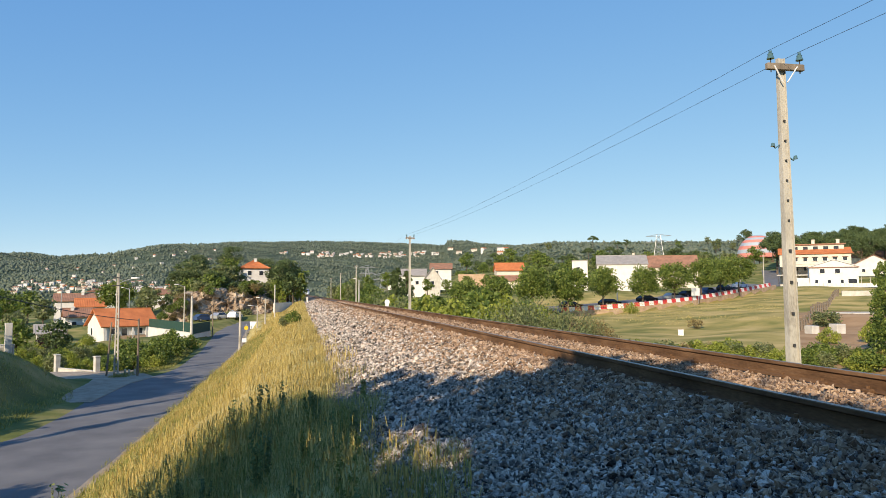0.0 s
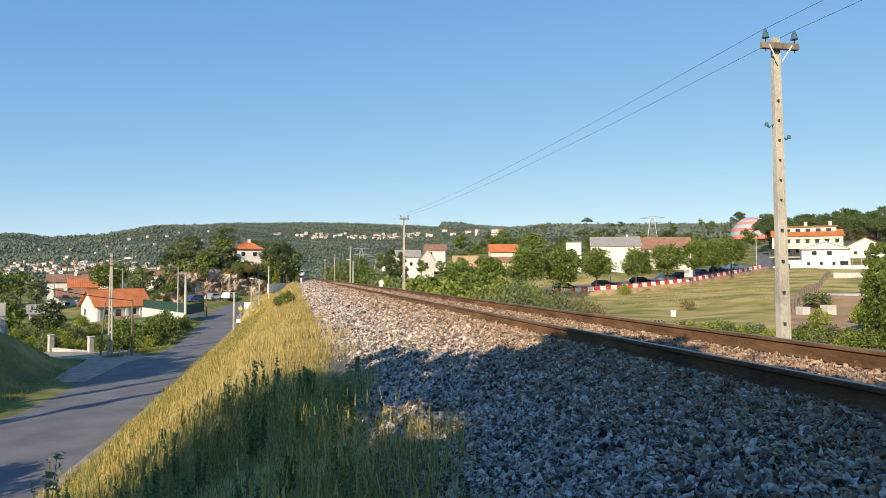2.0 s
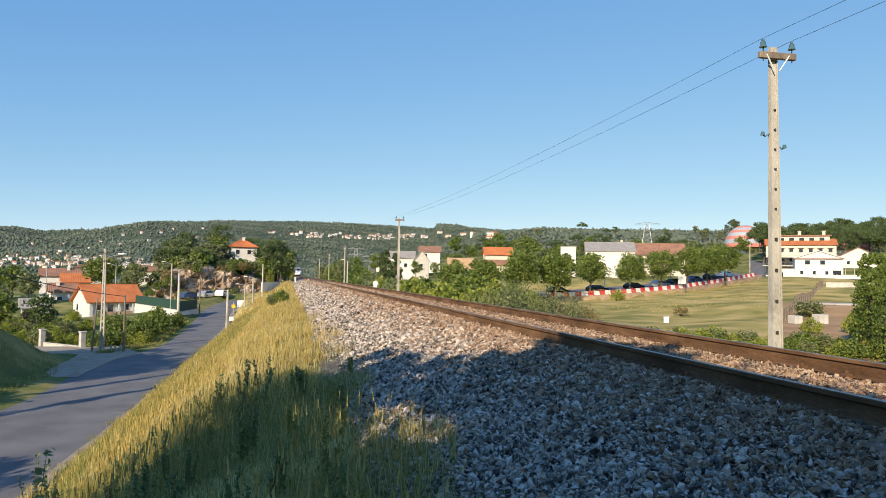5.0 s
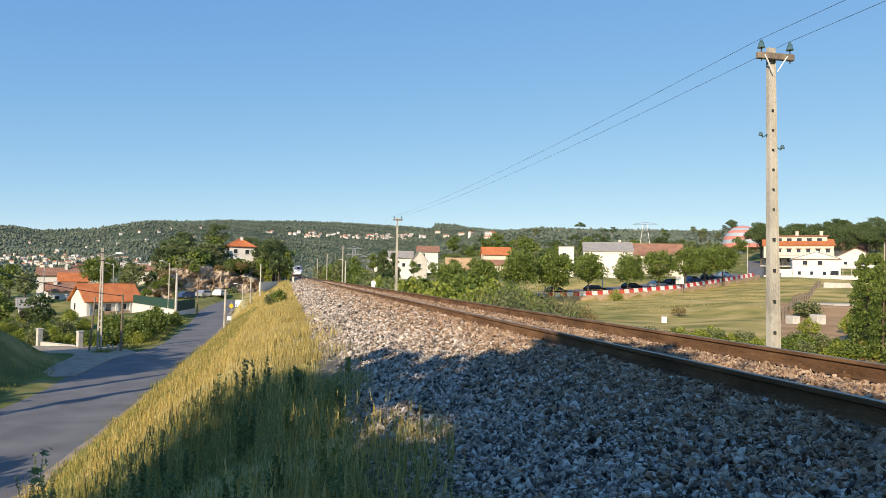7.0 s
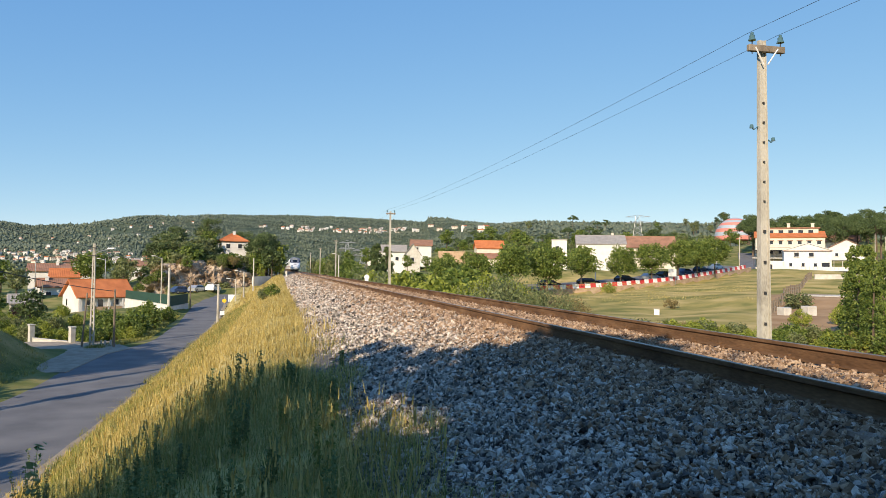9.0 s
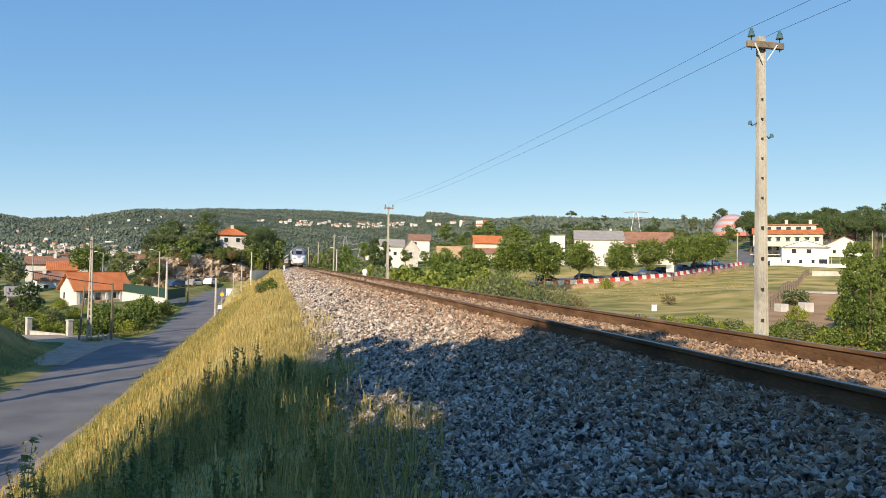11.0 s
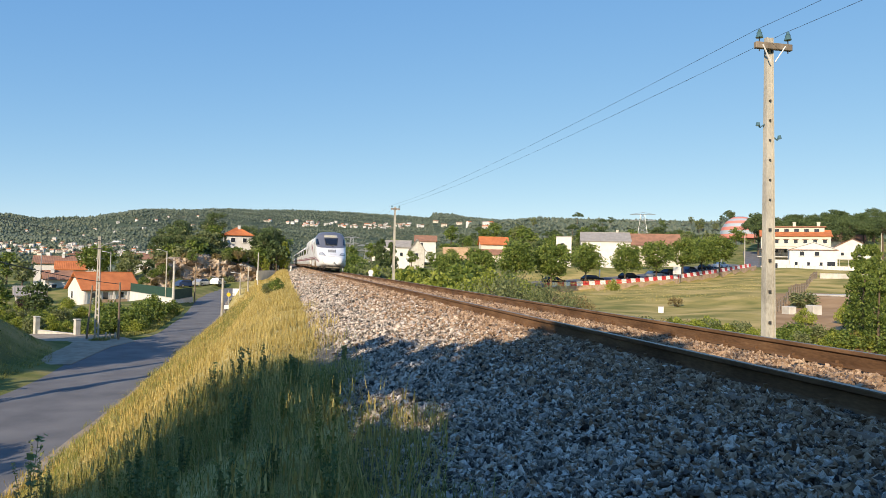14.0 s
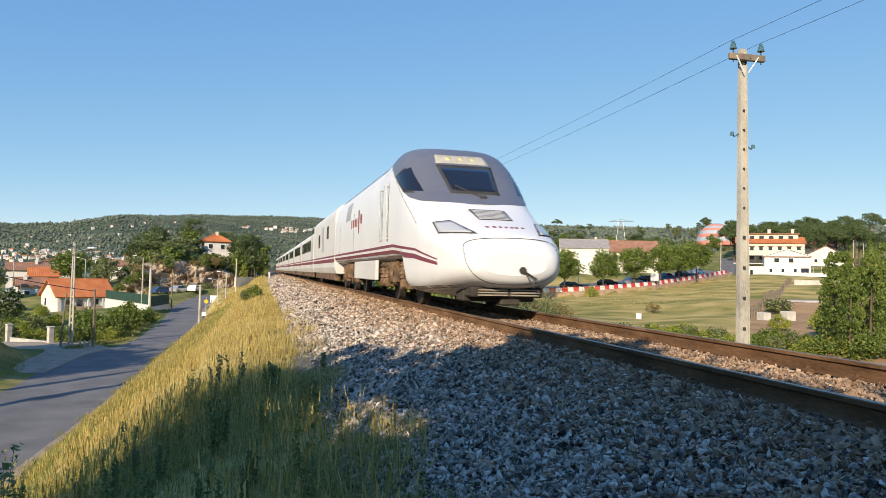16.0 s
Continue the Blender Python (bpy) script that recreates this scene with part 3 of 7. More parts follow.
def front_s(x, z):
    """Distance from the tip at which the nose surface passes through (x, z)."""
    lo, hi = np.zeros_like(x, dtype=float), np.where(np.asarray(z) < 1.25, 3.15, 8.0) * np.ones_like(x, dtype=float)
    for _ in range(40):
        mid = (lo + hi) / 2
        inside = half_width(mid, z) >= np.abs(x)
        t, w, b, m = sec(mid)
        inside &= (z < t) & (z > b)
        hi, lo = np.where(inside, mid, hi), np.where(inside, lo, mid)
    return hi


def front_patch(name, corners, material, parent, off=0.012, label="", nu=14, nv=8, bulge=0.0):
    """A panel on the nose: four corners (x, z), bottom left, bottom right, top right, top left."""
    u, v = np.meshgrid(np.linspace(0, 1, nu + 1), np.linspace(0, 1, nv + 1))
    c = np.array(corners, dtype=float)
    p = ((1 - u) * (1 - v))[..., None] * c[0] + (u * (1 - v))[..., None] * c[1] + (u * v)[..., None] * c[2] + ((1 - u) * v)[..., None] * c[3]
    x, z = p[..., 0], p[..., 1] + bulge * 4 * u * (1 - u) * (2 * v - 1)
    s = front_s(x, z)
    V = np.stack([x, s, z], -1)
    du, dv = np.gradient(V, axis=1), np.gradient(V, axis=0)
    nrm = np.cross(du, dv)
    nrm /= np.linalg.norm(nrm, axis=-1)[..., None] + 1e-9
    nrm *= np.where(nrm[..., 1:2] > 0, -1, 1)
    V = V + nrm * off
    B = V - nrm * (off + 0.03)
    n, k = u.shape
    i, j = np.meshgrid(np.arange(n - 1), np.arange(k - 1), indexing="ij")
    Fq = np.stack([i * k + j, i * k + j + 1, (i + 1) * k + j + 1, (i + 1) * k + j], -1).reshape(-1, 4)
    ring = [a for a in range(k)] + [a * k + k - 1 for a in range(1, n)] + [(n - 1) * k + a for a in range(k - 2, -1, -1)] + [a * k for a in range(n - 2, 0, -1)]
    side = [(a, b, b + n * k, a + n * k) for a, b in zip(ring, ring[1:] + ring[:1])]
    Fq = np.concatenate([Fq, np.array(side)[:, ::-1]])
    return npart(name, np.concatenate([V.reshape(-1, 3), B.reshape(-1, 3)]), Fq, material, parent, label, True)


def side_patch(name, corners, side, material, parent, off=0.01, label="", nu=10, nv=6):
    """A panel on the flank: four corners (s, z); side -1 or 1."""
    u, v = np.meshgrid(np.linspace(0, 1, nu + 1), np.linspace(0, 1, nv + 1))
    c = np.array(corners, dtype=float)
    p = ((1 - u) * (1 - v))[..., None] * c[0] + (u * (1 - v))[..., None] * c[1] + (u * v)[..., None] * c[2] + ((1 - u) * v)[..., None] * c[3]
    s, z = p[..., 0], p[..., 1]
    V = np.stack([side * (half_width(s, z) + off), s, z], -1)
    B = V - np.array([side * 0.04, 0, 0])
    n, k = u.shape
    i, j = np.meshgrid(np.arange(n - 1), np.arange(k - 1), indexing="ij")
    Fq = np.stack([i * k + j, i * k + j + 1, (i + 1) * k + j + 1, (i + 1) * k + j], -1).reshape(-1, 4)
    ring = [a for a in range(k)] + [a * k + k - 1 for a in range(1, n)] + [(n - 1) * k + a for a in range(k - 2, -1, -1)] + [a * k for a in range(n - 2, 0, -1)]
    Fq = np.concatenate([Fq, np.array([(a, b, b + n * k, a + n * k) for a, b in zip(ring, ring[1:] + ring[:1])])])
    return npart(name, np.concatenate([V.reshape(-1, 3), B.reshape(-1, 3)]), Fq, material, parent, label, False)


def mask_line(s):
    """Lower edge of the grey cab cap at s metres from the tip."""
    return np.interp(s, [1.4, 2.2, 2.7, 3.2, 3.71, 4.2, 4.6, 5.5, 6.0], [2.25, 2.26, 2.32, 2.44, 2.65, 2.88, 3.08, 3.47, 3.58])


def power_body(train):
    ss = np.concatenate([np.array([0, 0.02, 0.05, 0.1, 0.17, 0.25, 0.35, 0.47]), np.arange(0.6, 5.6, 0.15), np.arange(6, 18.6, 0.5)])
    ph = np.linspace(-1, 1, 57)
    V = []
    for s in ss:
        t, w, b, m = sec(s)
        # heights crowded towards top and bottom
        c = np.sin(ph * np.pi / 2)
        z = np.where(c > 0, m + (t - m) * np.sin(np.abs(ph) * np.pi / 2) ** 0.9, m - (m - b) * np.sin(np.abs(ph) * np.pi / 2) ** 0.9)
        x = half_width(s, z)
        loop = np.concatenate([np.stack([-x, np.full_like(x, s), z], -1), np.stack([x, np.full_like(x, s), z], -1)[::-1][1:-1]])
        V.append(loop)
    V = np.stack(V)
    n, k = V.shape[:2]
    i, j = np.meshgrid(np.arange(n - 1), np.arange(k), indexing="ij")
    j2 = (j + 1) % k
    Fq = np.stack([i * k + j, i * k + j2, (i + 1) * k + j2, (i + 1) * k + j], -1).reshape(-1, 4)
    body = npart("power_car", V.reshape(-1, 3), Fq, M_TRAIN, train, "glossy white streamlined leading car with grey cab", True)
    # end caps
    caps = []
    for r in (0, n - 1):
        idx = np.arange(r * k, r * k + k)
        half = k // 2
        for a in range(half):
            caps.append((idx[a], idx[a + 1], idx[(k - a - 1) % k], idx[(k - a) % k]))
    caps = [c for c in caps if len(set(c)) == 4]
    npart("end_panel", V.reshape(-1, 3), np.array(caps), M_TRAIN, body)
    # grey cab cap: the shell above its lower edge, 8 mm proud
    sm = np.concatenate([np.arange(2.15, 5.5, 0.08), np.arange(5.5, 18.5, 0.5)])
    rows = []
    for s in sm:
        t, w, b, m = sec(s)
        z0 = min(mask_line(s), t - 0.002)
        f = np.linspace(0, 1, 22)
        z = z0 + (t - z0) * np.sin(f * np.pi / 2)
        x = half_width(s, z)
        up = 0.010
        grow = 1 + 0.010 / 1.4
        rows.append(np.concatenate([np.stack([-x * grow - 0.004, np.full_like(x, s - up), z + up * f], -1), np.stack([x * grow + 0.004, np.full_like(x, s - up), z + up * f], -1)[::-1][1:]]))
    R = np.stack(rows)
    n, k = R.shape[:2]
    i, j = np.meshgrid(np.arange(n - 1), np.arange(k - 1), indexing="ij")
    Fq = np.stack([i * k + j, i * k + j + 1, (i + 1) * k + j + 1, (i + 1) * k + j], -1).reshape(-1, 4)
    npart("cab_cap", R.reshape(-1, 3), Fq, M_MASK, body, "slate grey painted cab surround", True)
    return body


def bogie(parent, y, base=2.8):
    """Running gear of the leading car: frame, springs and boxes on each flank, two wheelsets."""
    for s in (-1, 1):
        bm = bmesh.new()
        x = 1.2 * s
        box(bm, x - 0.09, x + 0.09, y - base / 2 - 0.55, y + base / 2 + 0.55, 0.62, 0.80, 0.03)
        for w in (-base / 2, base / 2):
            box(bm, x - 0.10, x + 0.10, y + w - 0.17, y + w + 0.17, 0.34, 0.58, 0.04)
            tube(bm, (x + s * 0.08, y + w, 0.46), (x + s * 0.2, y + w, 0.46), 0.12, n=12)
            for d in (-0.34, 0.34):
                tube(bm, (x + s * 0.05, y + w + d, 0.42), (x + s * 0.05, y + w + d, 1.0), 0.085, n=10)
                for q in range(5):
                    tube(bm, (x + s * 0.05, y + w + d, 0.50 + 0.1 * q), (x + s * 0.05, y + w + d, 0.54 + 0.1 * q), 0.12, n=10)
                tube(bm, (x, y + w + d, 0.36), (x, y + w + d, 0.42), 0.13, n=10)
        box(bm, x - 0.05, x + 0.12, y - 0.16, y + 0.16, 0.40, 1.15, 0.04)
        for d in (-0.22, 0.22):
            tube(bm, (x + s * 0.05, y + d, 0.5), (x + s * 0.05, y + d, 1.0), 0.13, n=12)
        tube(bm, (x + s * 0.12, y - 0.7, 0.55), (x + s * 0.12, y + 0.7, 0.95), 0.04)
        part("bogie_frame", bm, M_BOGIE, parent, "rusty brown bogie frame")
    for w in (-base / 2, base / 2):
        wheelset(parent, y + w, 0.46)


def wheelset(parent, y, r):
    for s in (-1, 1):
        x = s * (FAR_RAIL - NEAR_RAIL) / 2
        bm = bmesh.new()
        tube(bm, (x - 0.065, y, r), (x + 0.065, y, r), r, n=28)
        tube(bm, (x - s * 0.065, y, r), (x - s * 0.10, y, r), r + 0.028, n=28)
        tube(bm, (x + s * 0.065, y, r), (x + s * 0.14, y, r), r * 0.32, n=16)
        part("wheel", bm, M_WHEEL, parent)


def swoosh(parent, side):
    """Two stripes along the flank of the leading car, dipping to points at the nose."""
    for name, line in (("broad_stripe", [(1.05, 0.90, 0.96), (2.37, 1.04, 1.14), (4.6, 1.13, 1.28), (18.4, 1.13, 1.28)]), ("thin_stripe", [(1.05, 1.00, 1.025), (2.37, 1.21, 1.26), (4.6, 1.35, 1.42), (18.4, 1.36, 1.43)])):
        for k, ((a, a0, a1), (b, b0, b1)) in enumerate(zip(line, line[1:])):
            side_patch(name, [(a, a0), (b, b0), (b, b1), (a, a1)], side, M_PLUM, parent, 0.006, nu=12 if k < 2 else 24, nv=2)


def lettering(parent, side):
    """A plain plum emblem of slender bars on the flank."""
    x0 = side * 1.492
    for k, (y, z, h, w) in enumerate(((12.7, 2.25, 0.30, 0.07), (12.2, 2.25, 0.28, 0.22), (11.7, 2.25, 0.28, 0.07), (11.35, 2.25, 0.28, 0.07), (10.85, 2.0, 0.78, 0.07), (10.3, 2.3, 0.30, 0.22))):
        part("emblem_bar", boxes((x0 - 0.012, x0 + 0.012, y - w / 2, y + w / 2, z, z + h), bevel=0.005), M_PLUM, parent)


def build_power_car(train):
    body = power_body(train)
    # windscreen with black surround, destination panel
    front_patch("windscreen_surround", [(-0.57, 2.50), (0.57, 2.50), (0.68, 3.28), (-0.68, 3.28)], M_SEAM, body, 0.022)
    front_patch("windscreen", [(-0.50, 2.57), (0.50, 2.57), (0.60, 3.18), (-0.60, 3.18)], M_SCREEN, body, 0.034, "dark tinted windscreen")
    front_patch("destination_panel", [(-0.66, 3.34), (0.66, 3.34), (0.62, 3.58), (-0.62, 3.58)], M_DEST, body, 0.022, "pale destination panel")
    for x in (-0.32, 0.0, 0.3):
        front_patch("panel_lamp", [(x - 0.06, 3.43), (x + 0.06, 3.43), (x + 0.06, 3.52), (x - 0.06, 3.52)], M_DEST2, body, 0.03, nu=3, nv=3)
    w0 = Vector((0.10, float(front_s(np.array(0.10), np.array(2.43))) - 0.03, 2.43))
    w1 = Vector((-0.42, float(front_s(np.array(-0.42), np.array(2.72))) - 0.07, 2.72))
    bm = tubes((w0, w1, 0.016), (w0 + Vector((-0.05, 0, 0)), w0 + Vector((0.1, 0, 0)), 0.05))
    part("wiper", bm, M_SEAM, body)
    # cab side windows and flank details
    for s in (-1, 1):
        side_patch("side_window_surround", [(2.78, 2.50), (3.55, 2.58), (4.50, 3.05), (3.85, 3.30)], s, M_SEAM, body, 0.022)
        side_patch("side_window", [(2.92, 2.56), (3.52, 2.64), (4.36, 3.04), (3.86, 3.22)], s, M_SCREEN, body, 0.032, "dark slanted cab side window")
        front_patch("headlight_surround", [(s * 0.62, 1.50), (s * 1.20, 1.52), (s * 1.20, 1.78), (s * 0.90, 1.81)], M_SEAM, body, 0.010, nu=8, nv=6)
        front_patch("headlight", [(s * 0.70, 1.525), (s * 1.18, 1.545), (s * 1.175, 1.76), (s * 0.91, 1.785)], M_LENS, body, 0.020, "clear swept headlight", nu=8, nv=6)
        # door with frame and rails
        for y in (5.35, 6.2):
            side_patch("door_seam", [(y, 1.2), (y + 0.03, 1.2), (y + 0.03, 3.35), (y, 3.35)], s, M_SEAM, body, 0.004, nu=1)
        for y in (5.25, 6.3):
            bm = tubes(((s * 1.545, y, 1.55), (s * 1.545, y, 2.9), 0.018), ((s * 1.47, y, 1.6), (s * 1.545, y, 1.55), 0.018), ((s * 1.45, y, 2.9), (s * 1.545, y, 2.9), 0.018))
            part("grab_rail", bm, M_STEEL, body)
        swoosh(body, s)
        lettering(body, s)
        for y in (12.2, 16.5):
            side_patch("panel_seam", [(y, 0.95), (y + 0.025, 0.95), (y + 0.025, 3.6), (y, 3.6)], s, M_SEAM, body, 0.004, nu=1)
        side_patch("louvre", [(13.2, 2.6), (14.6, 2.6), (14.6, 3.25), (13.2, 3.25)], s, M_ROOFGREY, body, 0.008)
        # skirts between the bogies
        bm = boxes((s * 1.42 - 0.05, s * 1.42 + 0.05, 7.2, 11.8, 0.50, 1.06), bevel=0.02)
        part("skirt", bm, M_TRAINSIDE, body)
    for s in (-1, 1):
        side_patch("lower_skirt", [(0.75, 0.44), (3.2, 0.28), (3.2, 0.42), (0.75, 0.52)], s, M_GRIMY, body, 0.006, "grimy beige lower skirt", nv=2)
        side_patch("nose_seam", [(2.35, 1.78), (2.37, 1.78), (4.98, 3.24), (4.96, 3.24)], s, M_SEAM, body, 0.003, nu=1, nv=10)
    # grille of slats above the nose
    front_patch("grille_recess", [(-0.36, 1.83), (0.36, 1.83), (0.40, 2.09), (-0.40, 2.09)], M_SEAM, body, 0.008)
    for k in range(7):
        z = 1.845 + 0.034 * k
        front_patch("grille_slat", [(-0.34, z), (0.34, z), (0.35, z + 0.014), (-0.35, z + 0.014)], M_ROOFGREY, body, 0.018, nv=1)
    # coupler hatch seam: a closed thin line over the nose
    th = np.linspace(0, 2 * np.pi, 73)
    hx = 0.94 * np.sign(np.cos(th)) * np.abs(np.cos(th)) ** 0.7
    hz = np.where(np.sin(th) > 0, 1.15 + 0.27 * np.abs(np.sin(th)) ** 0.5, 1.15 - 0.60 * np.abs(np.sin(th)) ** 0.85)
    hs = np.minimum(front_s(hx, hz), 3.0)
    bm = bmesh.new()
    pts = [Vector((a, b, c)) + (Vector((a, b, c)) - Vector((0, 1.3, 1.05))).normalized() * 0.006 for a, b, c in zip(hx, hs, hz)]
    for a, b in zip(pts, pts[1:]):
        if (a - b).length < 1.5:
            tube(bm, a, b, 0.007, n=5)
    part("hatch_seam", bm, M_SEAM, body)
    # tow socket with hose
    bm = bmesh.new()
    s0 = float(front_s(np.array(0.14), np.array(0.82)))
    tube(bm, (0.14, s0 + 0.02, 0.82), (0.14, s0 - 0.03, 0.82), 0.07, n=14)
    tube(bm, (0.16, s0 - 0.04, 0.80), (0.40, s0 - 0.06, 0.66), 0.018)
    tube(bm, (0.18, s0 - 0.03, 0.78), (0.36, s0 - 0.02, 0.50), 0.015)
    part("tow_socket", bm, M_SEAM, body, "dark tow socket with hanging hose")
    # small plain bars in place of writing on the nose
    for k, x in enumerate((-0.38, -0.24, -0.12, 0.0, 0.12, 0.22, 0.36)):
        front_patch("nose_mark", [(x, 1.64), (x + 0.06, 1.64), (x + 0.06, 1.67), (x, 1.67)], M_PLUM, body, 0.008, nu=2, nv=1)
    # bumper grille and plough below the nose
    bm = boxes((-0.72, 0.72, 0.42, 1.2, 0.30, 0.50), bevel=0.03)
    for k in range(3):
        for x in (-0.30, 0.35):
            part("bumper_slat", boxes((x - 0.29, x + 0.29, 0.38, 0.43, 0.33 + 0.05 * k, 0.355 + 0.05 * k)), M_GRIMY, body)
    part("bumper", bm, M_UNDER, body, "dark lower bumper with pale slats")
    bm = boxes((-0.75, 0.75, 0.9, 1.4, 0.20, 0.45), (-0.10, 0.30, 0.5, 0.8, 0.14, 0.40), bevel=0.03)
    part("plough", bm, M_UNDER, body)
    bm = boxes((-0.95, 0.95, 1.4, 18.2, 0.50, 1.25))
    part("underframe", bm, M_UNDER, body)
    bogie(body, 5.25)
    bogie(body, 14.2)
    bm = boxes((-0.5, 0.5, 9.5, 12.5, 3.85, 4.02), (-0.45, 0.45, 14, 16.5, 3.85, 4.0), bevel=0.06)
    part("roof_unit", bm, M_ROOFGREY, body)
    for y in (7.2, 15.6):
        for s in (-1, 1):
            part("roof_vent", boxes((s * 0.98 - 0.2, s * 0.98 + 0.2, y, y + 1.2, 3.52, 3.63), bevel=0.03), M_DARK, body)


def coach_shell(length, h, w, zb):
    prof = []
    for a in np.linspace(0, 1, 25):
        z = zb + (h - zb) * a
        u = max(0, (z - (h - 0.75)) / 0.75)
        d = max(0, (zb + 0.25 - z) / 0.25)
        prof.append((w * (1 - u ** 2.6) ** 0.45 - 0.12 * d, z))
    return prof


def coach_mesh(length, h, w, zb):
    pf = coach_shell(length, h, w, zb)
    ring = [(-x, z) for x, z in pf] + [(x, z) for x, z in pf[::-1]][1:]
    k = len(ring)
    V = [(x, y, z) for y in (0.12, length - 0.12) for x, z in ring]
    bm = bmesh.new()
    vs = [bm.verts.new(v) for v in V]
    for j in range(k):
        bm.faces.new((vs[j], vs[(j + 1) % k], vs[k + (j + 1) % k], vs[k + j]))
    bm.faces.new(vs[:k])
    bm.faces.new(vs[k:])
    return bm


def build_coach(train, y0, length, h, windows, name, label, door=True):
    body = part(name, coach_mesh(length, h, 1.47, 0.62), M_TRAINSIDE, train, label)
    body.location = (0, y0, 0)
    for s in (-1, 1):
        for y, w in windows:
            bm = boxes((s * 1.478 - 0.012, s * 1.478 + 0.012, y, y + w, 1.98, 2.72), bevel=0.008)
            part("window", bm, M_SCREEN, body, "dark tinted coach window")
        for z0, z1 in ((1.12, 1.28), (1.36, 1.43)):
            bm = boxes((s * 1.476 - 0.006, s * 1.476 + 0.006, 0.15, length - 0.15, z0, z1))
            part("stripe", bm, M_PLUM, body)
        if door:
            for y in (0.9, 1.75):
                part("door_seam", boxes((s * 1.474 - 0.006, s * 1.474 + 0.006, y, y + 0.03, 0.9, 2.95)), M_SEAM, body)
        bm = boxes((s * 1.3 - 0.06, s * 1.3 + 0.06, 1.2, length - 1.2, 0.30, 0.62), bevel=0.03)
        part("skirt", bm, M_BOGIE, body)
    part("gangway", boxes((-1.15, 1.15, length - 0.13, length + 0.13, 0.7, h - 0.3)), M_UNDER, body)
    part("underframe", boxes((-1.0, 1.0, 0.3, length - 0.3, 0.32, 0.62)), M_UNDER, body)
    wheelset(body, 0.0 if y0 > 19 else 0.3, 0.44)
    return body


def build_train():
    train = thing("train", "white passenger train with grey cab and plum stripes on the rails", "train")
    build_power_car(train)
    gen = build_coach(train, 18.6, 13.0, 3.9, [(8.2, 0.9)], "generator_car", "off white generator car with grilles", False)
    for s in (-1, 1):
        part("louvre", boxes((s * 1.476 - 0.01, s * 1.476 + 0.01, 5.6, 6.7, 1.7, 3.0)), M_ROOFGREY, gen)
        part("louvre", boxes((s * 1.476 - 0.01, s * 1.476 + 0.01, 3.2, 4.1, 2.3, 2.9)), M_DARK, gen)
        for y in (1.6, 11.4):
            bm = boxes((s * 1.12 - 0.1, s * 1.12 + 0.1, y - 1.2, y + 1.2, 0.5, 0.75), bevel=0.03)
            for d in (-0.8, 0.0, 0.8):
                tube(bm, (s * 1.2, y + d, 0.3), (s * 1.2, y + d, 0.9), 0.14, n=10)
            part("bogie_frame", bm, M_BOGIE, gen, "rusty brown bogie frame")
    y = 31.8
    for k in range(9):
        ws = [(2.6 + 1.65 * i, 1.25) for i in range(6)]
        build_coach(train, y, 13.1, 3.45, ws, "coach", "off white low coach with dark windows and plum stripes")
        y += 13.2
    return train


train = build_train()


# motion
TRAIN_ROWS = [(0.0, 444.1), (4.0, 336.1), (8.0, 228.1), (12.0, 120.1), (14.0, 66.1), (15.0, 39.1), (16.0, 12.1)]


def motions():
    walk(train, [(t, pose(AXIS, y, 0)) for t, y in TRAIN_ROWS])




# ---------------- vegetation ----------------
def leaf_cloud(centers, radii, per, leaf, seed, flat=0.75):
    """Small four sided leaves round clump centres; leaf: length in metres."""
    rg = np.random.default_rng(seed)
    n = len(centers) * per
    c = np.repeat(centers, per, 0)
    r = np.repeat(radii, per)
    d = rg.normal(size=(n, 3))
    d /= np.linalg.norm(d, axis=1)[:, None]
    p = c + d * (r * rg.uniform(0.25, 1.0, n) ** 0.6)[:, None] * np.array([1, 1, flat])
    a = rg.normal(size=(n, 3)) + d * 0.5
    a /= np.linalg.norm(a, axis=1)[:, None]
    b = np.cross(a, rg.normal(size=(n, 3)))
    b /= np.linalg.norm(b, axis=1)[:, None]
    s = leaf * rg.uniform(0.6, 1.3, n)[:, None]
    V = np.stack([p - a * s * 0.5, p + b * s * 0.32, p + a * s * 0.5, p - b * s * 0.32], 1).reshape(-1, 3)
    return V, np.arange(n * 4).reshape(n, 4)


def crown_round(h, w, z0, clumps, per, leaf, seed, power=1.0):
    rg = np.random.default_rng(seed)
    d = rg.normal(size=(clumps, 3))
    d /= np.linalg.norm(d, axis=1)[:, None]
    f = rg.uniform(0.25, 1.0, clumps) ** 0.45
    c = d * f[:, None] * np.array([w / 2, w / 2, h / 2]) * 0.82
    c[:, 2] += z0 + h / 2
    c[:, :2] *= (1 + 0.18 * np.sin(c[:, 2:3] * 2.1 + seed))
    return leaf_cloud(c, np.full(clumps, w * 0.17) * rg.uniform(0.6, 1.3, clumps), per, leaf, seed + 1)


def crown_cone(h, w, z0, clumps, per, leaf, seed, tip=0.08):
    rg = np.random.default_rng(seed)
    t = rg.uniform(0, 1, clumps) ** 0.85
    r = (w / 2) * ((1 - t) ** 0.75 * (1 - tip) + tip) * rg.uniform(0.5, 1, clumps)
    a = rg.uniform(0, 6.28, clumps)
    c = np.stack([r * np.cos(a), r * np.sin(a), z0 + t * h * 0.95], -1)
    return leaf_cloud(c, np.full(clumps, w * 0.16) * (1.2 - t * 0.8), per, leaf, seed + 1, 0.9)


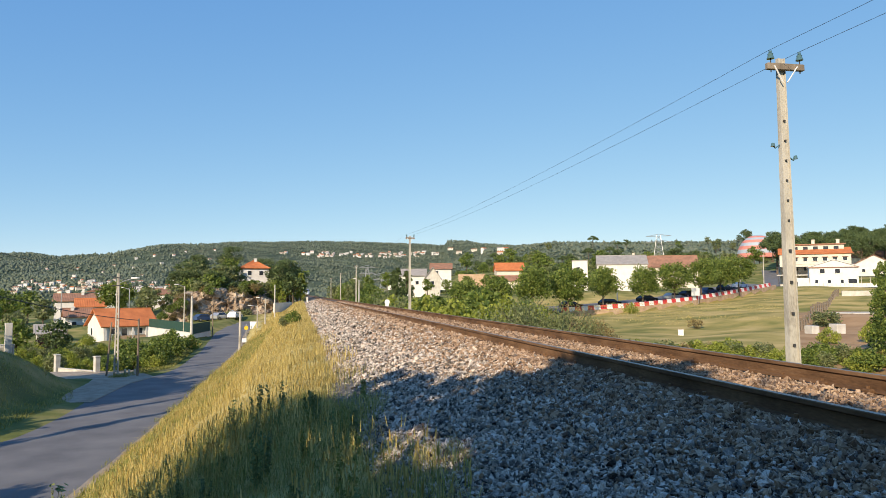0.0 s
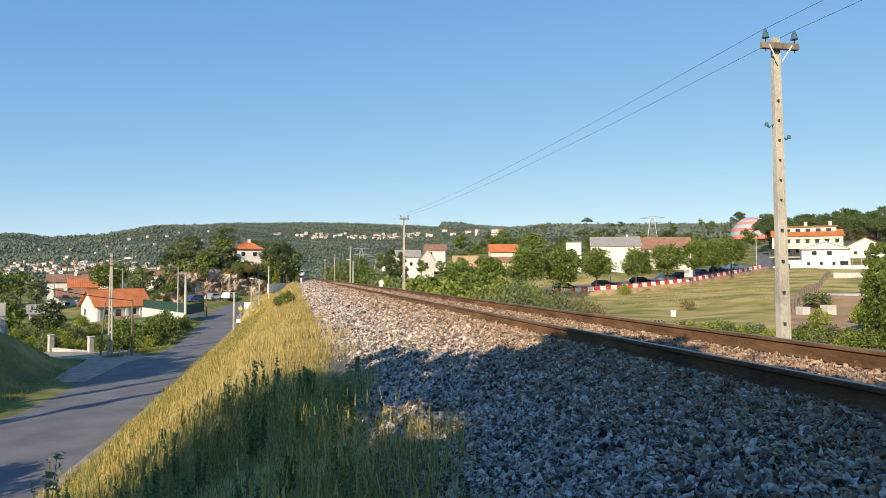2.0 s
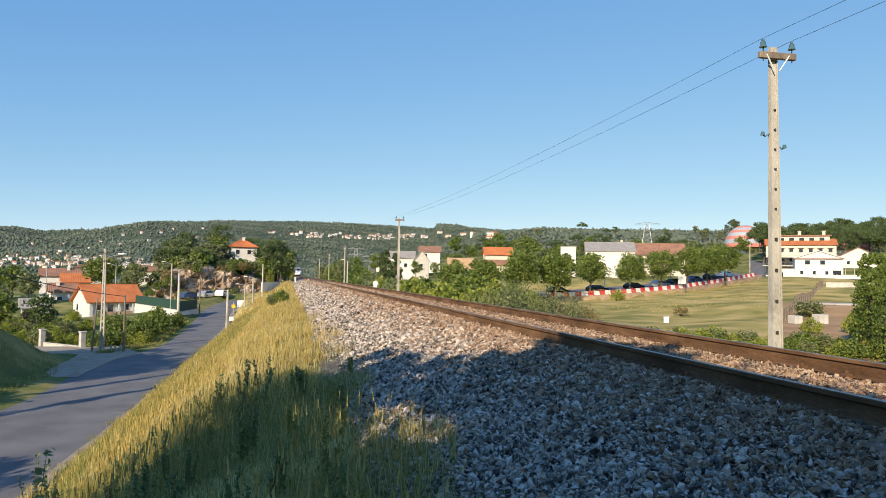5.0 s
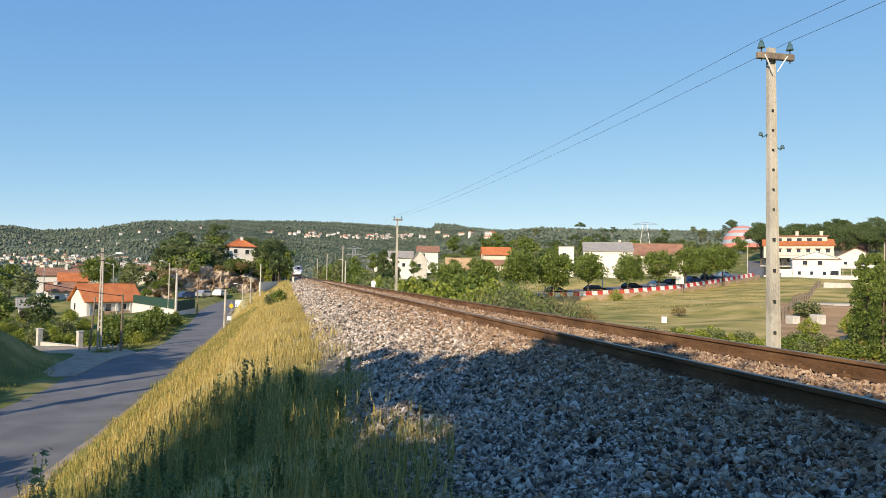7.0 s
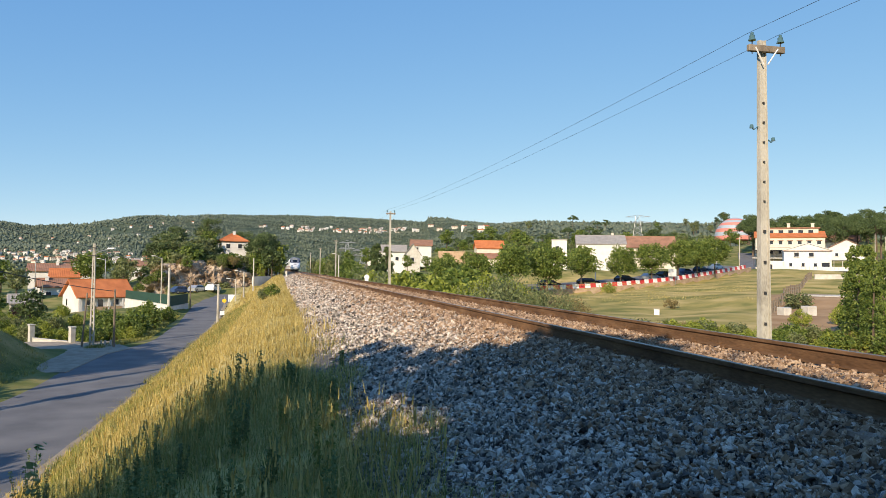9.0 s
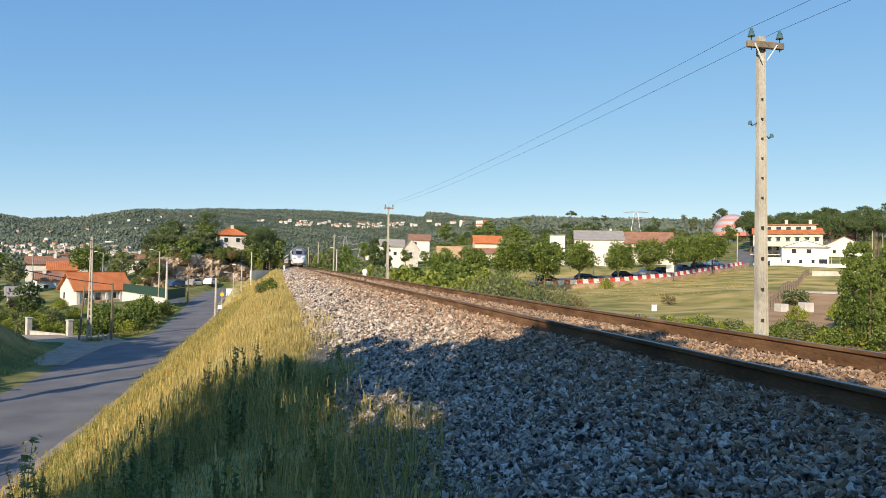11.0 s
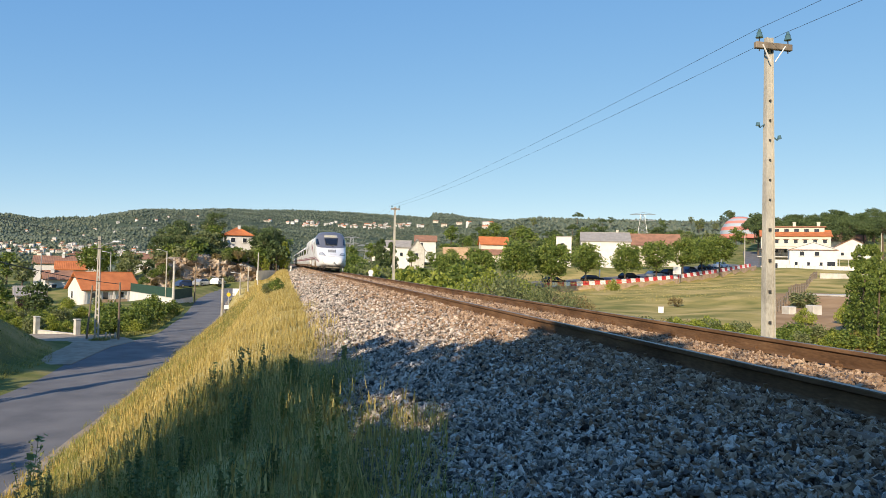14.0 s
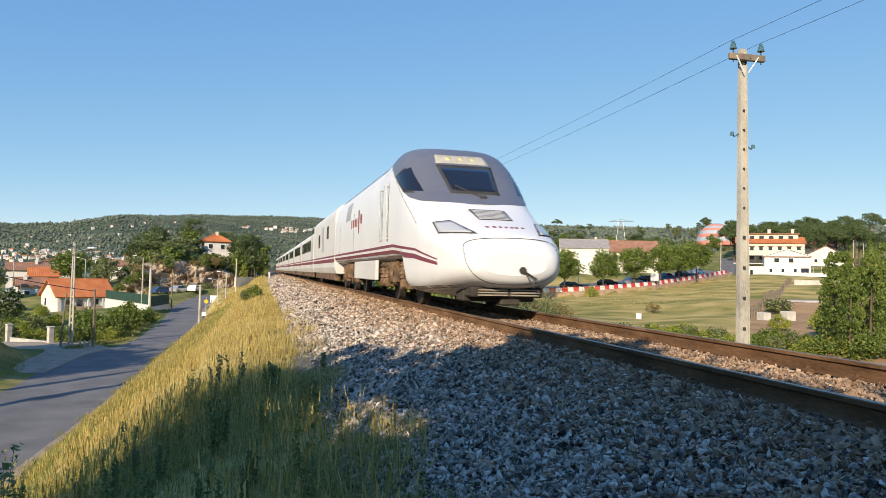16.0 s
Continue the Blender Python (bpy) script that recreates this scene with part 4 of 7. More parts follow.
def crown_umbrella(h, w, z0, clumps, per, leaf, seed):
    rg = np.random.default_rng(seed)
    r = (w / 2) * rg.uniform(0, 1, clumps) ** 0.5
    a = rg.uniform(0, 6.28, clumps)
    c = np.stack([r * np.cos(a), r * np.sin(a), z0 + h * (0.9 - 0.7 * (r / (w / 2)) ** 2) * rg.uniform(0.7, 1, clumps)], -1)
    return leaf_cloud(c, np.full(clumps, w * 0.13), per, leaf, seed + 1, 0.6)


def trunk_bm(h, r, limbs, spread, seed):
    rg = random.Random(seed)
    bm = bmesh.new()
    top = Vector((rg.uniform(-0.2, 0.2), rg.uniform(-0.2, 0.2), h))
    mid = Vector((top.x * 0.3, top.y * 0.3, h * 0.5))
    tube(bm, (0, 0, -0.5), mid, r * 1.15, r * 0.85, 8)
    tube(bm, mid, top, r * 0.85, r * 0.4, 8)
    for k in range(limbs):
        a = 6.28 * k / limbs + rg.uniform(-0.4, 0.4)
        z = h * rg.uniform(0.45, 0.9)
        s = mid.lerp(top, max(0, (z / h - 0.5) * 2))
        e = s + Vector((math.cos(a) * spread, math.sin(a) * spread, spread * rg.uniform(0.5, 1.1)))
        tube(bm, s, e, r * 0.45, r * 0.12, 6)
    return bm


SPECIES = {}


def species(key, crown, leafmat, trunk):
    """Shared meshes of one tree kind: (trunk mesh or None, crown mesh)."""
    tm = None
    if trunk:
        tm = bpy.data.meshes.new("trunk")
        bm = trunk_bm(*trunk)
        bmesh.ops.recalc_face_normals(bm, faces=bm.faces[:])
        bm.to_mesh(tm)
        bm.free()
        tm.materials.append(M_BARK)
    SPECIES[key] = (tm, mesh_np("crown", *crown, leafmat))


def plant(key, name, label, category, x, y, s=1.0, rot=None, z=None, group="", sz=None):
    tm, cm = SPECIES[key]
    zz = float(gz(np.array(x), np.array(y))) if z is None else z
    e = thing(name, label, category, None, group)
    e.location = (x, y, zz)
    e.rotation_euler = (0, 0, random.uniform(0, 6.28) if rot is None else rot)
    e.scale = (s, s, s if sz is None else sz)
    if tm:
        child(new("trunk", tm), e)
    child(new("crown", cm), e)
    return e


for k in range(3):
    species("round%d" % k, crown_round(4.9, 5.3, 1.5, 90, 55, 0.30, 100 + k), M_LEAF, (3.2, 0.13, 5, 1.2, k))
    species("wood%d" % k, crown_round(7.5, 6.5, 2.0, 42, 20, 0.72, 110 + k), (M_LEAF, M_LEAFOLIVE, M_LEAFDK)[k], (5.0, 0.2, 5, 1.8, k))
    species("shrub%d" % k, crown_round(2.3, 3.2, -0.2, 50, 29, 0.23, 120 + k), (M_LEAFY, M_LEAF, M_LEAFOLIVE)[k], (0.9, 0.05, 6, 0.8, k))
species("dense", crown_round(7.5, 6.5, 1.4, 80, 60, 0.55, 139), M_LEAF, (5.0, 0.2, 5, 1.8, 2))
species("pine0", crown_umbrella(4.5, 8.5, 6.5, 46, 85, 0.34, 131), M_LEAFDK, (9.0, 0.25, 6, 2.4, 1))
species("pine1", crown_round(7.0, 6.0, 4.0, 44, 75, 0.32, 132), M_LEAFDK, (7.0, 0.22, 6, 1.8, 2))
species("conifer", crown_cone(7.0, 3.2, 0.3, 60, 40, 0.35, 133), M_LEAFDK, (6.5, 0.14, 0, 1, 3))
species("poplar", crown_cone(6.6, 3.2, 0.0, 90, 50, 0.2, 134, 0.4), M_LEAF, (5.5, 0.12, 0, 1, 4))
species("bright", crown_cone(6.6, 3.4, 0.2, 60, 45, 0.3, 135, 0.3), M_LEAFY, (5.5, 0.12, 0, 1, 4))
species("brown", crown_round(2.2, 3.0, -0.2, 30, 45, 0.16, 136), M_LEAFBRN, (0.9, 0.05, 6, 0.8, 7))
species("olive", crown_round(2.6, 5.6, -0.3, 90, 85, 0.13, 137), M_LEAFOLIVE, (1.2, 0.07, 8, 1.6, 8))
species("purple", crown_round(2.4, 2.2, -0.1, 30, 40, 0.16, 138), mat("dark plum leaves", [(0.025, 0.012, 0.016), (0.05, 0.025, 0.028)], 0.6, 1, 8, 0, island=0.6, leaf=0.2), (0.9, 0.05, 5, 0.6, 9))

# street trees along the car park
for k, (x, y, s) in enumerate([(24.5, 102, 0.95), (30.5, 105.8, 0.95), (37.3, 109.3, 1.15), (45.1, 112.6, 1.25), (54.0, 116.8, 1.1), (63.4, 119.5, 1.08), (71.6, 122.5, 1.15), (79.6, 126, 1.15), (86.0, 129, 1.15), (92.6, 132.5, 1.18)]):
    plant("round%d" % (k % 3), "street_tree", "round clipped tree with dense dark green crown beside car park", "tree", x, y + (1.6 if x > 50 else 0), s * 1.14, z=float(np.interp(x, CP_X, CP_Z)) - 0.1 if x > 50 else None, group="street trees")
# shrubs on the far side of the track
rg = random.Random(4)
for x, y, s, kk in [(11.6, 64, 1.5, 0), (12.8, 58.5, 1.7, 0), (14.2, 54.5, 1.55, 0), (13.2, 67, 1.9, 1), (16.5, 65, 2.1, 1), (13.0, 73, 1.9, 0), (12.8, 81, 1.8, 2), (14, 89, 2.1, 1), (13.0, 97, 1.9, 0), (13.4, 106, 2.1, 2), (17.5, 58.5, 1.9, 0),
                    (19, 70, 2.3, 1), (21, 80, 2.2, 0), (17, 84, 2.1, 2), (25, 90, 2.0, 1), (31, 92, 1.5, 2), (13.0, 118, 2.1, 1), (15, 130, 2.4, 2), (13, 145, 2.2, 1), (16, 160, 2.6, 1), (14, 180, 2.5, 2), (14.5, 205, 2.6, 1), (15, 230, 2.8, 1), (13, 255, 2.8, 2), (20.5, 60, 1.5, 0), (22, 66, 1.7, 1), (27, 76, 1.4, 0)]:
    plant("shrub%d" % kk, "shrub", ("bright yellow green shrub below the railway bank", "leafy green shrub below the railway bank", "dusty olive green shrub below the railway bank")[kk], "shrub", x, y, s)
plant("olive", "shrub", "broad grey green willow shrub beyond the track", "shrub", 15.6, 48.3, 1.12, sz=1.62)
plant("olive", "shrub", "broad grey green willow shrub beyond the track", "shrub", 18.4, 46.6, 0.85, sz=1.25)
for x, y, s in [(21.5, 48.5, 1.1), (20.5, 45, 0.8), (24.1, 56, 1.0), (44, 72, 0.7)]:
    plant("brown", "shrub", "dry browning bramble shrub beside the field", "shrub", x, y, s)
plant("shrub0", "shrub", "low yellow green shrub by the car park wall", "shrub", 53.5, 106.5, 0.95)
for k in range(58):
    f = k / 57
    x, y = 19 + 14 * f + rg.uniform(-1.2, 1.2), 39 - 12 * f + rg.uniform(-2.0, 2.0)
    plant(("shrub0", "shrub1", "shrub2", "brown")[rg.choice((0, 0, 0, 1, 2, 3))], "bramble", "low scrubby bramble at the foot of the railway bank", "shrub", x, y, rg.uniform(0.5, 0.8) * (1 - 0.45 * f))
# tall trees at the field's edge
for x, y, s in [(29.6, 30.6, 0.62), (31.6, 32.6, 0.66), (30.9, 29.6, 0.6), (33.6, 34.2, 0.7), (33.0, 31.4, 0.7), (28.9, 28.9, 0.5), (35.0, 33.0, 0.72)]:
    plant("poplar", "tree", "tall dense dark green tree beside the brown field", "tree", x, y, s, sz=s * rg.uniform(1.1, 1.42))
for x, y, s in [(27.2, 29.3, 0.55), (28.8, 28.0, 0.6), (30.5, 27.0, 0.6)]:
    plant("shrub1", "shrub", "leafy green shrub at the foot of tall trees", "shrub", x, y, s)
plant("shrub2", "shrub", "spreading green tree beside the fence", "shrub", 51.5, 60.5, 1.15, sz=0.8)
plant("shrub0", "shrub", "small upright yellow green bush in the brown field", "shrub", 41.0, 44.0, 0.45, sz=0.75)
plant("shrub0", "shrub", "small upright yellow green bush in the brown field", "shrub", 38.0, 44.5, 0.5, sz=0.6)
# left valley: garden and orchard
for k in range(118):
    x, y = rg.uniform(-46, -13.6), rg.uniform(69, 118)
    if x > -13.6 - (y - 69) * 0.04 or (y < 76 and x < -24) or (x > -22 and 99 < y) or (x < -22 and y > 112 and x > -37) or (-22 < x < -17 and y > 92) or (abs(x + 18) < 2.2 and y < 72):
        continue
    kk = rg.choice((0, 0, 1, 1, 2))
    plant("shrub%d" % kk, "garden_shrub", ("yellow green garden shrub", "leafy green garden shrub", "olive green garden shrub")[kk] + " in the overgrown plot", "shrub", x, y, rg.uniform(0.55, 0.95) * (0.75 if y > 92 else 1), group="garden shrubs")
for x, y, s in [(-14.2, 74, 1.0), (-14.6, 79, 1.1), (-14.2, 84, 1.1), (-14.8, 88, 1.2), (-16.2, 75, 1.1), (-13.2, 92, 0.8), (-17.4, 80, 1.2), (-16.5, 70.0, 0.8)]:
    plant("shrub1", "hedge_shrub", "dense green hedge shrub beside the road", "shrub", x, y, s, sz=s * 1.1)
plant("purple", "shrub", "dark plum coloured ornamental bush", "shrub", -32.6, 101, 1.1)
plant("round0", "tree", "large round dark green tree behind the houses", "tree", -38.0, 158, 1.45, sz=1.35)
for x, y, s, kk in [(-62, 165, 1.0, 0), (-70, 180, 1.1, 1), (-46, 140, 0.7, 1), (-52, 150, 0.8, 0), (-60, 140, 0.8, 2), (-66, 150, 0.9, 0), (-30, 150, 0.8, 1), (-33, 165, 0.7, 0), (-27, 156, 0.6, 2), (-44, 122, 0.6, 1), (-50, 128, 0.7, 0), (-56, 132, 0.7, 1), (-27.5, 88, 0.55, 2), (-33, 92, 0.6, 0)]:
    plant("wood%d" % kk, "tree", ("leafy green tree", "dusty olive green tree", "dark evergreen tree")[kk] + " among the valley houses", "tree", x, y, s)
plant("wood2", "tree", "dark shaded tree at the bank's edge", "tree", -31, 76, 0.5)
# wooded rock outcrop
for k in range(58):
    f = rg.random()
    x, y = -27 + 25 * f + rg.uniform(-2, 2), 156 + rg.uniform(0, 26) ** 1.0 + max(0, 4 * f)
    if -15.5 < x < -6 and y > 168:
        continue
    kk = rg.choice(("wood0", "wood1", "wood1", "wood2", "pine1"))
    low = 0.72 if -17.5 < x < -5 and y < 178 else 1.0
    plant(kk, "tree", {"wood0": "green broadleaf tree", "wood1": "dusty olive tree", "wood2": "dark evergreen tree", "pine1": "dark green pine"}[kk] + " on the rocky knoll", "tree", x, y, rg.uniform(0.75, 1.1) * low)
for k in range(26):
    x = rg.uniform(-29, -8)
    y = float(np.interp(x, [-29, -22, -16, -8], [147, 148.5, 151, 155])) + rg.uniform(-1.5, 3)
    z = rg.uniform(-5.2, -0.5) if x < -21 else rg.choice((-5.0, -4.6, 0.8, 1.4))
    kk = rg.choice(("brown", "shrub2", "brown", "shrub1"))
    plant(kk, "shrub", "scrubby bush clinging to the rock cutting", "shrub", x, y + (z + 5) * 0.5, rg.uniform(0.6, 1.15), z=z)
for x, y, s, kk in [(-26, 160, 0.8, "wood1"), (-24, 163, 0.95, "pine1"), (-22, 160, 0.9, "wood0"), (-20.5, 165, 1.05, "wood1"), (-18.6, 161, 0.95, "pine1"), (-17.2, 166, 1.05, "wood1"), (-16.2, 160.5, 0.7, "wood0"), (-6.4, 163, 0.75, "wood1"), (-4.6, 161, 0.8, "wood0"), (-3.4, 166, 0.85, "wood1"), (-12.5, 161, 0.5, "wood1"), (-9.5, 162, 0.55, "pine1"), (-13.6, 172, 0.46, "wood1"), (-11.2, 173, 0.44, "wood0"), (-9.0, 174, 0.5, "wood1")]:
    plant(kk, "tree", {"wood0": "green broadleaf tree", "wood1": "dusty olive tree", "pine1": "dark green pine"}[kk] + " beside the knoll house", "tree", x, y, s)
plant("pine1", "tree", "tall dark pine behind the knoll house", "tree", -9.5, 186, 1.05)
for x, y, s in [(0.2, 163, 1.0), (-0.8, 168, 0.95), (-3.5, 150, 0.7)]:
    plant("bright", "tree", "bright yellow green poplar beside the railway", "tree", x, y, s)
plant("shrub1", "bush", "dark green bush on the crest of the bank", "shrub", -0.35, 46.3, 0.42, z=-1.15)
plant("shrub2", "bush", "dark green bush on the crest of the bank", "shrub", -0.9, 47.4, 0.36, z=-1.35)
# woods on the right and behind the valley
for k in range(235):
    az, r = radians(rg.uniform(8, 47)), rg.uniform(215, 560)
    x, y = r * math.sin(az), r * math.cos(az)
    if x < 22 or (r < 300 and (math.degrees(az) > 28 or 14 < math.degrees(az) < 18.5)) or (r < 260 and 7 < math.degrees(az) < 12):
        continue
    if 30 < math.degrees(az) < 45 and r < 330:
        continue
    if 33.5 < math.degrees(az) < 37.6 and r < 430:
        continue
    kk = rg.choice(("wood0", "wood0", "wood1", "wood2", "pine1"))
    s = rg.uniform(0.75, 1.15)
    if r < 330:
        s *= 0.8
    else:
        s *= 1.15
    plant(kk, "woodland_tree", {"wood0": "green broadleaf tree", "wood1": "olive green tree", "wood2": "dark evergreen tree", "pine1": "dark green pine"}[kk] + " in the wood behind the village", "tree", x, y, s, group="village woods")
for k in range(34):
    az, r = radians(rg.uniform(36.8, 47)), rg.uniform(285, 390)
    kk = rg.choice(("pine0", "pine0", "pine1"))
    plant(kk, "pine_tree", "dark umbrella pine on the hill above the village", "tree", r * math.sin(az), r * math.cos(az), rg.uniform(1.15, 1.7), group="hill pines")
for k in range(44):
    az, r = radians(rg.uniform(13, 37)), rg.uniform(520, 900)
    kk = rg.choice(("wood0", "wood1", "pine1", "pine0"))
    plant(kk, "ridge_tree", {"wood0": "green broadleaf tree", "wood1": "olive green tree", "pine1": "dark green pine", "pine0": "dark umbrella pine"}[kk] + " standing out on the wooded ridge", "tree", r * math.sin(az), r * math.cos(az), rg.uniform(1.0, 1.7), group="ridge trees")
plant("wood0", "tree", "big rounded bright tree behind the orange roof", "tree", 88, 246, 1.5, sz=1.25)
for k in range(60):
    az, r = radians(rg.uniform(-21, 8)), rg.uniform(230, 520)
    if abs(r * math.sin(az) - AXIS) < 14:
        continue
    kk = rg.choice(("wood0", "wood1", "wood2"))
    plant(kk, "valley_tree", {"wood0": "green broadleaf tree", "wood1": "olive green tree", "wood2": "dark evergreen tree"}[kk] + " in the valley", "tree", r * math.sin(az), r * math.cos(az), rg.uniform(0.6, 0.95), group="valley trees")
for x, y, s in [(20, 150, 1.2), (22, 158, 1.25), (25, 165, 1.1), (19, 140, 0.9), (28, 180, 1.0)]:
    plant("conifer", "tree", "dark narrow conifer beyond the track", "tree", x, y, s)
for x, y, s in [(46.5, 192, 0.55), (51.5, 190, 0.5), (40, 190, 0.5), (34, 186, 0.55), (28, 192, 0.5), (56, 188, 0.45), (66, 190, 0.6), (71, 186, 0.6)]:
    plant("wood0", "tree", "green garden tree among the village houses", "tree", x, y, s)
# unseen trees added behind the camera to shade the foreground, with a sunbeam gap
def shade_tree(x, y, s, sz, seed):
    e = plant("dense", "unseen_shade_tree", "unseen leafy tree shading the foreground bank", "tree", x, y, s, sz=sz, rot=seed * 1.7)
    crown = [c for c in e.children if c.name.startswith("crown")][0]
    V, F = crown_round(7.5, 6.5, 1.4, 105, 82, 0.55, 400 + seed)
    a = seed * 1.7
    W = np.stack([x + s * (V[:, 0] * math.cos(a) - V[:, 1] * math.sin(a)), y + s * (V[:, 0] * math.sin(a) + V[:, 1] * math.cos(a)), e.location.z + sz * V[:, 2]], -1).reshape(-1, 4, 3).mean(1)
    # most leaves round one sun ray are dropped to light the bank
    d = np.array(sun_from[:])
    side = np.array([-d[1], d[0], 0]) / math.hypot(d[0], d[1])
    rel = W - np.array([-7.0, -3.3, 4.95])
    u, w = rel @ side, rel @ np.cross(d, side)
    keep = ((u / 1.1) ** 2 + (w / 0.5) ** 2 > 1) | (np.random.default_rng(seed).uniform(0, 1, len(W)) < 0.03)
    crown.data = mesh_np("crown", V.reshape(-1, 4, 3)[keep].reshape(-1, 3), np.arange(keep.sum() * 4).reshape(-1, 4), M_LEAF)


for k, (x, y, s, sz) in enumerate([(-7.2, -3.5, 1.3, 1.6), (-7.6, -4.8, 1.35, 1.55), (-7.0, -8.9, 1.35, 1.41), (-7.2, -11.4, 1.35, 1.41), (-10.5, -9.0, 1.3, 1.5), (-10.5, -11.5, 1.35, 1.5), (-7.3, -14.2, 1.35, 1.41), (-7.2, -16.9, 1.35, 1.41), (-10.8, -15.5, 1.3, 1.4), (-9, -7.0, 1.25, 1.5), (-4.6, -6.5, 1.0, 1.0), (-5.8, -10.0, 1.3, 1.35), (-6.0, -12.8, 1.3, 1.37), (-8.4, -11.2, 1.3, 1.41), (-5.6, -8.2, 1.2, 1.34), (-4.4, -9.5, 1.0, 1.0), (-7.4, -19.0, 1.35, 1.42), (-7.6, -0.6, 0.85, 0.95), (-8.6, 1.4, 1.0, 0.98), (-9.6, 4.2, 0.85, 0.8)]):
    shade_tree(x, y, s, sz, k)
# narrow conifers out of view, added to throw shadow stripes across the road
for x, y, s, sz in [(-20.0, 29.2, 0.5, 1.4), (-21.3, 33.6, 0.42, 1.45), (-20.6, 47.0, 0.4, 1.05), (-23.5, 38.0, 0.8, 1.3), (-26, 43.5, 0.9, 1.2)]:
    plant("conifer", "unseen_conifer", "unseen narrow conifer shading the road and earth bank", "tree", x, y, s, sz=sz)


# trees out of view, added to shade the grass, road and earth bank
for x, y, s in [(-14.8, 1.5, 0.95), (-16.2, 8.2, 1.0), (-18.7, 16.2, 0.8), (-20.5, 13.0, 0.8), (-25.5, 36.5, 0.85), (-28.5, 40.5, 0.95), (-24.0, 31.5, 0.8), (-29.5, 45.5, 0.95)]:
    plant("dense", "unseen_shade_tree", "unseen leafy tree shading the road and banks", "tree", x, y, s)


# taller unseen trees added to keep the sun off the left bank
for x, y, s in [(-30.5, 37, 1.1), (-32.5, 41, 1.1), (-28.5, 33, 1.05), (-35, 39, 1.15)]:
    plant("dense", "unseen_shade_tree", "tall unseen leafy tree shading the earth bank", "tree", x, y, s, sz=1.75)
# unseen trees added close by to block sky light from the bank
for x, y, s in [(-26.8, 51, 0.8), (-25.8, 46, 0.75)]:
    plant("dense", "unseen_shade_tree", "unseen leafy tree darkening the earth bank", "tree", x, y, s)


def build_far_woods():
    rg = np.random.default_rng(8)
    n = 60000
    az = np.radians(rg.uniform(-22, 48, n))
    r = np.exp(rg.uniform(np.log(520), np.log(2950), n))
    x, y = r * np.sin(az), r * np.cos(az)
    keep = (np.sin(x * 0.012 + 2) * np.sin(y * 0.010) + rg.normal(0, 0.5, n) > -0.75) & ((np.abs(x - AXIS) > 12) | (y > 800))
    x, y, r = x[keep], y[keep], r[keep]
    n = len(x)
    bm = bmesh.new()
    for q in ((1, 0, 0), (0.3, 0.95, 0), (-0.8, 0.6, 0), (-0.8, -0.6, 0), (0.3, -0.95, 0), (0, 0, 1), (0, 0, -0.7)):
        bm.verts.new(q)
    bm.verts.ensure_lookup_table()
    for a in range(5):
        bm.faces.new((bm.verts[a], bm.verts[(a + 1) % 5], bm.verts[5]))
        bm.faces.new((bm.verts[(a + 1) % 5], bm.verts[a], bm.verts[6]))
    bm.verts.index_update()
    v = np.array([p.co[:] for p in bm.verts])
    f = np.array([[q.index for q in p.verts] for p in bm.faces])
    bm.free()
    s = rg.uniform(1.0, 2.3, n) * (0.75 + r / 2400)
    V = v[None] * (1 + rg.normal(0, 0.2, (n, len(v), 1))) * s[:, None, None] * np.stack([np.ones(n), np.ones(n), rg.uniform(0.7, 1.4, n)], -1)[:, None]
    V += np.stack([x, y, gz(x, y) + s * 0.55], -1)[:, None]
    F = (f[None] + (np.arange(n) * len(v))[:, None, None]).reshape(-1, 3)
    # the foliage colour carries the haze of the distance
    ob = npart("far_woods", V.reshape(-1, 3), F, M_HAZEWOODS, smooth=True)
    tagged(ob, "dense green woods covering the distant hills, tinted for haze", "woods", kind="stuff")


build_far_woods()


# ---------------- buildings ----------------
def window_part(house, x, z, w, h, face, depth, frame=True):
    """face: 0 front (y=0), 1 left gable (x=0), 2 right (x=L)."""
    L, D = depth
    t = 0.05
    if face == 0:
        fr = (x, x + w, -t, 0.04, z, z + h)
        gl = (x + 0.08, x + w - 0.08, -t - 0.012, 0.0, z + 0.08, z + h - 0.08)
        sill = (x - 0.1, x + w + 0.1, -0.16, 0.02, z - 0.08, z)
    else:
        x0 = 0 if face == 1 else L
        s = -1 if face == 1 else 1
        a, b = sorted((x0 - s * 0.04, x0 + s * t))
        fr = (a, b, x, x + w, z, z + h)
        a, b = sorted((x0, x0 + s * (t + 0.012)))
        gl = (a, b, x + 0.08, x + w - 0.08, z + 0.08, z + h - 0.08)
        a, b = sorted((x0 - s * 0.02, x0 + s * 0.16))
        sill = (a, b, x - 0.1, x + w + 0.1, z - 0.08, z)
    win = part("window", boxes(fr), M_WPLAST, house)
    part("pane", boxes(gl), M_GLASS, win)
    part("sill", boxes(sill), M_WALLCONC, win)


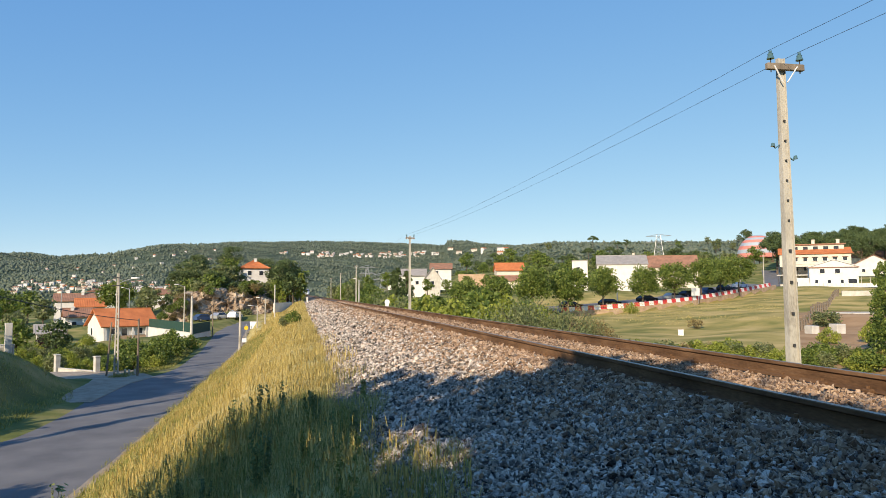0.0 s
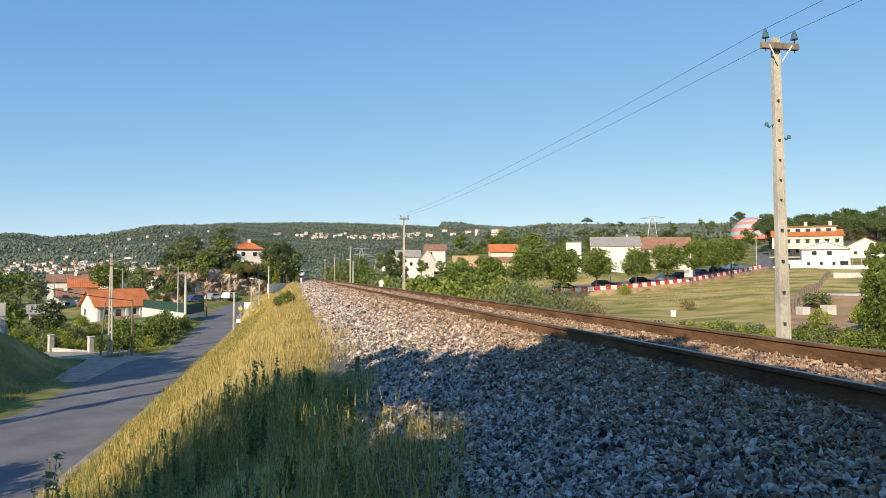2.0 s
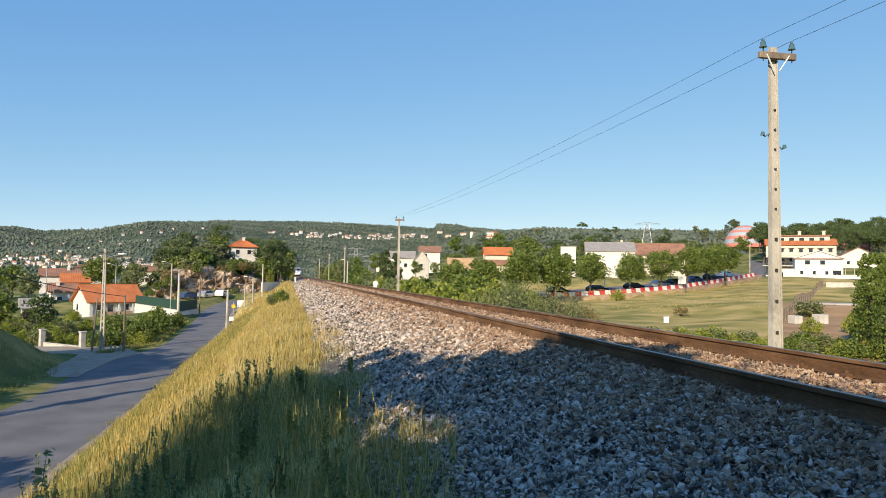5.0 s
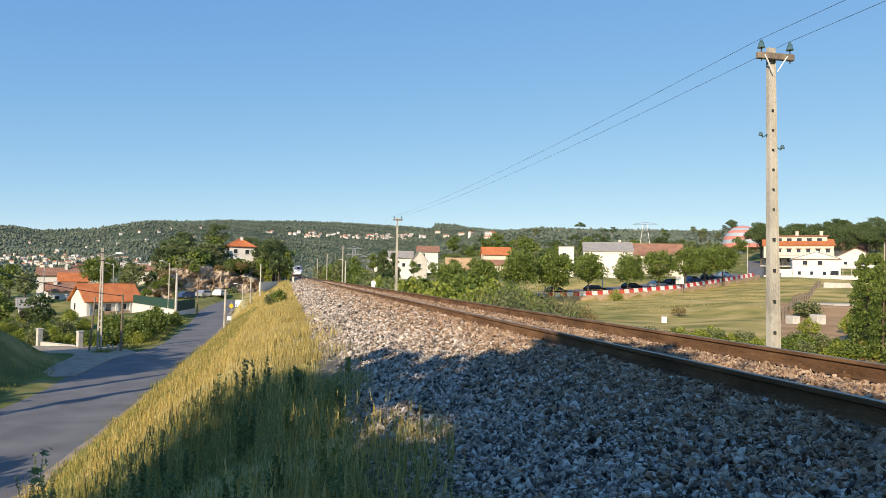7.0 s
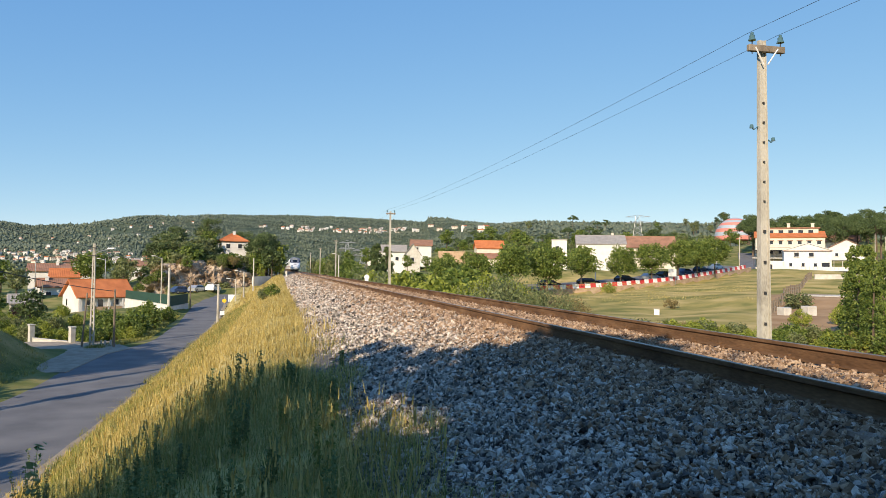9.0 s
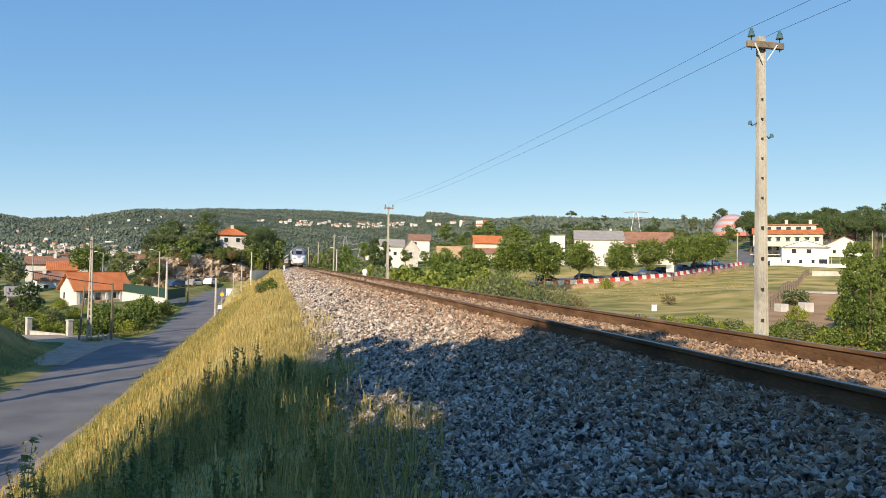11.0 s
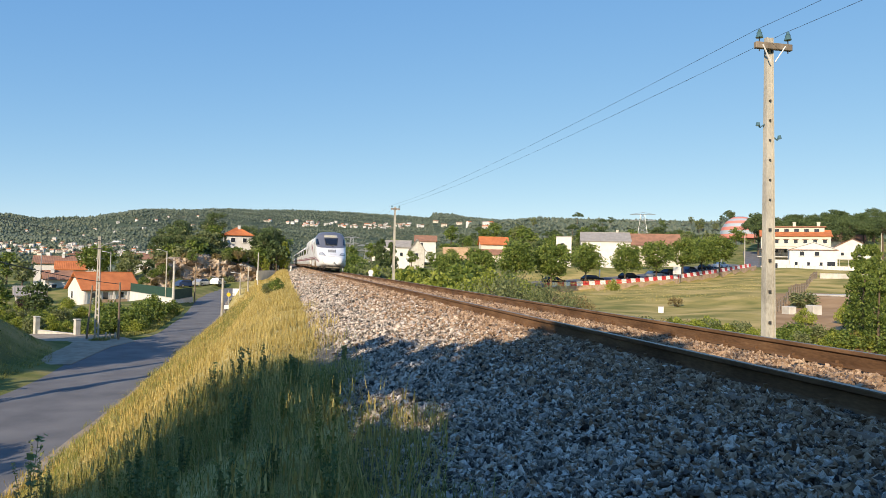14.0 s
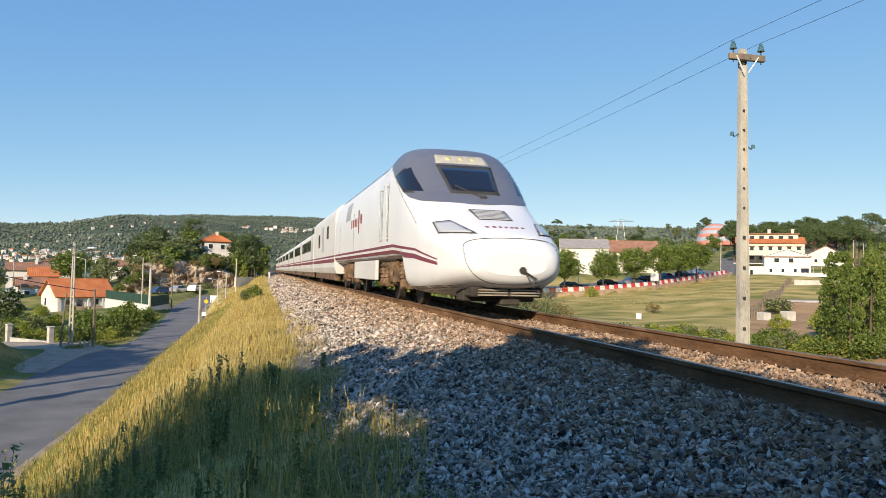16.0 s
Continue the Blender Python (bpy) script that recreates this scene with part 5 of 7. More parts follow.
def house(name, label, x, y, rot, L, D, zb, ze, zr, wall, roof, wins=(), style="gable", over=0.45, chimney=None, category="house"):
    """Front left corner at (x, y); local x runs along the front, y away from it. zb, ze, zr: base, eave and ridge heights."""
    h = thing(name, label, category, pose(x, y, zb, 0, 0, rot))
    e, r = ze - zb, zr - zb
    bm = bmesh.new()
    if style in ("gable", "gable_front"):
        if style == "gable":
            pts = [(0, 0), (D, 0), (D, e), (D / 2, r - 0.12), (0, e)]
            vs = [[bm.verts.new((xx, p[0], p[1])) for p in pts] for xx in (0, L)]
        else:
            pts = [(0, 0), (L, 0), (L, e), (L / 2, r - 0.12), (0, e)]
            vs = [[bm.verts.new((p[0], yy, p[1])) for p in pts] for yy in (0, D)]
        for k in range(5):
            bm.faces.new((vs[0][k], vs[0][(k + 1) % 5], vs[1][(k + 1) % 5], vs[1][k]))
        bm.faces.new(vs[0])
        bm.faces.new(vs[1])
    else:
        box(bm, 0, L, 0, D, 0, e)
    part("wall", bm, wall, h)
    # roof as thick slabs with rolls of tiles
    if style == "flat":
        part("roof", boxes((-over, L + over, -over, D + over, e, e + 0.25)), roof, h)
    else:
        bm = bmesh.new()
        th = 0.16

        def slab(a, b, c, d):
            """Corners: eave a-b, ridge c-d (c over b)."""
            up = (Vector(b) - Vector(a)).cross(Vector(d) - Vector(a)).normalized()
            if up.z < 0:
                up = -up
            n = 2 * max(2, int((Vector(b) - Vector(a)).length / 0.34))
            rows = []
            for q0, q1 in ((a, b), (d, c)):
                lo = [bm.verts.new(Vector(q0).lerp(Vector(q1), k / n)) for k in range(n + 1)]
                hi = [bm.verts.new(Vector(q0).lerp(Vector(q1), k / n) + up * (th + 0.035 * (k % 2))) for k in range(n + 1)]
                rows.append((lo, hi))
            (l0, h0), (l1, h1) = rows
            for k in range(n):
                bm.faces.new((h0[k], h0[k + 1], h1[k + 1], h1[k]))
                bm.faces.new((l0[k], l1[k], l1[k + 1], l0[k + 1]))
                bm.faces.new((l0[k], l0[k + 1], h0[k + 1], h0[k]))
                bm.faces.new((l1[k], h1[k], h1[k + 1], l1[k + 1]))
            for k in (0, n):
                bm.faces.new((l0[k], h0[k], h1[k], l1[k]))
        if style == "gable":
            k = (r - e) / (D / 2)
            slab((-over, -over, e - k * over), (L + over, -over, e - k * over), (L + over, D / 2, r), (-over, D / 2, r))
            slab((L + over, D + over, e - k * over), (-over, D + over, e - k * over), (-over, D / 2, r), (L + over, D / 2, r))
            tube(bm, (-over, D / 2, r + th), (L + over, D / 2, r + th), 0.14, n=6)
        elif style == "gable_front":
            k = (r - e) / (L / 2)
            slab((-over, D + over, e - k * over), (-over, -over, e - k * over), (L / 2, -over, r), (L / 2, D + over, r))
            slab((L + over, -over, e - k * over), (L + over, D + over, e - k * over), (L / 2, D + over, r), (L / 2, -over, r))
        else:
            i = min(L, D) / 2
            a, b, c, d = (-over, -over, e), (L + over, -over, e), (L + over, D + over, e), (-over, D + over, e)
            p, q = ((i, D / 2, r), (L - i, D / 2, r)) if L >= D else ((L / 2, i, r), (L / 2, D - i, r))
            if L >= D:
                slab(a, b, q, p), slab(c, d, p, q)
                slab(d, a, p, (p[0] + 0.01, p[1], p[2])), slab(b, c, (q[0] - 0.01, q[1], q[2]), q)
            else:
                slab(d, a, p, q), slab(b, c, q, p)
                slab(a, b, (p[0] + 0.01, p[1], p[2]), p), slab(c, d, (q[0] - 0.01, q[1], q[2]), q)
        part("roof", bm, roof, h)
    for wx, wz, ww, wh, face in wins:
        window_part(h, wx, wz, ww, wh, face, (L, D))
    if chimney:
        cx, cy, ch = chimney
        part("chimney", boxes((cx, cx + 0.6, cy, cy + 0.6, e, ch), (cx - 0.08, cx + 0.68, cy - 0.08, cy + 0.68, ch, ch + 0.12)), wall, h)
    return h


# orange roofed house in the garden
hm = house("house", "white house with bright orange tiled roof and front veranda", -31.2, 122.4, 34, 8.6, 7.0, -7.3, -4.2, -1.75, M_WHITE, M_TILE, [(1.0, 1.55, 1.0, 1.0, 0), (2.9, 0.6, 1.0, 2.0, 0), (5.4, 1.5, 1.0, 1.1, 0), (7.3, 1.5, 0.9, 1.1, 0), (4.6, 1.3, 0.8, 1.3, 1)], over=0.5)
part("veranda_floor", boxes((0.0, 8.8, -0.45, 0.0, 0.0, 0.55)), M_WALLCONC, hm)
for x in (0.1, 2.3, 4.6, 6.9, 8.6):
    part("veranda_post", boxes((x - 0.12, x + 0.12, -0.42, -0.2, 0.55, 2.85)), M_WHITE, hm)
part("veranda_wall", boxes((2.4, 4.5, -0.43, -0.33, 0.55, 1.35), (4.7, 6.8, -0.43, -0.33, 0.55, 1.35)), M_BROWNWALL, hm)
# valley houses
house("house", "white house with brown tiled roof among trees", -56.0, 177.5, 14, 8.5, 8, -7.5, -0.6, 0.9, M_WHITE, M_OLDTILE, [(1.2, 4.2, 1.0, 1.1, 0), (3.6, 4.2, 1.0, 1.1, 0), (6.0, 4.2, 1.0, 1.1, 0), (1.2, 1.5, 1.0, 1.1, 0)], chimney=(5.5, 3, 9.0))
house("house", "tall white house with brown hipped roof and loggia", -52.6, 192, 14, 6.4, 7, -6, 1.5, 2.6, M_WHITE, M_OLDTILE, [(0.4, 4.9, 2.3, 1.5, 0), (3.3, 4.9, 2.4, 1.5, 0), (0.8, 1.6, 1.2, 1.3, 0)], "hip")
house("house", "low house with bright orange roof", -47.4, 164, 14, 5.6, 6, -6.5, -1.7, -0.2, M_WHITE, M_TILE, [(1.0, 2.8, 1.0, 1.0, 0)])
house("house", "small house with grey brown roof", -44.0, 146, 20, 4.6, 6, -7, -3.4, -2.0, M_WHITE, M_OLDTILE, [(1.0, 1.7, 1.0, 1.0, 0)], chimney=(1, 2, 5.4))
house("house", "white cottage with dark brown roof", -41.5, 200, 12, 7, 7, -5, 0.9, 2.3, M_WHITE, M_OLDTILE, [(1, 3, 1, 1.2, 0), (4, 3, 1, 1.2, 0)], chimney=(5.5, 3, 8))
house("house", "low white annexe with brown roof", -35.3, 203, 12, 5.5, 6, -4.5, 1.0, 2.2, M_WHITE, M_OLDTILE, [(2, 3, 1, 1.2, 0)], chimney=(0.5, 2, 7))
house("house", "pale blue grey cottage below the trees", -37.5, 112, 20, 3.4, 4, -7.4, -4.8, -3.8, M_WALLCONC, M_GREYROOF, [(1, 1.2, 0.9, 1.0, 0)])
house("house", "white house with orange hipped roof on the knoll", -13.6, 176.8, 13, 6.2, 6, 3.4, 7.1, 9.2, M_WHITE, M_TILE, [(1, 2, 1.1, 1.2, 0), (3.8, 2, 1.1, 1.2, 0)], "hip", chimney=(3, 2, 6.2))
# beyond the track
house("house", "white two storey house with grey gabled roof", 29.9, 208.6, -12, 7.4, 8, -1.0, 6.3, 8.2, M_WHITE, M_GREYROOF, [(1.2, 4.5, 1.1, 1.2, 0), (4.4, 4.5, 1.1, 1.2, 0)])
house("house", "white gabled wing with grey roof", 36.9, 205.4, -12, 4.4, 9, -1.0, 5.6, 8.6, M_WALLCONC, M_GREYROOF, [(1.6, 4.4, 1.1, 1.2, 0)], "gable_front")
house("house", "white house with brown red roof", 43.5, 232, -12, 7, 8, 2.0, 9.2, 11.0, M_WHITE, M_OLDTILE, [(1.6, 5.4, 1.1, 1.2, 0)])
house("house", "cream house with orange tiled roof", 58, 201.5, -10, 8.2, 7, 1.8, 7.8, 9.9, M_CREAM, M_TILE, [(1.0, 3.2, 1.0, 1.2, 0), (5.6, 3.2, 1.0, 1.2, 0)])
house("house", "ochre stone outbuilding with brown roof", 55.4, 198, -10, 9.5, 5, 1.8, 4.6, 5.9, M_CREAM, M_OLDTILE, [(2.5, 0.7, 1.0, 1.2, 0)])
house("wall_ruin", "ochre rubble stone building without roof", 49.0, 214, -14, 8.5, 7, 1.0, 6.6, 6.6, M_BROWNWALL, M_BROWNWALL, [], "flat", 0.05, category="building")
house("warehouse", "large white plain building with grey roof", 69.0, 153.8, -23, 11.4, 11, 0.9, 7.5, 9.7, M_WHITE, M_GREYROOF, [(1.2, 0.9, 1.2, 1.4, 0), (8.6, 0.9, 1.2, 1.4, 0)], over=0.25, category="building")
house("house", "low white annexe beside the white building", 67.2, 165, -23, 3.8, 8, 1.2, 8.8, 8.8, M_WHITE, M_GREYROOF, [(1, 5, 1, 1.2, 0)], "flat", 0.1)
house("house", "long house with weathered red brown roof", 82.5, 169, -24, 19, 9, 2.0, 7.6, 10.4, M_CREAM, M_OLDTILE, [(2 + 2.8 * k, 3.4, 1.1, 1.3, 0) for k in range(6)], chimney=(3, 3, 9.3))
house("house", "cream house with brown roof behind street trees", 122, 222, -30, 8, 8, 5, 11.5, 13.6, M_CREAM, M_OLDTILE, [(1.5, 3.5, 1.1, 1.3, 0), (5, 3.5, 1.1, 1.3, 0)])
hotel = house("hotel", "long cream hotel building with terracotta tiled roof", 151.5, 197.5, -37, 20, 11, 2.4, 13.0, 14.9, M_CREAM, M_TILE, [(1.2 + 2.75 * k, 8.2, 1.3, 1.3, 0) for k in range(7)] + [(1.2 + 2.75 * k, 5.2, 1.3, 1.3, 0) for k in range(7)], chimney=(4, 5, 13.6), category="hotel")
part("penthouse", boxes((3, 18.5, 4, 9, 11.2, 13.6)), M_CREAM, hotel)
part("penthouse_roof", boxes((2.5, 19, 3.5, 9.5, 13.6, 13.95)), M_OLDTILE, hotel)
for k in range(5):
    part("penthouse_window", boxes((4 + 2.9 * k, 5.4 + 2.9 * k, 3.94, 4.02, 11.6, 13.1)), M_GLASS, hotel)
for x in (2.0, 9.5, 16.5):
    part("chimney", boxes((x, x + 0.9, 5.5, 6.4, 12.0, 15.2), (x - 0.1, x + 1.0, 5.4, 6.5, 15.2, 15.4)), M_CREAM, hotel)
part("cornice", boxes((-0.1, 20.1, -0.14, -0.02, 4.3, 4.55), (-0.1, 20.1, -0.14, -0.02, 7.3, 7.5)), M_CREAM, hotel)
for k in range(7):
    part("awning", boxes((1.0 + 2.75 * k, 2.7 + 2.75 * k, -0.5, -0.06, 9.45, 9.6)), M_OLDTILE, hotel)
part("terrace", boxes((-1, 10, -6, -0.1, 3.6, 3.9)), M_WALLCONC, hotel)
for k in range(6):
    part("terrace_post", boxes((-0.6 + 2 * k, -0.4 + 2 * k, -5.8, -5.6, 0, 6.2)), M_DARK, hotel)
part("terrace_canopy", boxes((-1, 10, -6, -0.1, 6.2, 6.35)), M_DARK, hotel)
lw = house("house", "white gabled house with wide balcony deck", 135.2, 164.5, -37, 11.5, 10, 1.5, 7.6, 9.5, M_WHITE, M_WHITE, [(2.4, 4.3, 1.3, 1.3, 0), (6.0, 4.3, 1.3, 1.3, 0), (1.2, 1.6, 0.9, 1.1, 0), (4.2, 1.6, 0.9, 1.1, 0), (7.2, 1.6, 0.9, 1.1, 0), (9.0, 1.2, 2.1, 1.7, 0)], "gable_front", 0.3)
part("balcony", boxes((-1.0, 16, -2.4, -0.06, 0.55, 0.85), (-1.0, 16, -2.4, -2.28, 0.85, 1.6)), M_WHITE, lw)
part("basement_wall", boxes((-0.5, 8, -1.9, -0.06, -1.6, 0.5)), M_CREAM, lw)
# solid dark panel stands in for the shade under the balcony deck
part("basement_shade_panel", boxes((8.2, 15.5, -1.2, -0.9, -1.6, 0.5)), M_DARK, lw)
for k in range(18):
    part("balustrade_post", boxes((-0.9 + 0.98 * k, -0.78 + 0.98 * k, -2.48, -2.41, 0.85, 1.72)), M_WALLCONC, lw)
part("roof_edge", boxes((-0.3, 11.8, -0.36, -0.30, 5.85, 6.05)), M_OLDTILE, lw)
part("shade_roof", boxes((11.6, 16, -2.4, 5, 3.4, 3.55)), M_WALLCONC, lw)
for x in (11.8, 13.8, 15.8):
    part("shade_post", boxes((x - 0.06, x + 0.06, -2.3, -2.18, 0.85, 3.4)), M_WALLCONC, lw)
part("annexe", boxes((-4.5, -0.05, 0.5, 7, 0, 3.2)), M_WHITE, lw)
part("annexe_window", boxes((-3.6, -2.9, 0.44, 0.52, 0.2, 2.2)), M_GLASS, lw)
house("house", "cream gabled house with red brown roof", 185.5, 204, -40, 11, 9, 5, 10.4, 13.3, M_WHITE, M_OLDTILE, [(2, 2.5, 1.1, 1.2, 0), (7, 2.5, 1.1, 1.2, 0)], "gable_front")
house("house", "house with brown tiled roof below the pines", 205, 228, -40, 12, 9, 8, 14, 16.5, M_CREAM, M_OLDTILE, [(2, 3, 1.1, 1.2, 0)])
house("house", "cream house half hidden by trees", 36, 292, -6, 6, 6, 2, 7.0, 8.2, M_WHITE, M_GREYROOF, [(2, 3, 1, 1.2, 0)])
house("house", "shaded white house behind the poplars", -4.5, 185, 5, 5, 6, -1, 4.2, 6, M_WHITE, M_OLDTILE, [(1.5, 2.8, 1, 1.2, 0)])


def build_far_houses():
    """Small white houses scattered over the hillsides, one shared pair of meshes a kind."""
    rg = random.Random(12)
    kinds = []
    for L, D, e, r, wm, rm in ((11, 9, 5.5, 7.5, M_WHITE, M_TILE), (9, 8, 6, 7.6, M_WHITE, M_OLDTILE), (16, 10, 5, 6.8, M_CREAM, M_OLDTILE), (12, 9, 7, 8.8, M_WHITE, M_GREYROOF)):
        bm = bmesh.new()
        pts = [(-D / 2, -8), (D / 2, -8), (D / 2, e), (0, r - 0.2), (-D / 2, e)]
        vs = [[bm.verts.new((x, p[0], p[1])) for p in pts] for x in (-L / 2, L / 2)]
        for k in range(5):
            bm.faces.new((vs[0][k], vs[0][(k + 1) % 5], vs[1][(k + 1) % 5], vs[1][k]))
        bm.faces.new(vs[0]), bm.faces.new(vs[1])
        bmesh.ops.recalc_face_normals(bm, faces=bm.faces[:])
        w = bpy.data.meshes.new("wall")
        bm.to_mesh(w), bm.free()
        w.materials.append(wm)
        bm = bmesh.new()
        for s in (-1, 1):
            p = [(-L / 2 - 0.4, s * (D / 2 + 0.5), e - 0.2), (L / 2 + 0.4, s * (D / 2 + 0.5), e - 0.2), (L / 2 + 0.4, 0, r), (-L / 2 - 0.4, 0, r)]
            lo = [bm.verts.new(q) for q in p]
            hi = [bm.verts.new((q[0], q[1], q[2] + 0.25)) for q in p]
            bm.faces.new(lo), bm.faces.new(hi)
            for k in range(4):
                bm.faces.new((lo[k], lo[(k + 1) % 4], hi[(k + 1) % 4], hi[k]))
        bmesh.ops.recalc_face_normals(bm, faces=bm.faces[:])
        rr = bpy.data.meshes.new("roof")
        bm.to_mesh(rr), bm.free()
        rr.materials.append(rm)
        win = mesh_np("window", [v for k in range(3) for v in ((-L / 2 + 1.5 + k * L / 3.4, -D / 2 - 0.05, 2.2), (-L / 2 + 2.9 + k * L / 3.4, -D / 2 - 0.05, 2.2), (-L / 2 + 2.9 + k * L / 3.4, -D / 2 - 0.05, 3.8), (-L / 2 + 1.5 + k * L / 3.4, -D / 2 - 0.05, 3.8))], np.arange(12).reshape(3, 4), M_GLASS)
        kinds.append((w, rr, win))
    # azimuth range, elevation range in degrees, nearest distance, count
    for a0, a1, e0, e1, r0, cnt, sc in ((-20, -7, 0.2, 1.1, 550, 95, 0.42), (-20, -8, 1.2, 2.6, 700, 9, 0.36), (1.5, 9.5, 3.0, 3.4, 900, 64, 0.62), (-2, 1, 3.15, 3.4, 900, 6, 0.75), (9.5, 17, 3.2, 3.7, 900, 12, 0.8), (-14, -3, 2.2, 3.5, 900, 8, 0.45)):
        for _ in range(cnt):
            az, el = radians(rg.uniform(a0, a1)), rg.uniform(e0, e1)
            rs = np.arange(r0, 2900, 10.0)
            z = gz(rs * math.sin(az), rs * math.cos(az))
            hit = np.where(np.degrees(np.arctan2(z + 2, rs)) >= el)[0]
            if not len(hit):
                continue
            r, zz = rs[hit[0]], z[hit[0]]
            k = rg.randrange(4)
            h = thing("far_house", ("white house with orange roof", "white house with brown roof", "long cream house with brown roof", "white house with grey roof")[k] + " on the distant hillside", "house", pose(r * math.sin(az), r * math.cos(az), zz + 0.8, 0, 0, rg.uniform(-35, 35)), "hillside village")
            h.scale = (sc, sc, sc)
            for nm, me in zip(("wall", "roof", "window"), kinds[k]):
                child(new(nm, me), h)


build_far_houses()


# striped dome
def build_dome():
    d = thing("striped_dome", "large dome tent with red and grey blue bands", "dome", pose(267, 367, 21.5, 0, 0, 0))
    R, H = 11.6, 13.5
    mats = (mat("faded red membrane", [(0.55, 0.19, 0.15), (0.62, 0.25, 0.2)], 0.7, 1, 9, 0.05), mat("grey blue membrane", [(0.30, 0.36, 0.42), (0.38, 0.43, 0.48)], 0.7, 1, 9, 0.05))
    for k in range(9):
        a0, a1 = k / 9 * math.pi / 2, (k + 1) / 9 * math.pi / 2
        bm = bmesh.new()
        rings = []
        for a in np.linspace(a0, a1, 4):
            rings.append([bm.verts.new((R * math.cos(a) * math.cos(t), R * math.cos(a) * math.sin(t), H * math.sin(a))) for t in np.linspace(0, 2 * math.pi, 40, endpoint=False)])
        for p, q in zip(rings, rings[1:]):
            for i in range(40):
                bm.faces.new((p[i], p[(i + 1) % 40], q[(i + 1) % 40], q[i]))
        part("band", bm, mats[k % 2], d, smooth=True)


build_dome()


M_INSUL = glass_mat("teal insulator glass", (0.07, 0.14, 0.16), 0.08)


# ---------------- poles, wires, masts ----------------
def telegraph_pole(x, y, zb, zt, label, lean=0.0, detail=True):
    p = thing("telegraph_pole", label, "utility pole", pose(x, y, zb, 0, lean, 0), "telegraph poles")
    h = zt - zb
    bm = bmesh.new()
    # H section shaft, tapered, with recessed webs
    def sect(z, w):
        t = w * 0.24
        return [(-w, -t * 2.2), (-w, t * 2.2), (-w + t, t * 2.2), (-w + t, t), (w - t, t), (w - t, t * 2.2), (w, t * 2.2), (w, -t * 2.2), (w - t, -t * 2.2), (w - t, -t), (-w + t, -t), (-w + t, -t * 2.2)], z
    rings = []
    for z, w in ((0, 0.132), (h, 0.078)):
        pts, zz = sect(z, w)
        rings.append([bm.verts.new((a * 0.95, b * 1.1, zz)) for a, b in pts])
    n = len(rings[0])
    for i in range(n):
        bm.faces.new((rings[0][i], rings[0][(i + 1) % n], rings[1][(i + 1) % n], rings[1][i]))
    bm.faces.new(rings[0]), bm.faces.new(rings[1])
    part("shaft", bm, M_CONC, p)
    z = 0.6
    k = 0
    while detail and z < h - 1:
        s = 0.03 if z < 3.6 else 0.018
        part("bolt_hole", boxes((-s * 0.8, s * 0.8, -0.064, -0.02, z, z + s * 2)), M_DARK, p)
        z += 0.62 if z < 3.6 else 0.4
        k += 1
    part("crossarm", boxes((-0.40, 0.44, -0.15, -0.06, h - 0.27, h - 0.14), bevel=0.01), M_WOOD, p, "weathered timber crossarm")
    for s in (-1, 1):
        part("brace", tubes((Vector((0.26 * s, -0.16, h - 0.2)), Vector((0.05 * s, -0.12, h - 0.52)), 0.014), n=5), M_WPLAST, p)
        ix = -0.30 if s < 0 else 0.36
        part("insulator_pin", tubes((Vector((ix, -0.105, h - 0.32)), Vector((ix, -0.105, h - 0.02)), 0.012), n=6), M_DARK, p)
        bm = tubes((Vector((ix, -0.105, h - 0.05)), Vector((ix, -0.105, h + 0.0)), 0.075, 0.06), (Vector((ix, -0.105, h + 0.0)), Vector((ix, -0.105, h + 0.05)), 0.05, 0.055), (Vector((ix, -0.105, h + 0.05)), Vector((ix, -0.105, h + 0.11)), 0.035, 0.03), n=12)
        part("insulator", bm, M_INSUL, p, "dark teal glass bell insulator")
    if detail:
        for s, z in ((-1, h - 1.78), (1, h - 2.02)):
            bm = tubes((Vector((s * 0.10, 0, z + 0.02)), Vector((s * 0.2, 0, z - 0.05)), 0.012), (Vector((s * 0.2, 0, z - 0.05)), Vector((s * 0.25, 0, z + 0.0)), 0.012), n=6)
            tube(bm, (s * 0.25, 0, z - 0.02), (s * 0.25, 0, z + 0.05), 0.045, 0.03, n=10)
            part("hook_insulator", bm, M_INSUL, p, "small side insulator on a bent hook")
    return p


telegraph_pole(9.53, 12.15, -1.5, 5.5, "tall pale concrete telegraph pole with timber crossarm and two insulators", -0.6)
POLES = [(9.7, 62.0, 6.0), (9.75, 123.5, 5.9), (9.8, 172, 5.9), (9.8, 225, 5.9)]
for x, y, zt in POLES:
    telegraph_pole(x, y, -1.6, zt, "pale concrete telegraph pole with crossarm beside the track", 0, False)


def wire(name, label, pts, r=0.011, sag=0.0, mat_=None):
    bm = bmesh.new()
    line = []
    for a, b in zip(pts, pts[1:]):
        a, b = Vector(a), Vector(b)
        line += [a.lerp(b, k / 24) - Vector((0, 0, sag * 4 * (k / 24) * (1 - k / 24))) for k in range(0 if not line else 1, 25)]
    rings = []
    for k, c in enumerate(line):
        d = (line[min(k + 1, len(line) - 1)] - line[max(k - 1, 0)]).normalized()
        u = d.cross(Vector((0, 0, 1))).normalized()
        v = u.cross(d)
        rings.append([bm.verts.new(c + q * r) for q in (u, v, -u, -v)])
    for p, q in zip(rings, rings[1:]):
        for i in range(4):
            bm.faces.new((p[i], p[(i + 1) % 4], q[(i + 1) % 4], q[i]))
    bm.faces.new(rings[0])
    bm.faces.new(rings[-1])
    return tagged(part(name, bm, mat_ or M_DARK, None), label, "wire")


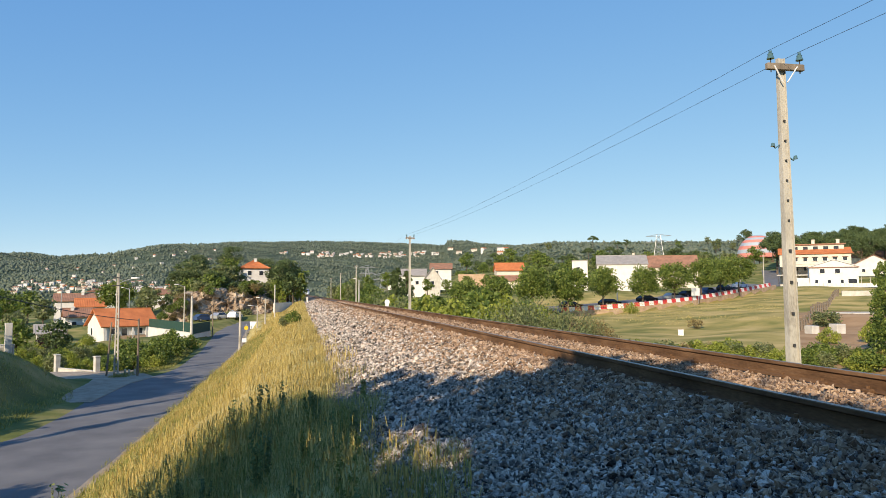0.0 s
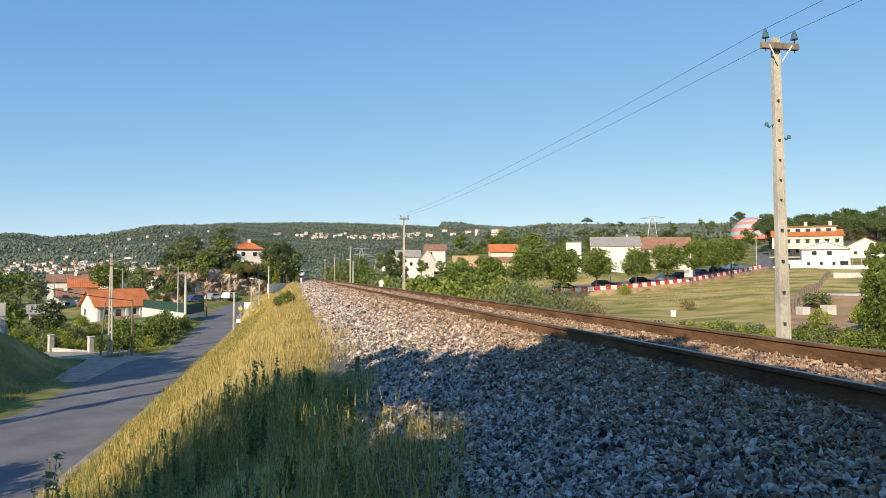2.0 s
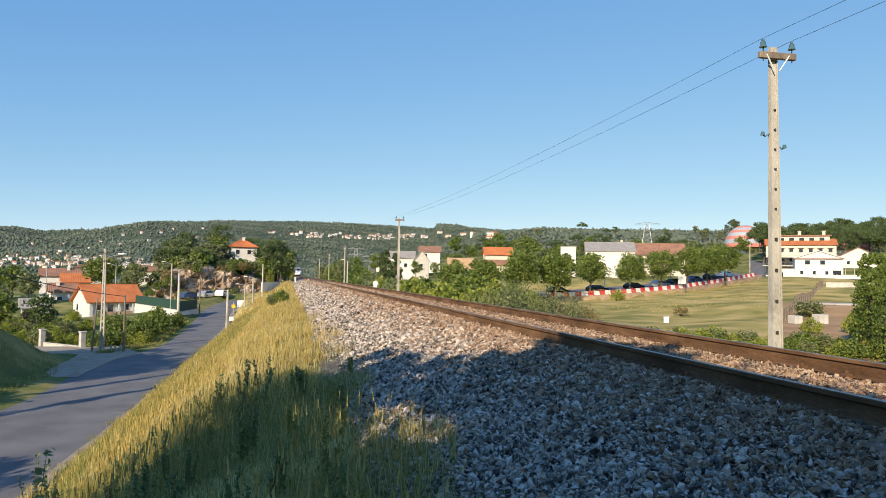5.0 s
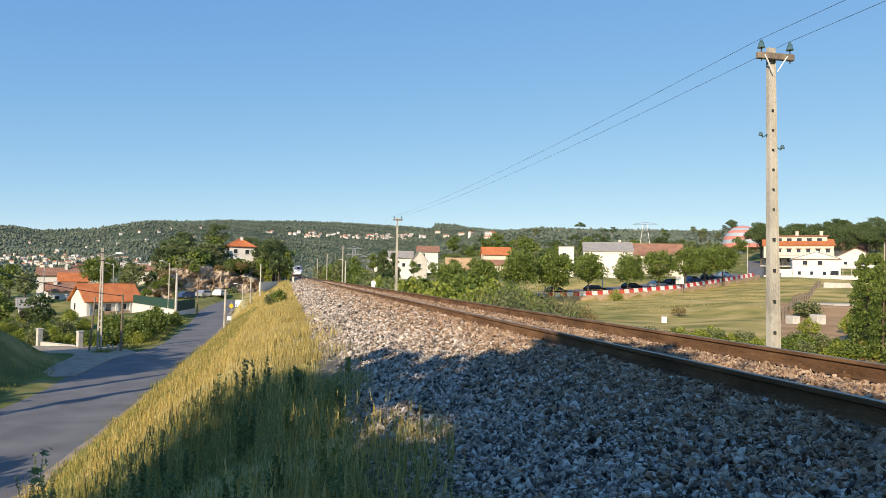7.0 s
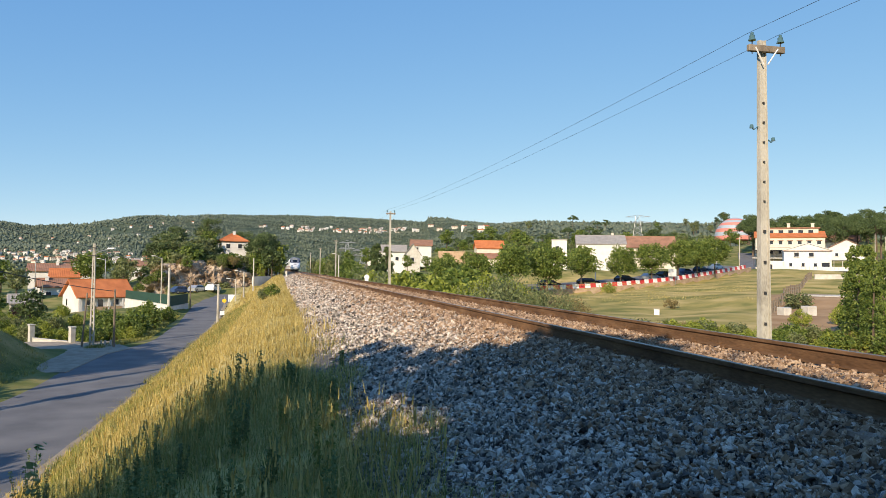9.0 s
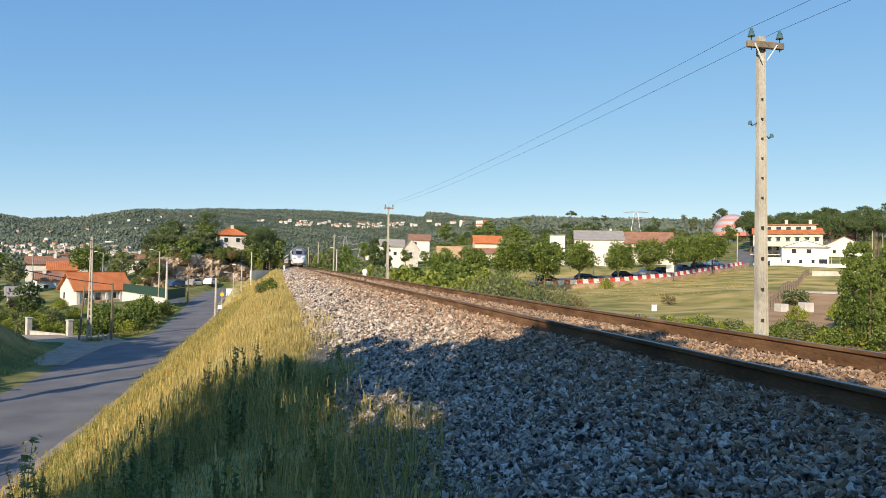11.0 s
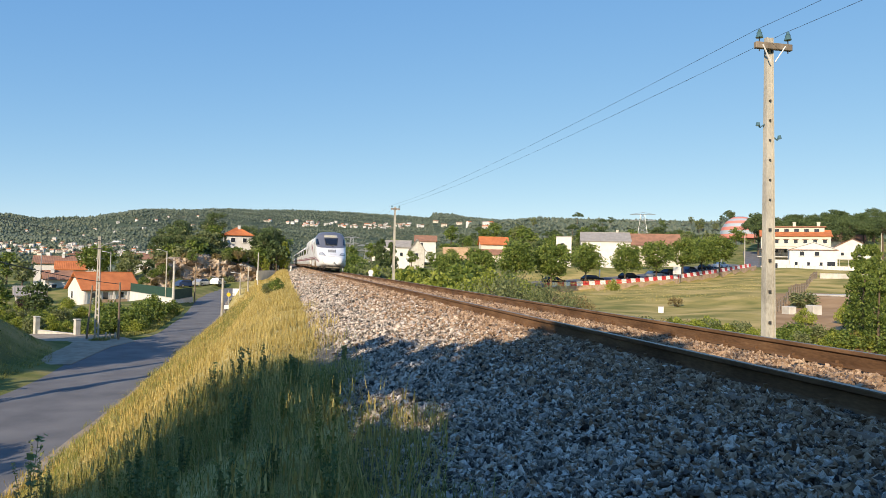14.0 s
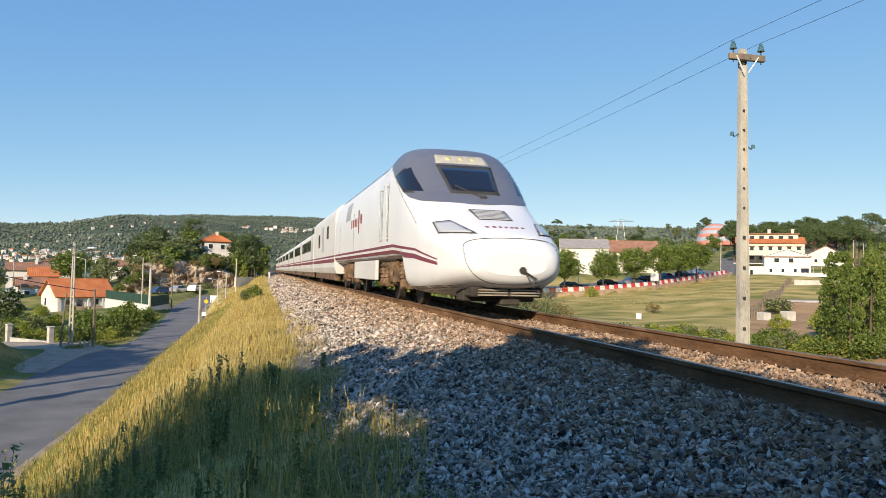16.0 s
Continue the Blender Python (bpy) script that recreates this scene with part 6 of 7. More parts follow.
for dx in (-0.37, 0.29):
    wire("telegraph_wire", "thin telegraph wire strung between the poles", [(9.5 + dx, -38, 5.75), (9.46 + dx, 12.05, 5.6), (9.7 + dx, 62, 6.1), (9.75 + dx, 123.5, 6.0)], 0.0045, 0.35)


def round_pole(name, label, x, y, zb, zt, r, material, category="pole", arm=None, lamp=True):
    p = thing(name, label, category, pose(x, y, zb))
    h = zt - zb
    part("shaft", tubes((Vector((0, 0, -0.3)), Vector((0, 0, h)), r, r * 0.7), n=10), material, p)
    if arm:
        ax, ay, az = arm
        part("arm", tubes((Vector((0, 0, h - 0.15)), Vector((ax, ay, h + az)), r * 0.35), n=6), M_STEEL, p)
        if lamp:
            d = Vector((ax, ay, 0)).normalized() * 0.55
            bm = bmesh.new()
            box(bm, -0.28, 0.28, -0.11, 0.11, -0.05, 0.06, 0.03, Matrix.Translation((ax + d.x * 0.4, ay + d.y * 0.4, h + az)) @ Matrix.Rotation(math.atan2(ay, ax), 4, "Z"))
            part("lamp_head", bm, M_WPLAST, p)
    return p


# concrete distribution pole with openings, by the gate
lp = thing("street_lamp", "square concrete pole with ladder openings and a long lamp arm", "street lamp", pose(-15.57, 65.5, -6.75))
bm = bmesh.new()
for s in (-1, 1):
    rb = [bm.verts.new((s * 0.15 + a * 0.06, b * 0.11, 0)) for a, b in ((-1, -1), (1, -1), (1, 1), (-1, 1))]
    rt = [bm.verts.new((s * 0.055 + a * 0.045, b * 0.09, 9.4)) for a, b in ((-1, -1), (1, -1), (1, 1), (-1, 1))]
    for i in range(4):
        bm.faces.new((rb[i], rb[(i + 1) % 4], rt[(i + 1) % 4], rt[i]))
    bm.faces.new(rb), bm.faces.new(rt)
part("shaft", bm, M_CONC, lp)
for k in range(17):
    z = 0.3 + 0.55 * k
    w = 0.15 - 0.095 * z / 9.4
    part("rung", boxes((-w, w, -0.07, 0.07, z, z + 0.16)), M_CONC, lp)
part("arm", tubes((Vector((0.05, 0, 8.5)), Vector((0.6, -0.5, 8.75)), 0.035), (Vector((0.6, -0.5, 8.75)), Vector((1.45, -1.4, 8.9)), 0.03)), M_STEEL, lp)
bm = bmesh.new()
box(bm, -0.45, 0.45, -0.14, 0.14, -0.06, 0.08, 0.04, Matrix.Translation((1.75, -1.7, 8.95)) @ Matrix.Rotation(radians(-45), 4, "Z"))
part("lamp_head", bm, M_WPLAST, lp)
part("bracket", boxes((-0.5, 0.3, -0.12, -0.06, 8.3, 8.38), (-0.35, 0.2, -0.12, -0.06, 9.0, 9.06)), M_DARK, lp)
round_pole("wooden_pole", "weathered wooden telephone pole beside the road", -13.75, 65.2, -6.6, -1.3, 0.11, M_WOOD)
prop = round_pole("prop_pole", "leaning wooden prop beside the concrete pole", -16.4, 65.6, -6.6, -1.6, 0.09, M_WOOD)
prop.rotation_euler = (0, radians(4), 0)
round_pole("street_lamp", "slim concrete street lamp with short arm beside the road", -16.34, 106.6, -5.6, 2.0, 0.11, M_CONC, "street lamp", (-0.9, -0.2, 0.25))
round_pole("white_post", "thick pale concrete pole beside the fence", -14.5, 101, -5.9, 0.6, 0.20, M_WALLCONC)
round_pole("wooden_pole", "dark wooden pole beside the road", -13.0, 112, -5.6, 0.4, 0.10, M_WOOD)
round_pole("concrete_post", "weathered concrete post with top bracket on the bank", -5.2, 65.05, -5.1, -0.75, 0.13, M_CONC, "post", (-0.9, 0.0, 0.15), False)
round_pole("street_lamp", "grey street lamp beside the railway bank", -5.07, 109.2, -3.8, 0.15, 0.13, M_CONC, "street lamp", (-0.9, 0.1, 0.1))
round_pole("street_lamp", "short grey street lamp beside the road", -6.1, 107, -4.4, -0.9, 0.11, M_CONC, "street lamp", (-0.9, 0.1, 0.05))
round_pole("pale_post", "slim pale green post beside the railway", -3.85, 114, -2.6, 2.25, 0.11, M_WALLCONC, "post")
round_pole("street_lamp", "street lamp in the valley", -33.5, 150, -6, 2.0, 0.12, M_STEEL, "street lamp", (-1.2, 0.2, 0.2))
round_pole("street_lamp", "street lamp in the valley", -48.5, 158, -6, 1.5, 0.12, M_STEEL, "street lamp", (1.0, 0.2, 0.2))
round_pole("wooden_pole", "slender wooden pole in the garden plot", -31, 104, -7.3, -1.6, 0.07, M_WOOD)
round_pole("street_lamp", "curved pale lamp post beyond the track", 10.9, 131, -1.6, 3.4, 0.13, M_WALLCONC, "street lamp", (-0.7, 0, 0.25))
round_pole("car_park_pole", "slim white lamp pole by the car park", 61, 127, -1.0, 6.0, 0.10, M_WPLAST)
for k, (x, y, h) in enumerate([(104, 150, 7), (112, 152, 8), (118, 170, 8), (140, 180, 9), (186, 185, 9), (191, 186, 8), (170, 160, 6)]):
    round_pole("utility_pole", "tall slim utility pole in the village", x, y, float(gz(np.array(x), np.array(y))), float(gz(np.array(x), np.array(y))) + h, 0.13, M_CONC)
# sign on the bank
sg = thing("road_sign", "small yellow warning sign on a post with a white box", "sign", pose(-5.25, 73.2, -4.6))
part("post", tubes((Vector((0, 0, -0.3)), Vector((0, 0, 2.4)), 0.04)), M_STEEL, sg)
part("plate", tubes((Vector((0, -0.06, 2.0)), Vector((0, -0.03, 2.0)), 0.2), n=24), M_YELLOW, sg)
part("box", boxes((-0.38, 0.05, -0.12, 0.0, 0.55, 0.95), bevel=0.02), M_WPLAST, sg)
sg = thing("signal_disc", "small white round marker on a short post beside the track", "marker", pose(7.4, 60, -0.7))
part("post", tubes((Vector((0, 0, -0.3)), Vector((0, 0, 0.8)), 0.05)), M_WPLAST, sg)
part("disc", tubes((Vector((0, -0.08, 0.78)), Vector((0, -0.03, 0.78)), 0.22), n=20), M_WPLAST, sg)
part("base", boxes((-0.16, 0.16, -0.1, 0.1, 0.15, 0.6), bevel=0.03), M_WPLAST, sg)
sg = thing("kilometre_marker", "small pale yellow marker post beside the ballast", "marker", pose(1.3, 123, -0.9))
part("post", boxes((-0.10, 0.10, -0.07, 0.07, -0.2, 1.0), bevel=0.02), M_WPLAST, sg)
part("plate", boxes((-0.16, 0.16, -0.10, -0.07, 0.65, 1.15), bevel=0.02), M_CREAM, sg)


def pylon(name, label, x, y, zb, h, w, rot):
    p = thing(name, label, "pylon", pose(x, y, zb, 0, 0, rot))
    bm = bmesh.new()

    def leg(f):
        return w / 2 * (1 - 0.72 * f)
    N = 7
    r = 0.09
    for k in range(N):
        f0, f1 = k / N, (k + 1) / N
        a, b = leg(f0), leg(f1)
        c0 = [Vector((sx * a, sy * a, f0 * h)) for sx, sy in ((-1, -1), (1, -1), (1, 1), (-1, 1))]
        c1 = [Vector((sx * b, sy * b, f1 * h)) for sx, sy in ((-1, -1), (1, -1), (1, 1), (-1, 1))]
        for i in range(4):
            tube(bm, c0[i], c1[i], r, n=4)
            tube(bm, c0[i], c1[(i + 1) % 4], r * 0.6, n=4)
            tube(bm, c1[i], c0[(i + 1) % 4], r * 0.6, n=4)
    part("lattice", bm, M_STEEL, p)
    for f in (0.8, 0.98):
        bm = tubes((Vector((-w * 0.95, 0, f * h)), Vector((w * 0.95, 0, f * h)), 0.12), (Vector((-w * 0.95, 0, f * h)), Vector((0, 0, f * h + 0.9)), 0.08), (Vector((w * 0.95, 0, f * h)), Vector((0, 0, f * h + 0.9)), 0.08), n=4)
        part("crossarm", bm, M_STEEL, p)


pylon("pylon", "grey steel lattice power pylon above the woods", 165.5, 299.6, 12, 15.8, 6.0, -30)
pylon("pylon", "small steel lattice power pylon beyond the track", 28.6, 301, -2, 14.5, 3.6, 0)
pylon("pylon", "small steel lattice power pylon beyond the track", 30.8, 260, -2, 10.0, 4.2, 0)
# cables in the valley
wire("cable", "black overhead cable to the house", [(-24.5, 44, 3.2), (-13.75, 65.2, -1.45)], 0.028, 0.6)
wire("cable", "thin overhead cable to the lamp pole", [(-24.0, 42, 5.4), (-15.57, 65.5, 2.3)], 0.018, 0.3)
wire("cable", "overhead cable along the road", [(-15.57, 65.5, 2.3), (-16.34, 106.6, 1.5)], 0.018, 0.5)
wire("cable", "thin overhead cable across the valley", [(-24.5, 44, 3.4), (-58, 177, 0.0)], 0.02, 1.5)
for dz in (0, 1.6):
    wire("power_line", "thin power line from the pylon", [(165.5, 299.6, 24 + dz), (330, 420, 38 + dz)], 0.05, 3)

# ---------------- walls, gate, fence ----------------
def gate_post(x, y, zb, h):
    g = thing("gate_post", "pale concrete gate post", "gate post", pose(x, y, zb, 0, 0, 40), "gate posts")
    part("shaft", boxes((-0.22, 0.22, -0.22, 0.22, -0.3, h), bevel=0.02), M_WALLCONC, g)
    part("cap", boxes((-0.27, 0.27, -0.27, 0.27, h, h + 0.1), bevel=0.02), M_WALLCONC, g)


gate_post(-22.7, 73.3, -6.75, 1.75)
gate_post(-18.1, 69.2, -6.75, 1.85)


def wall_run(name, label, a, b, z, h, t, material, category="wall"):
    """A low wall with coping from a to b."""
    a, b = Vector((*a, 0)), Vector((*b, 0))
    L = (b - a).length
    w = tagged(thing(name, label, category), label, category)
    w.matrix_world = Matrix.Translation((a.x, a.y, z)) @ Matrix.Rotation(math.atan2(b.y - a.y, b.x - a.x), 4, "Z")
    part("body", boxes((0, L, -t / 2, t / 2, -0.6, h)), material, w)
    part("coping", boxes((-0.03, L + 0.03, -t / 2 - 0.04, t / 2 + 0.04, h, h + 0.07), bevel=0.015), M_WALLCONC, w)
    return w


wall_run("garden_wall", "low stained concrete garden wall beside the gate", (-22.4, 73.0), (-18.4, 69.4), -6.75, 0.55, 0.22, M_WALLCONC)
wall_run("garden_wall", "low stained concrete garden wall beside the gate", (-17.8, 69.0), (-15.0, 67.2), -6.75, 0.3, 0.22, M_WALLCONC)
wall_run("garden_wall", "pale concrete wall behind garden shrubs", (-28, 88), (-26, 87.3), -7.0, 0.8, 0.25, M_WALLCONC)
bw = wall_run("bank_wall", "grey concrete parapet wall on the earth bank", (-29.0, 57.6), (-22.1, 61.2), -4.1, 0.95, 0.25, M_WALLCONC)
for k in range(4):
    part("panel", boxes((0.4 + 1.9 * k, 2.0 + 1.9 * k, -0.16, -0.11, 0.25, 0.8)), M_CONC, bw)
for k in range(4):
    part("railing_post", tubes((Vector((0.5 + 2.2 * k, 0, 0.9)), Vector((0.5 + 2.2 * k, 0, 2.5)), 0.04)), M_GREENNET, bw)
part("pillar", boxes((7.1, 7.6, -0.25, 0.25, -0.5, 2.7), bevel=0.02), M_WALLCONC, bw)
for k, (x, y) in enumerate([(-15.0, 66.3), (-14.6, 66.0), (-14.2, 66.2)]):
    part("shaft", boxes((-0.07, 0.07, -0.07, 0.07, -0.3, 0.75), bevel=0.01), M_WALLCONC, thing("marker_post", "short concrete marker post by the roadside", "post", pose(x, y, -6.5)))
# netted yard wall
yw = wall_run("yard_wall", "white yard wall topped with dark green netting", (-24.5, 124), (-14.9, 103.5), -5.9, 1.3, 0.25, M_WHITE)
part("netting", boxes((0, 22.6, -0.03, 0.03, 1.37, 2.7)), M_GREENNET, yw)
yw = wall_run("yard_wall", "white yard wall topped with dark green netting", (-14.9, 103.5), (-13.6, 114), -5.9, 1.0, 0.25, M_WHITE)
part("netting", boxes((0, 10.5, -0.03, 0.03, 1.07, 2.5)), M_GREENNET, yw)
wall_run("white_wall", "low white wall beside the level crossing", (-4.6, 133), (-1.6, 143), -2.0, 1.1, 0.3, M_WHITE)
wall_run("white_wall", "low white wall with red stripe by the road", (-7.8, 118), (-6.2, 117.5), -4.2, 0.5, 0.3, M_WPLAST)


def build_cutting():
    """The bare rock cutting under the knoll."""
    rg = np.random.default_rng(17)
    n, m = 90, 34
    u, v = np.meshgrid(np.linspace(0, 1, n), np.linspace(0, 1, m), indexing="ij")
    px = np.interp(u, [0, 0.15, 0.5, 0.85, 1], [-29, -23, -15, -7.5, -3.0])
    py = np.interp(u, [0, 0.15, 0.5, 0.85, 1], [150, 148.5, 153, 156, 160])
    top = np.interp(u, [0, 0.12, 0.3, 0.45, 0.6, 0.85, 1], [-3.4, 1.0, 1.7, 1.8, 1.3, 0.2, -2.5])
    base = np.full_like(top, -5.6)
    z = base + (top - base) * v
    nz = np.array([[noise.fractal(Vector((a * 0.45, b * 0.6, 3.1)), 0.8, 2.1, 8) for a, b in zip(ra, rb)] for ra, rb in zip(px, z)])
    led = np.array([[noise.cell(Vector((a * 0.6, 1.7, b * 0.75))) for a, b in zip(ra, rb)] for ra, rb in zip(px, z)])
    py = py + v * 3.6 - nz * 1.5 - led * 0.9
    z = z + nz * 0.5 * v
    V = np.stack([px, py, z], -1)
    back = V[:, -1] + np.array([1.0, 14, 1.5])
    V = np.concatenate([V, back[:, None]], 1)
    m += 1
    i, j = np.meshgrid(np.arange(n - 1), np.arange(m - 1), indexing="ij")
    Fq = np.stack([i * m + j, (i + 1) * m + j, (i + 1) * m + j + 1, i * m + j + 1], -1).reshape(-1, 4)
    tagged(new("rock_face", mesh_np("rock_face", V.reshape(-1, 3), Fq, M_ROCK)), "bare pale granite rock cutting under the wooded knoll", "rock face", kind="structure")


build_cutting()

# car park edge: stone wall, red and white barriers
s = np.arange(0, 62, 0.5)
cx = np.interp(s, np.linspace(0, 62, 200), np.interp(np.linspace(45.5, 110, 200), CP_X, CP_X))
cy = np.interp(cx, CP_X, CP_Y)
cz = np.interp(cx, CP_X, CP_Z)
n = len(cx)
V = []
for off, dz in ((-0.35, -1.5), (-0.30, 0.0), (0.25, 0.0), (0.3, -1.5)):
    V.append(np.stack([cx - off * 0.3, cy + off, cz + dz + (np.random.default_rng(2).normal(0, 0.05, n) if dz == 0 else 0)], -1))
V = np.stack(V, 1)
i, j = np.meshgrid(np.arange(n - 1), np.arange(3), indexing="ij")
Fq = np.stack([i * 4 + j, (i + 1) * 4 + j, (i + 1) * 4 + j + 1, i * 4 + j + 1], -1).reshape(-1, 4)
tagged(new("retaining_wall", mesh_np("retaining_wall", V.reshape(-1, 3), Fq, M_BROWNWALL)), "low rubble stone retaining wall along the field", "wall", kind="structure")
V, Fq = [], []
for k in range(n):
    for off in (0.3, 4.5, 9.0):
        V.append((cx[k] - off * 0.45, cy[k] + off, cz[k] + 0.02 + 0.06 * off))
for k in range(n - 1):
    for c in range(2):
        Fq.append((k * 3 + c, (k + 1) * 3 + c, (k + 1) * 3 + c + 1, k * 3 + c + 1))
tagged(new("car_park", mesh_np("car_park", V, Fq, M_ASPHALT)), "grey asphalt car park behind the barriers", "road", kind="structure")


ty = np.linspace(0, 1, 40)
vx, vy = np.interp(ty, [0, 0.25, 0.6, 1], [104, 126, 160, 205]), np.interp(ty, [0, 0.25, 0.6, 1], [150, 170, 209, 272])
V, Fq = [], []
for k in range(40):
    for off in (-4.5, -1.5, 1.5, 4.5):
        q = (vx[k] + off * 0.8, vy[k] - off * 0.6)
        V.append((*q, max(float(gz(np.array(q[0]), np.array(q[1]))), float(gz(np.array(vx[k]), np.array(vy[k])))) + 0.12))
for k in range(39):
    for c in range(3):
        Fq.append((k * 4 + c, k * 4 + c + 1, (k + 1) * 4 + c + 1, (k + 1) * 4 + c))
tagged(new("village_road", mesh_np("village_road", V, Fq, M_ASPHALT)), "grey asphalt road climbing into the village", "road", kind="structure")


def barrier_mesh(name, material):
    bm = bmesh.new()
    pts = [(-0.26, 0), (0.26, 0), (0.20, 0.16), (0.11, 0.34), (0.09, 0.78), (-0.09, 0.78), (-0.11, 0.34), (-0.20, 0.16)]
    a = [bm.verts.new((-0.6, p[0], p[1])) for p in pts]
    b = [bm.verts.new((0.6, p[0], p[1])) for p in pts]
    for k in range(8):
        bm.faces.new((a[k], a[(k + 1) % 8], b[(k + 1) % 8], b[k]))
    bm.faces.new(a), bm.faces.new(b)
    bmesh.ops.recalc_face_normals(bm, faces=bm.faces[:])
    me = bpy.data.meshes.new(name)
    bm.to_mesh(me), bm.free()
    me.materials.append(material)
    return me


BAR = (barrier_mesh("barrier", M_RED), barrier_mesh("barrier", M_WPLAST))
d, x, k = 0.0, 46.2, 0
while x < 107:
    y, z = np.interp(x, CP_X, CP_Y), np.interp(x, CP_X, CP_Z)
    y2 = np.interp(x + 0.5, CP_X, CP_Y)
    a = math.atan2(y2 - y, 0.5)
    o = new("barrier", BAR[k % 2])
    o.matrix_world = pose(x, y, z - 0.02, 0, 0, math.degrees(a))
    tagged(o, ("red", "white")[k % 2] + " plastic traffic barrier along the car park", "barrier", "car park barriers")
    x += 1.27 * math.cos(a)
    k += 1


def car(x, y, z, rot, paint, label):
    c = thing("car", label, "car", pose(x, y, z, 0, 0, rot))
    bm = bmesh.new()
    prof = [(-2.05, 0.28), (2.05, 0.28), (2.1, 0.62), (1.95, 0.82), (1.15, 0.92), (0.45, 1.38), (-1.2, 1.42), (-1.85, 0.98), (-2.08, 0.86)]
    a = [bm.verts.new((p[0], -0.84 + (0.14 if p[1] > 1.2 else 0), p[1])) for p in prof]
    b = [bm.verts.new((p[0], 0.84 - (0.14 if p[1] > 1.2 else 0), p[1])) for p in prof]
    for k in range(len(prof)):
        bm.faces.new((a[k], a[(k + 1) % len(prof)], b[(k + 1) % len(prof)], b[k]))
    bm.faces.new(a), bm.faces.new(b)
    body = part("body", bm, paint, c)
    for s in (-1, 1):
        bm = bmesh.new()
        q = [(1.0, 0.95), (0.42, 1.32), (-1.15, 1.35), (-1.6, 1.0)]
        vs = [bm.verts.new((p[0], s * (0.86 - (0.115 if p[1] > 1.2 else 0.0)), p[1])) for p in q]
        vt = [bm.verts.new((p[0], s * (0.80 - (0.115 if p[1] > 1.2 else 0.0)), p[1])) for p in q]
        bm.faces.new(vs), bm.faces.new(vt)
        for k in range(4):
            bm.faces.new((vs[k], vs[(k + 1) % 4], vt[(k + 1) % 4], vt[k]))
        part("side_window", bm, M_GLASS, c)
        for wx in (-1.3, 1.3):
            w = part("wheel", tubes((Vector((wx, s * 0.70, 0.31)), Vector((wx, s * 0.88, 0.31)), 0.31), n=18), M_DARK, c)
            part("rim", tubes((Vector((wx, s * 0.87, 0.31)), Vector((wx, s * 0.90, 0.31)), 0.19), n=14), M_STEEL, w)
        part("headlight", boxes((2.0, 2.1, s * 0.65 - 0.15, s * 0.65 + 0.15, 0.62, 0.74)), M_LENS, c)
    part("windscreen", boxes((0.40, 1.16, -0.6, 0.6, 1.0, 1.02)), M_GLASS, c)


P_DARK = mat("black car paint", [(0.012, 0.012, 0.014), (0.02, 0.02, 0.022)], 0.25, 3, 20, 0)
P_SILVER = mat("silver car paint", [(0.42, 0.43, 0.44), (0.5, 0.51, 0.52)], 0.3, 3, 20, 0, metal=0.5)
P_WHITE = mat("white car paint", [(0.72, 0.72, 0.72), (0.8, 0.8, 0.8)], 0.3, 3, 20, 0)
P_BLUE = mat("blue car paint", [(0.03, 0.06, 0.14), (0.05, 0.09, 0.2)], 0.3, 3, 20, 0)
for x, off, rot, p, lb in [(50, 3, 5, P_DARK, "black"), (58.5, 3.2, 10, P_DARK, "black"), (68, 3.4, 15, P_DARK, "dark"), (75, 3.2, 20, P_SILVER, "silver"), (80, 3.4, 25, P_DARK, "black"), (87, 3.2, 28, P_BLUE, "dark blue"), (93.5, 3.4, 30, P_DARK, "black"), (100, 3.4, 30, P_WHITE, "white")]:
    car(x - off * 0.45, float(np.interp(x, CP_X, CP_Y)) + off, float(np.interp(x, CP_X, CP_Z)) + 0.2, rot, p, lb + " parked car behind the barriers")
for x, y, z, rot, p, lb in [(-15.5, 145.5, -4.6, 60, P_SILVER, "silver parked car under the rock face"), (-12.8, 147.5, -4.2, 75, P_WHITE, "white parked car under the rock face"), (-18.5, 145.2, -4.0, 40, P_BLUE, "blue parked car under the rock face")]:
    car(x, y, float(gz(np.array(x), np.array(y))) + 0.02, rot, p, lb)
bd = thing("sign_board", "white notice board on two posts by the car park", "sign", pose(76.5, 124.6, -0.9, 0, 0, 10))
part("board", boxes((-1.0, 1.0, -0.05, 0.05, 1.1, 2.6), bevel=0.02), M_WPLAST, bd)
for sx in (-0.8, 0.8):
    part("post", boxes((sx - 0.05, sx + 0.05, 0.05, 0.13, -0.5, 2.6)), M_STEEL, bd)
cb = thing("cabinet", "small white service cabinet standing in the field", "cabinet", pose(38.0, 64.8, -3.75, 0, 0, -25))
cb.scale = (0.68, 0.68, 0.8)
part("body", boxes((-0.38, 0.38, -0.22, 0.22, 0.0, 1.0), bevel=0.02), M_WPLAST, cb)
part("roof", boxes((-0.44, 0.44, -0.28, 0.28, 1.0, 1.08), bevel=0.02), M_WALLCONC, cb)
part("door", boxes((-0.32, 0.32, -0.24, -0.21, 0.1, 0.92), bevel=0.01), M_WPLAST, cb)
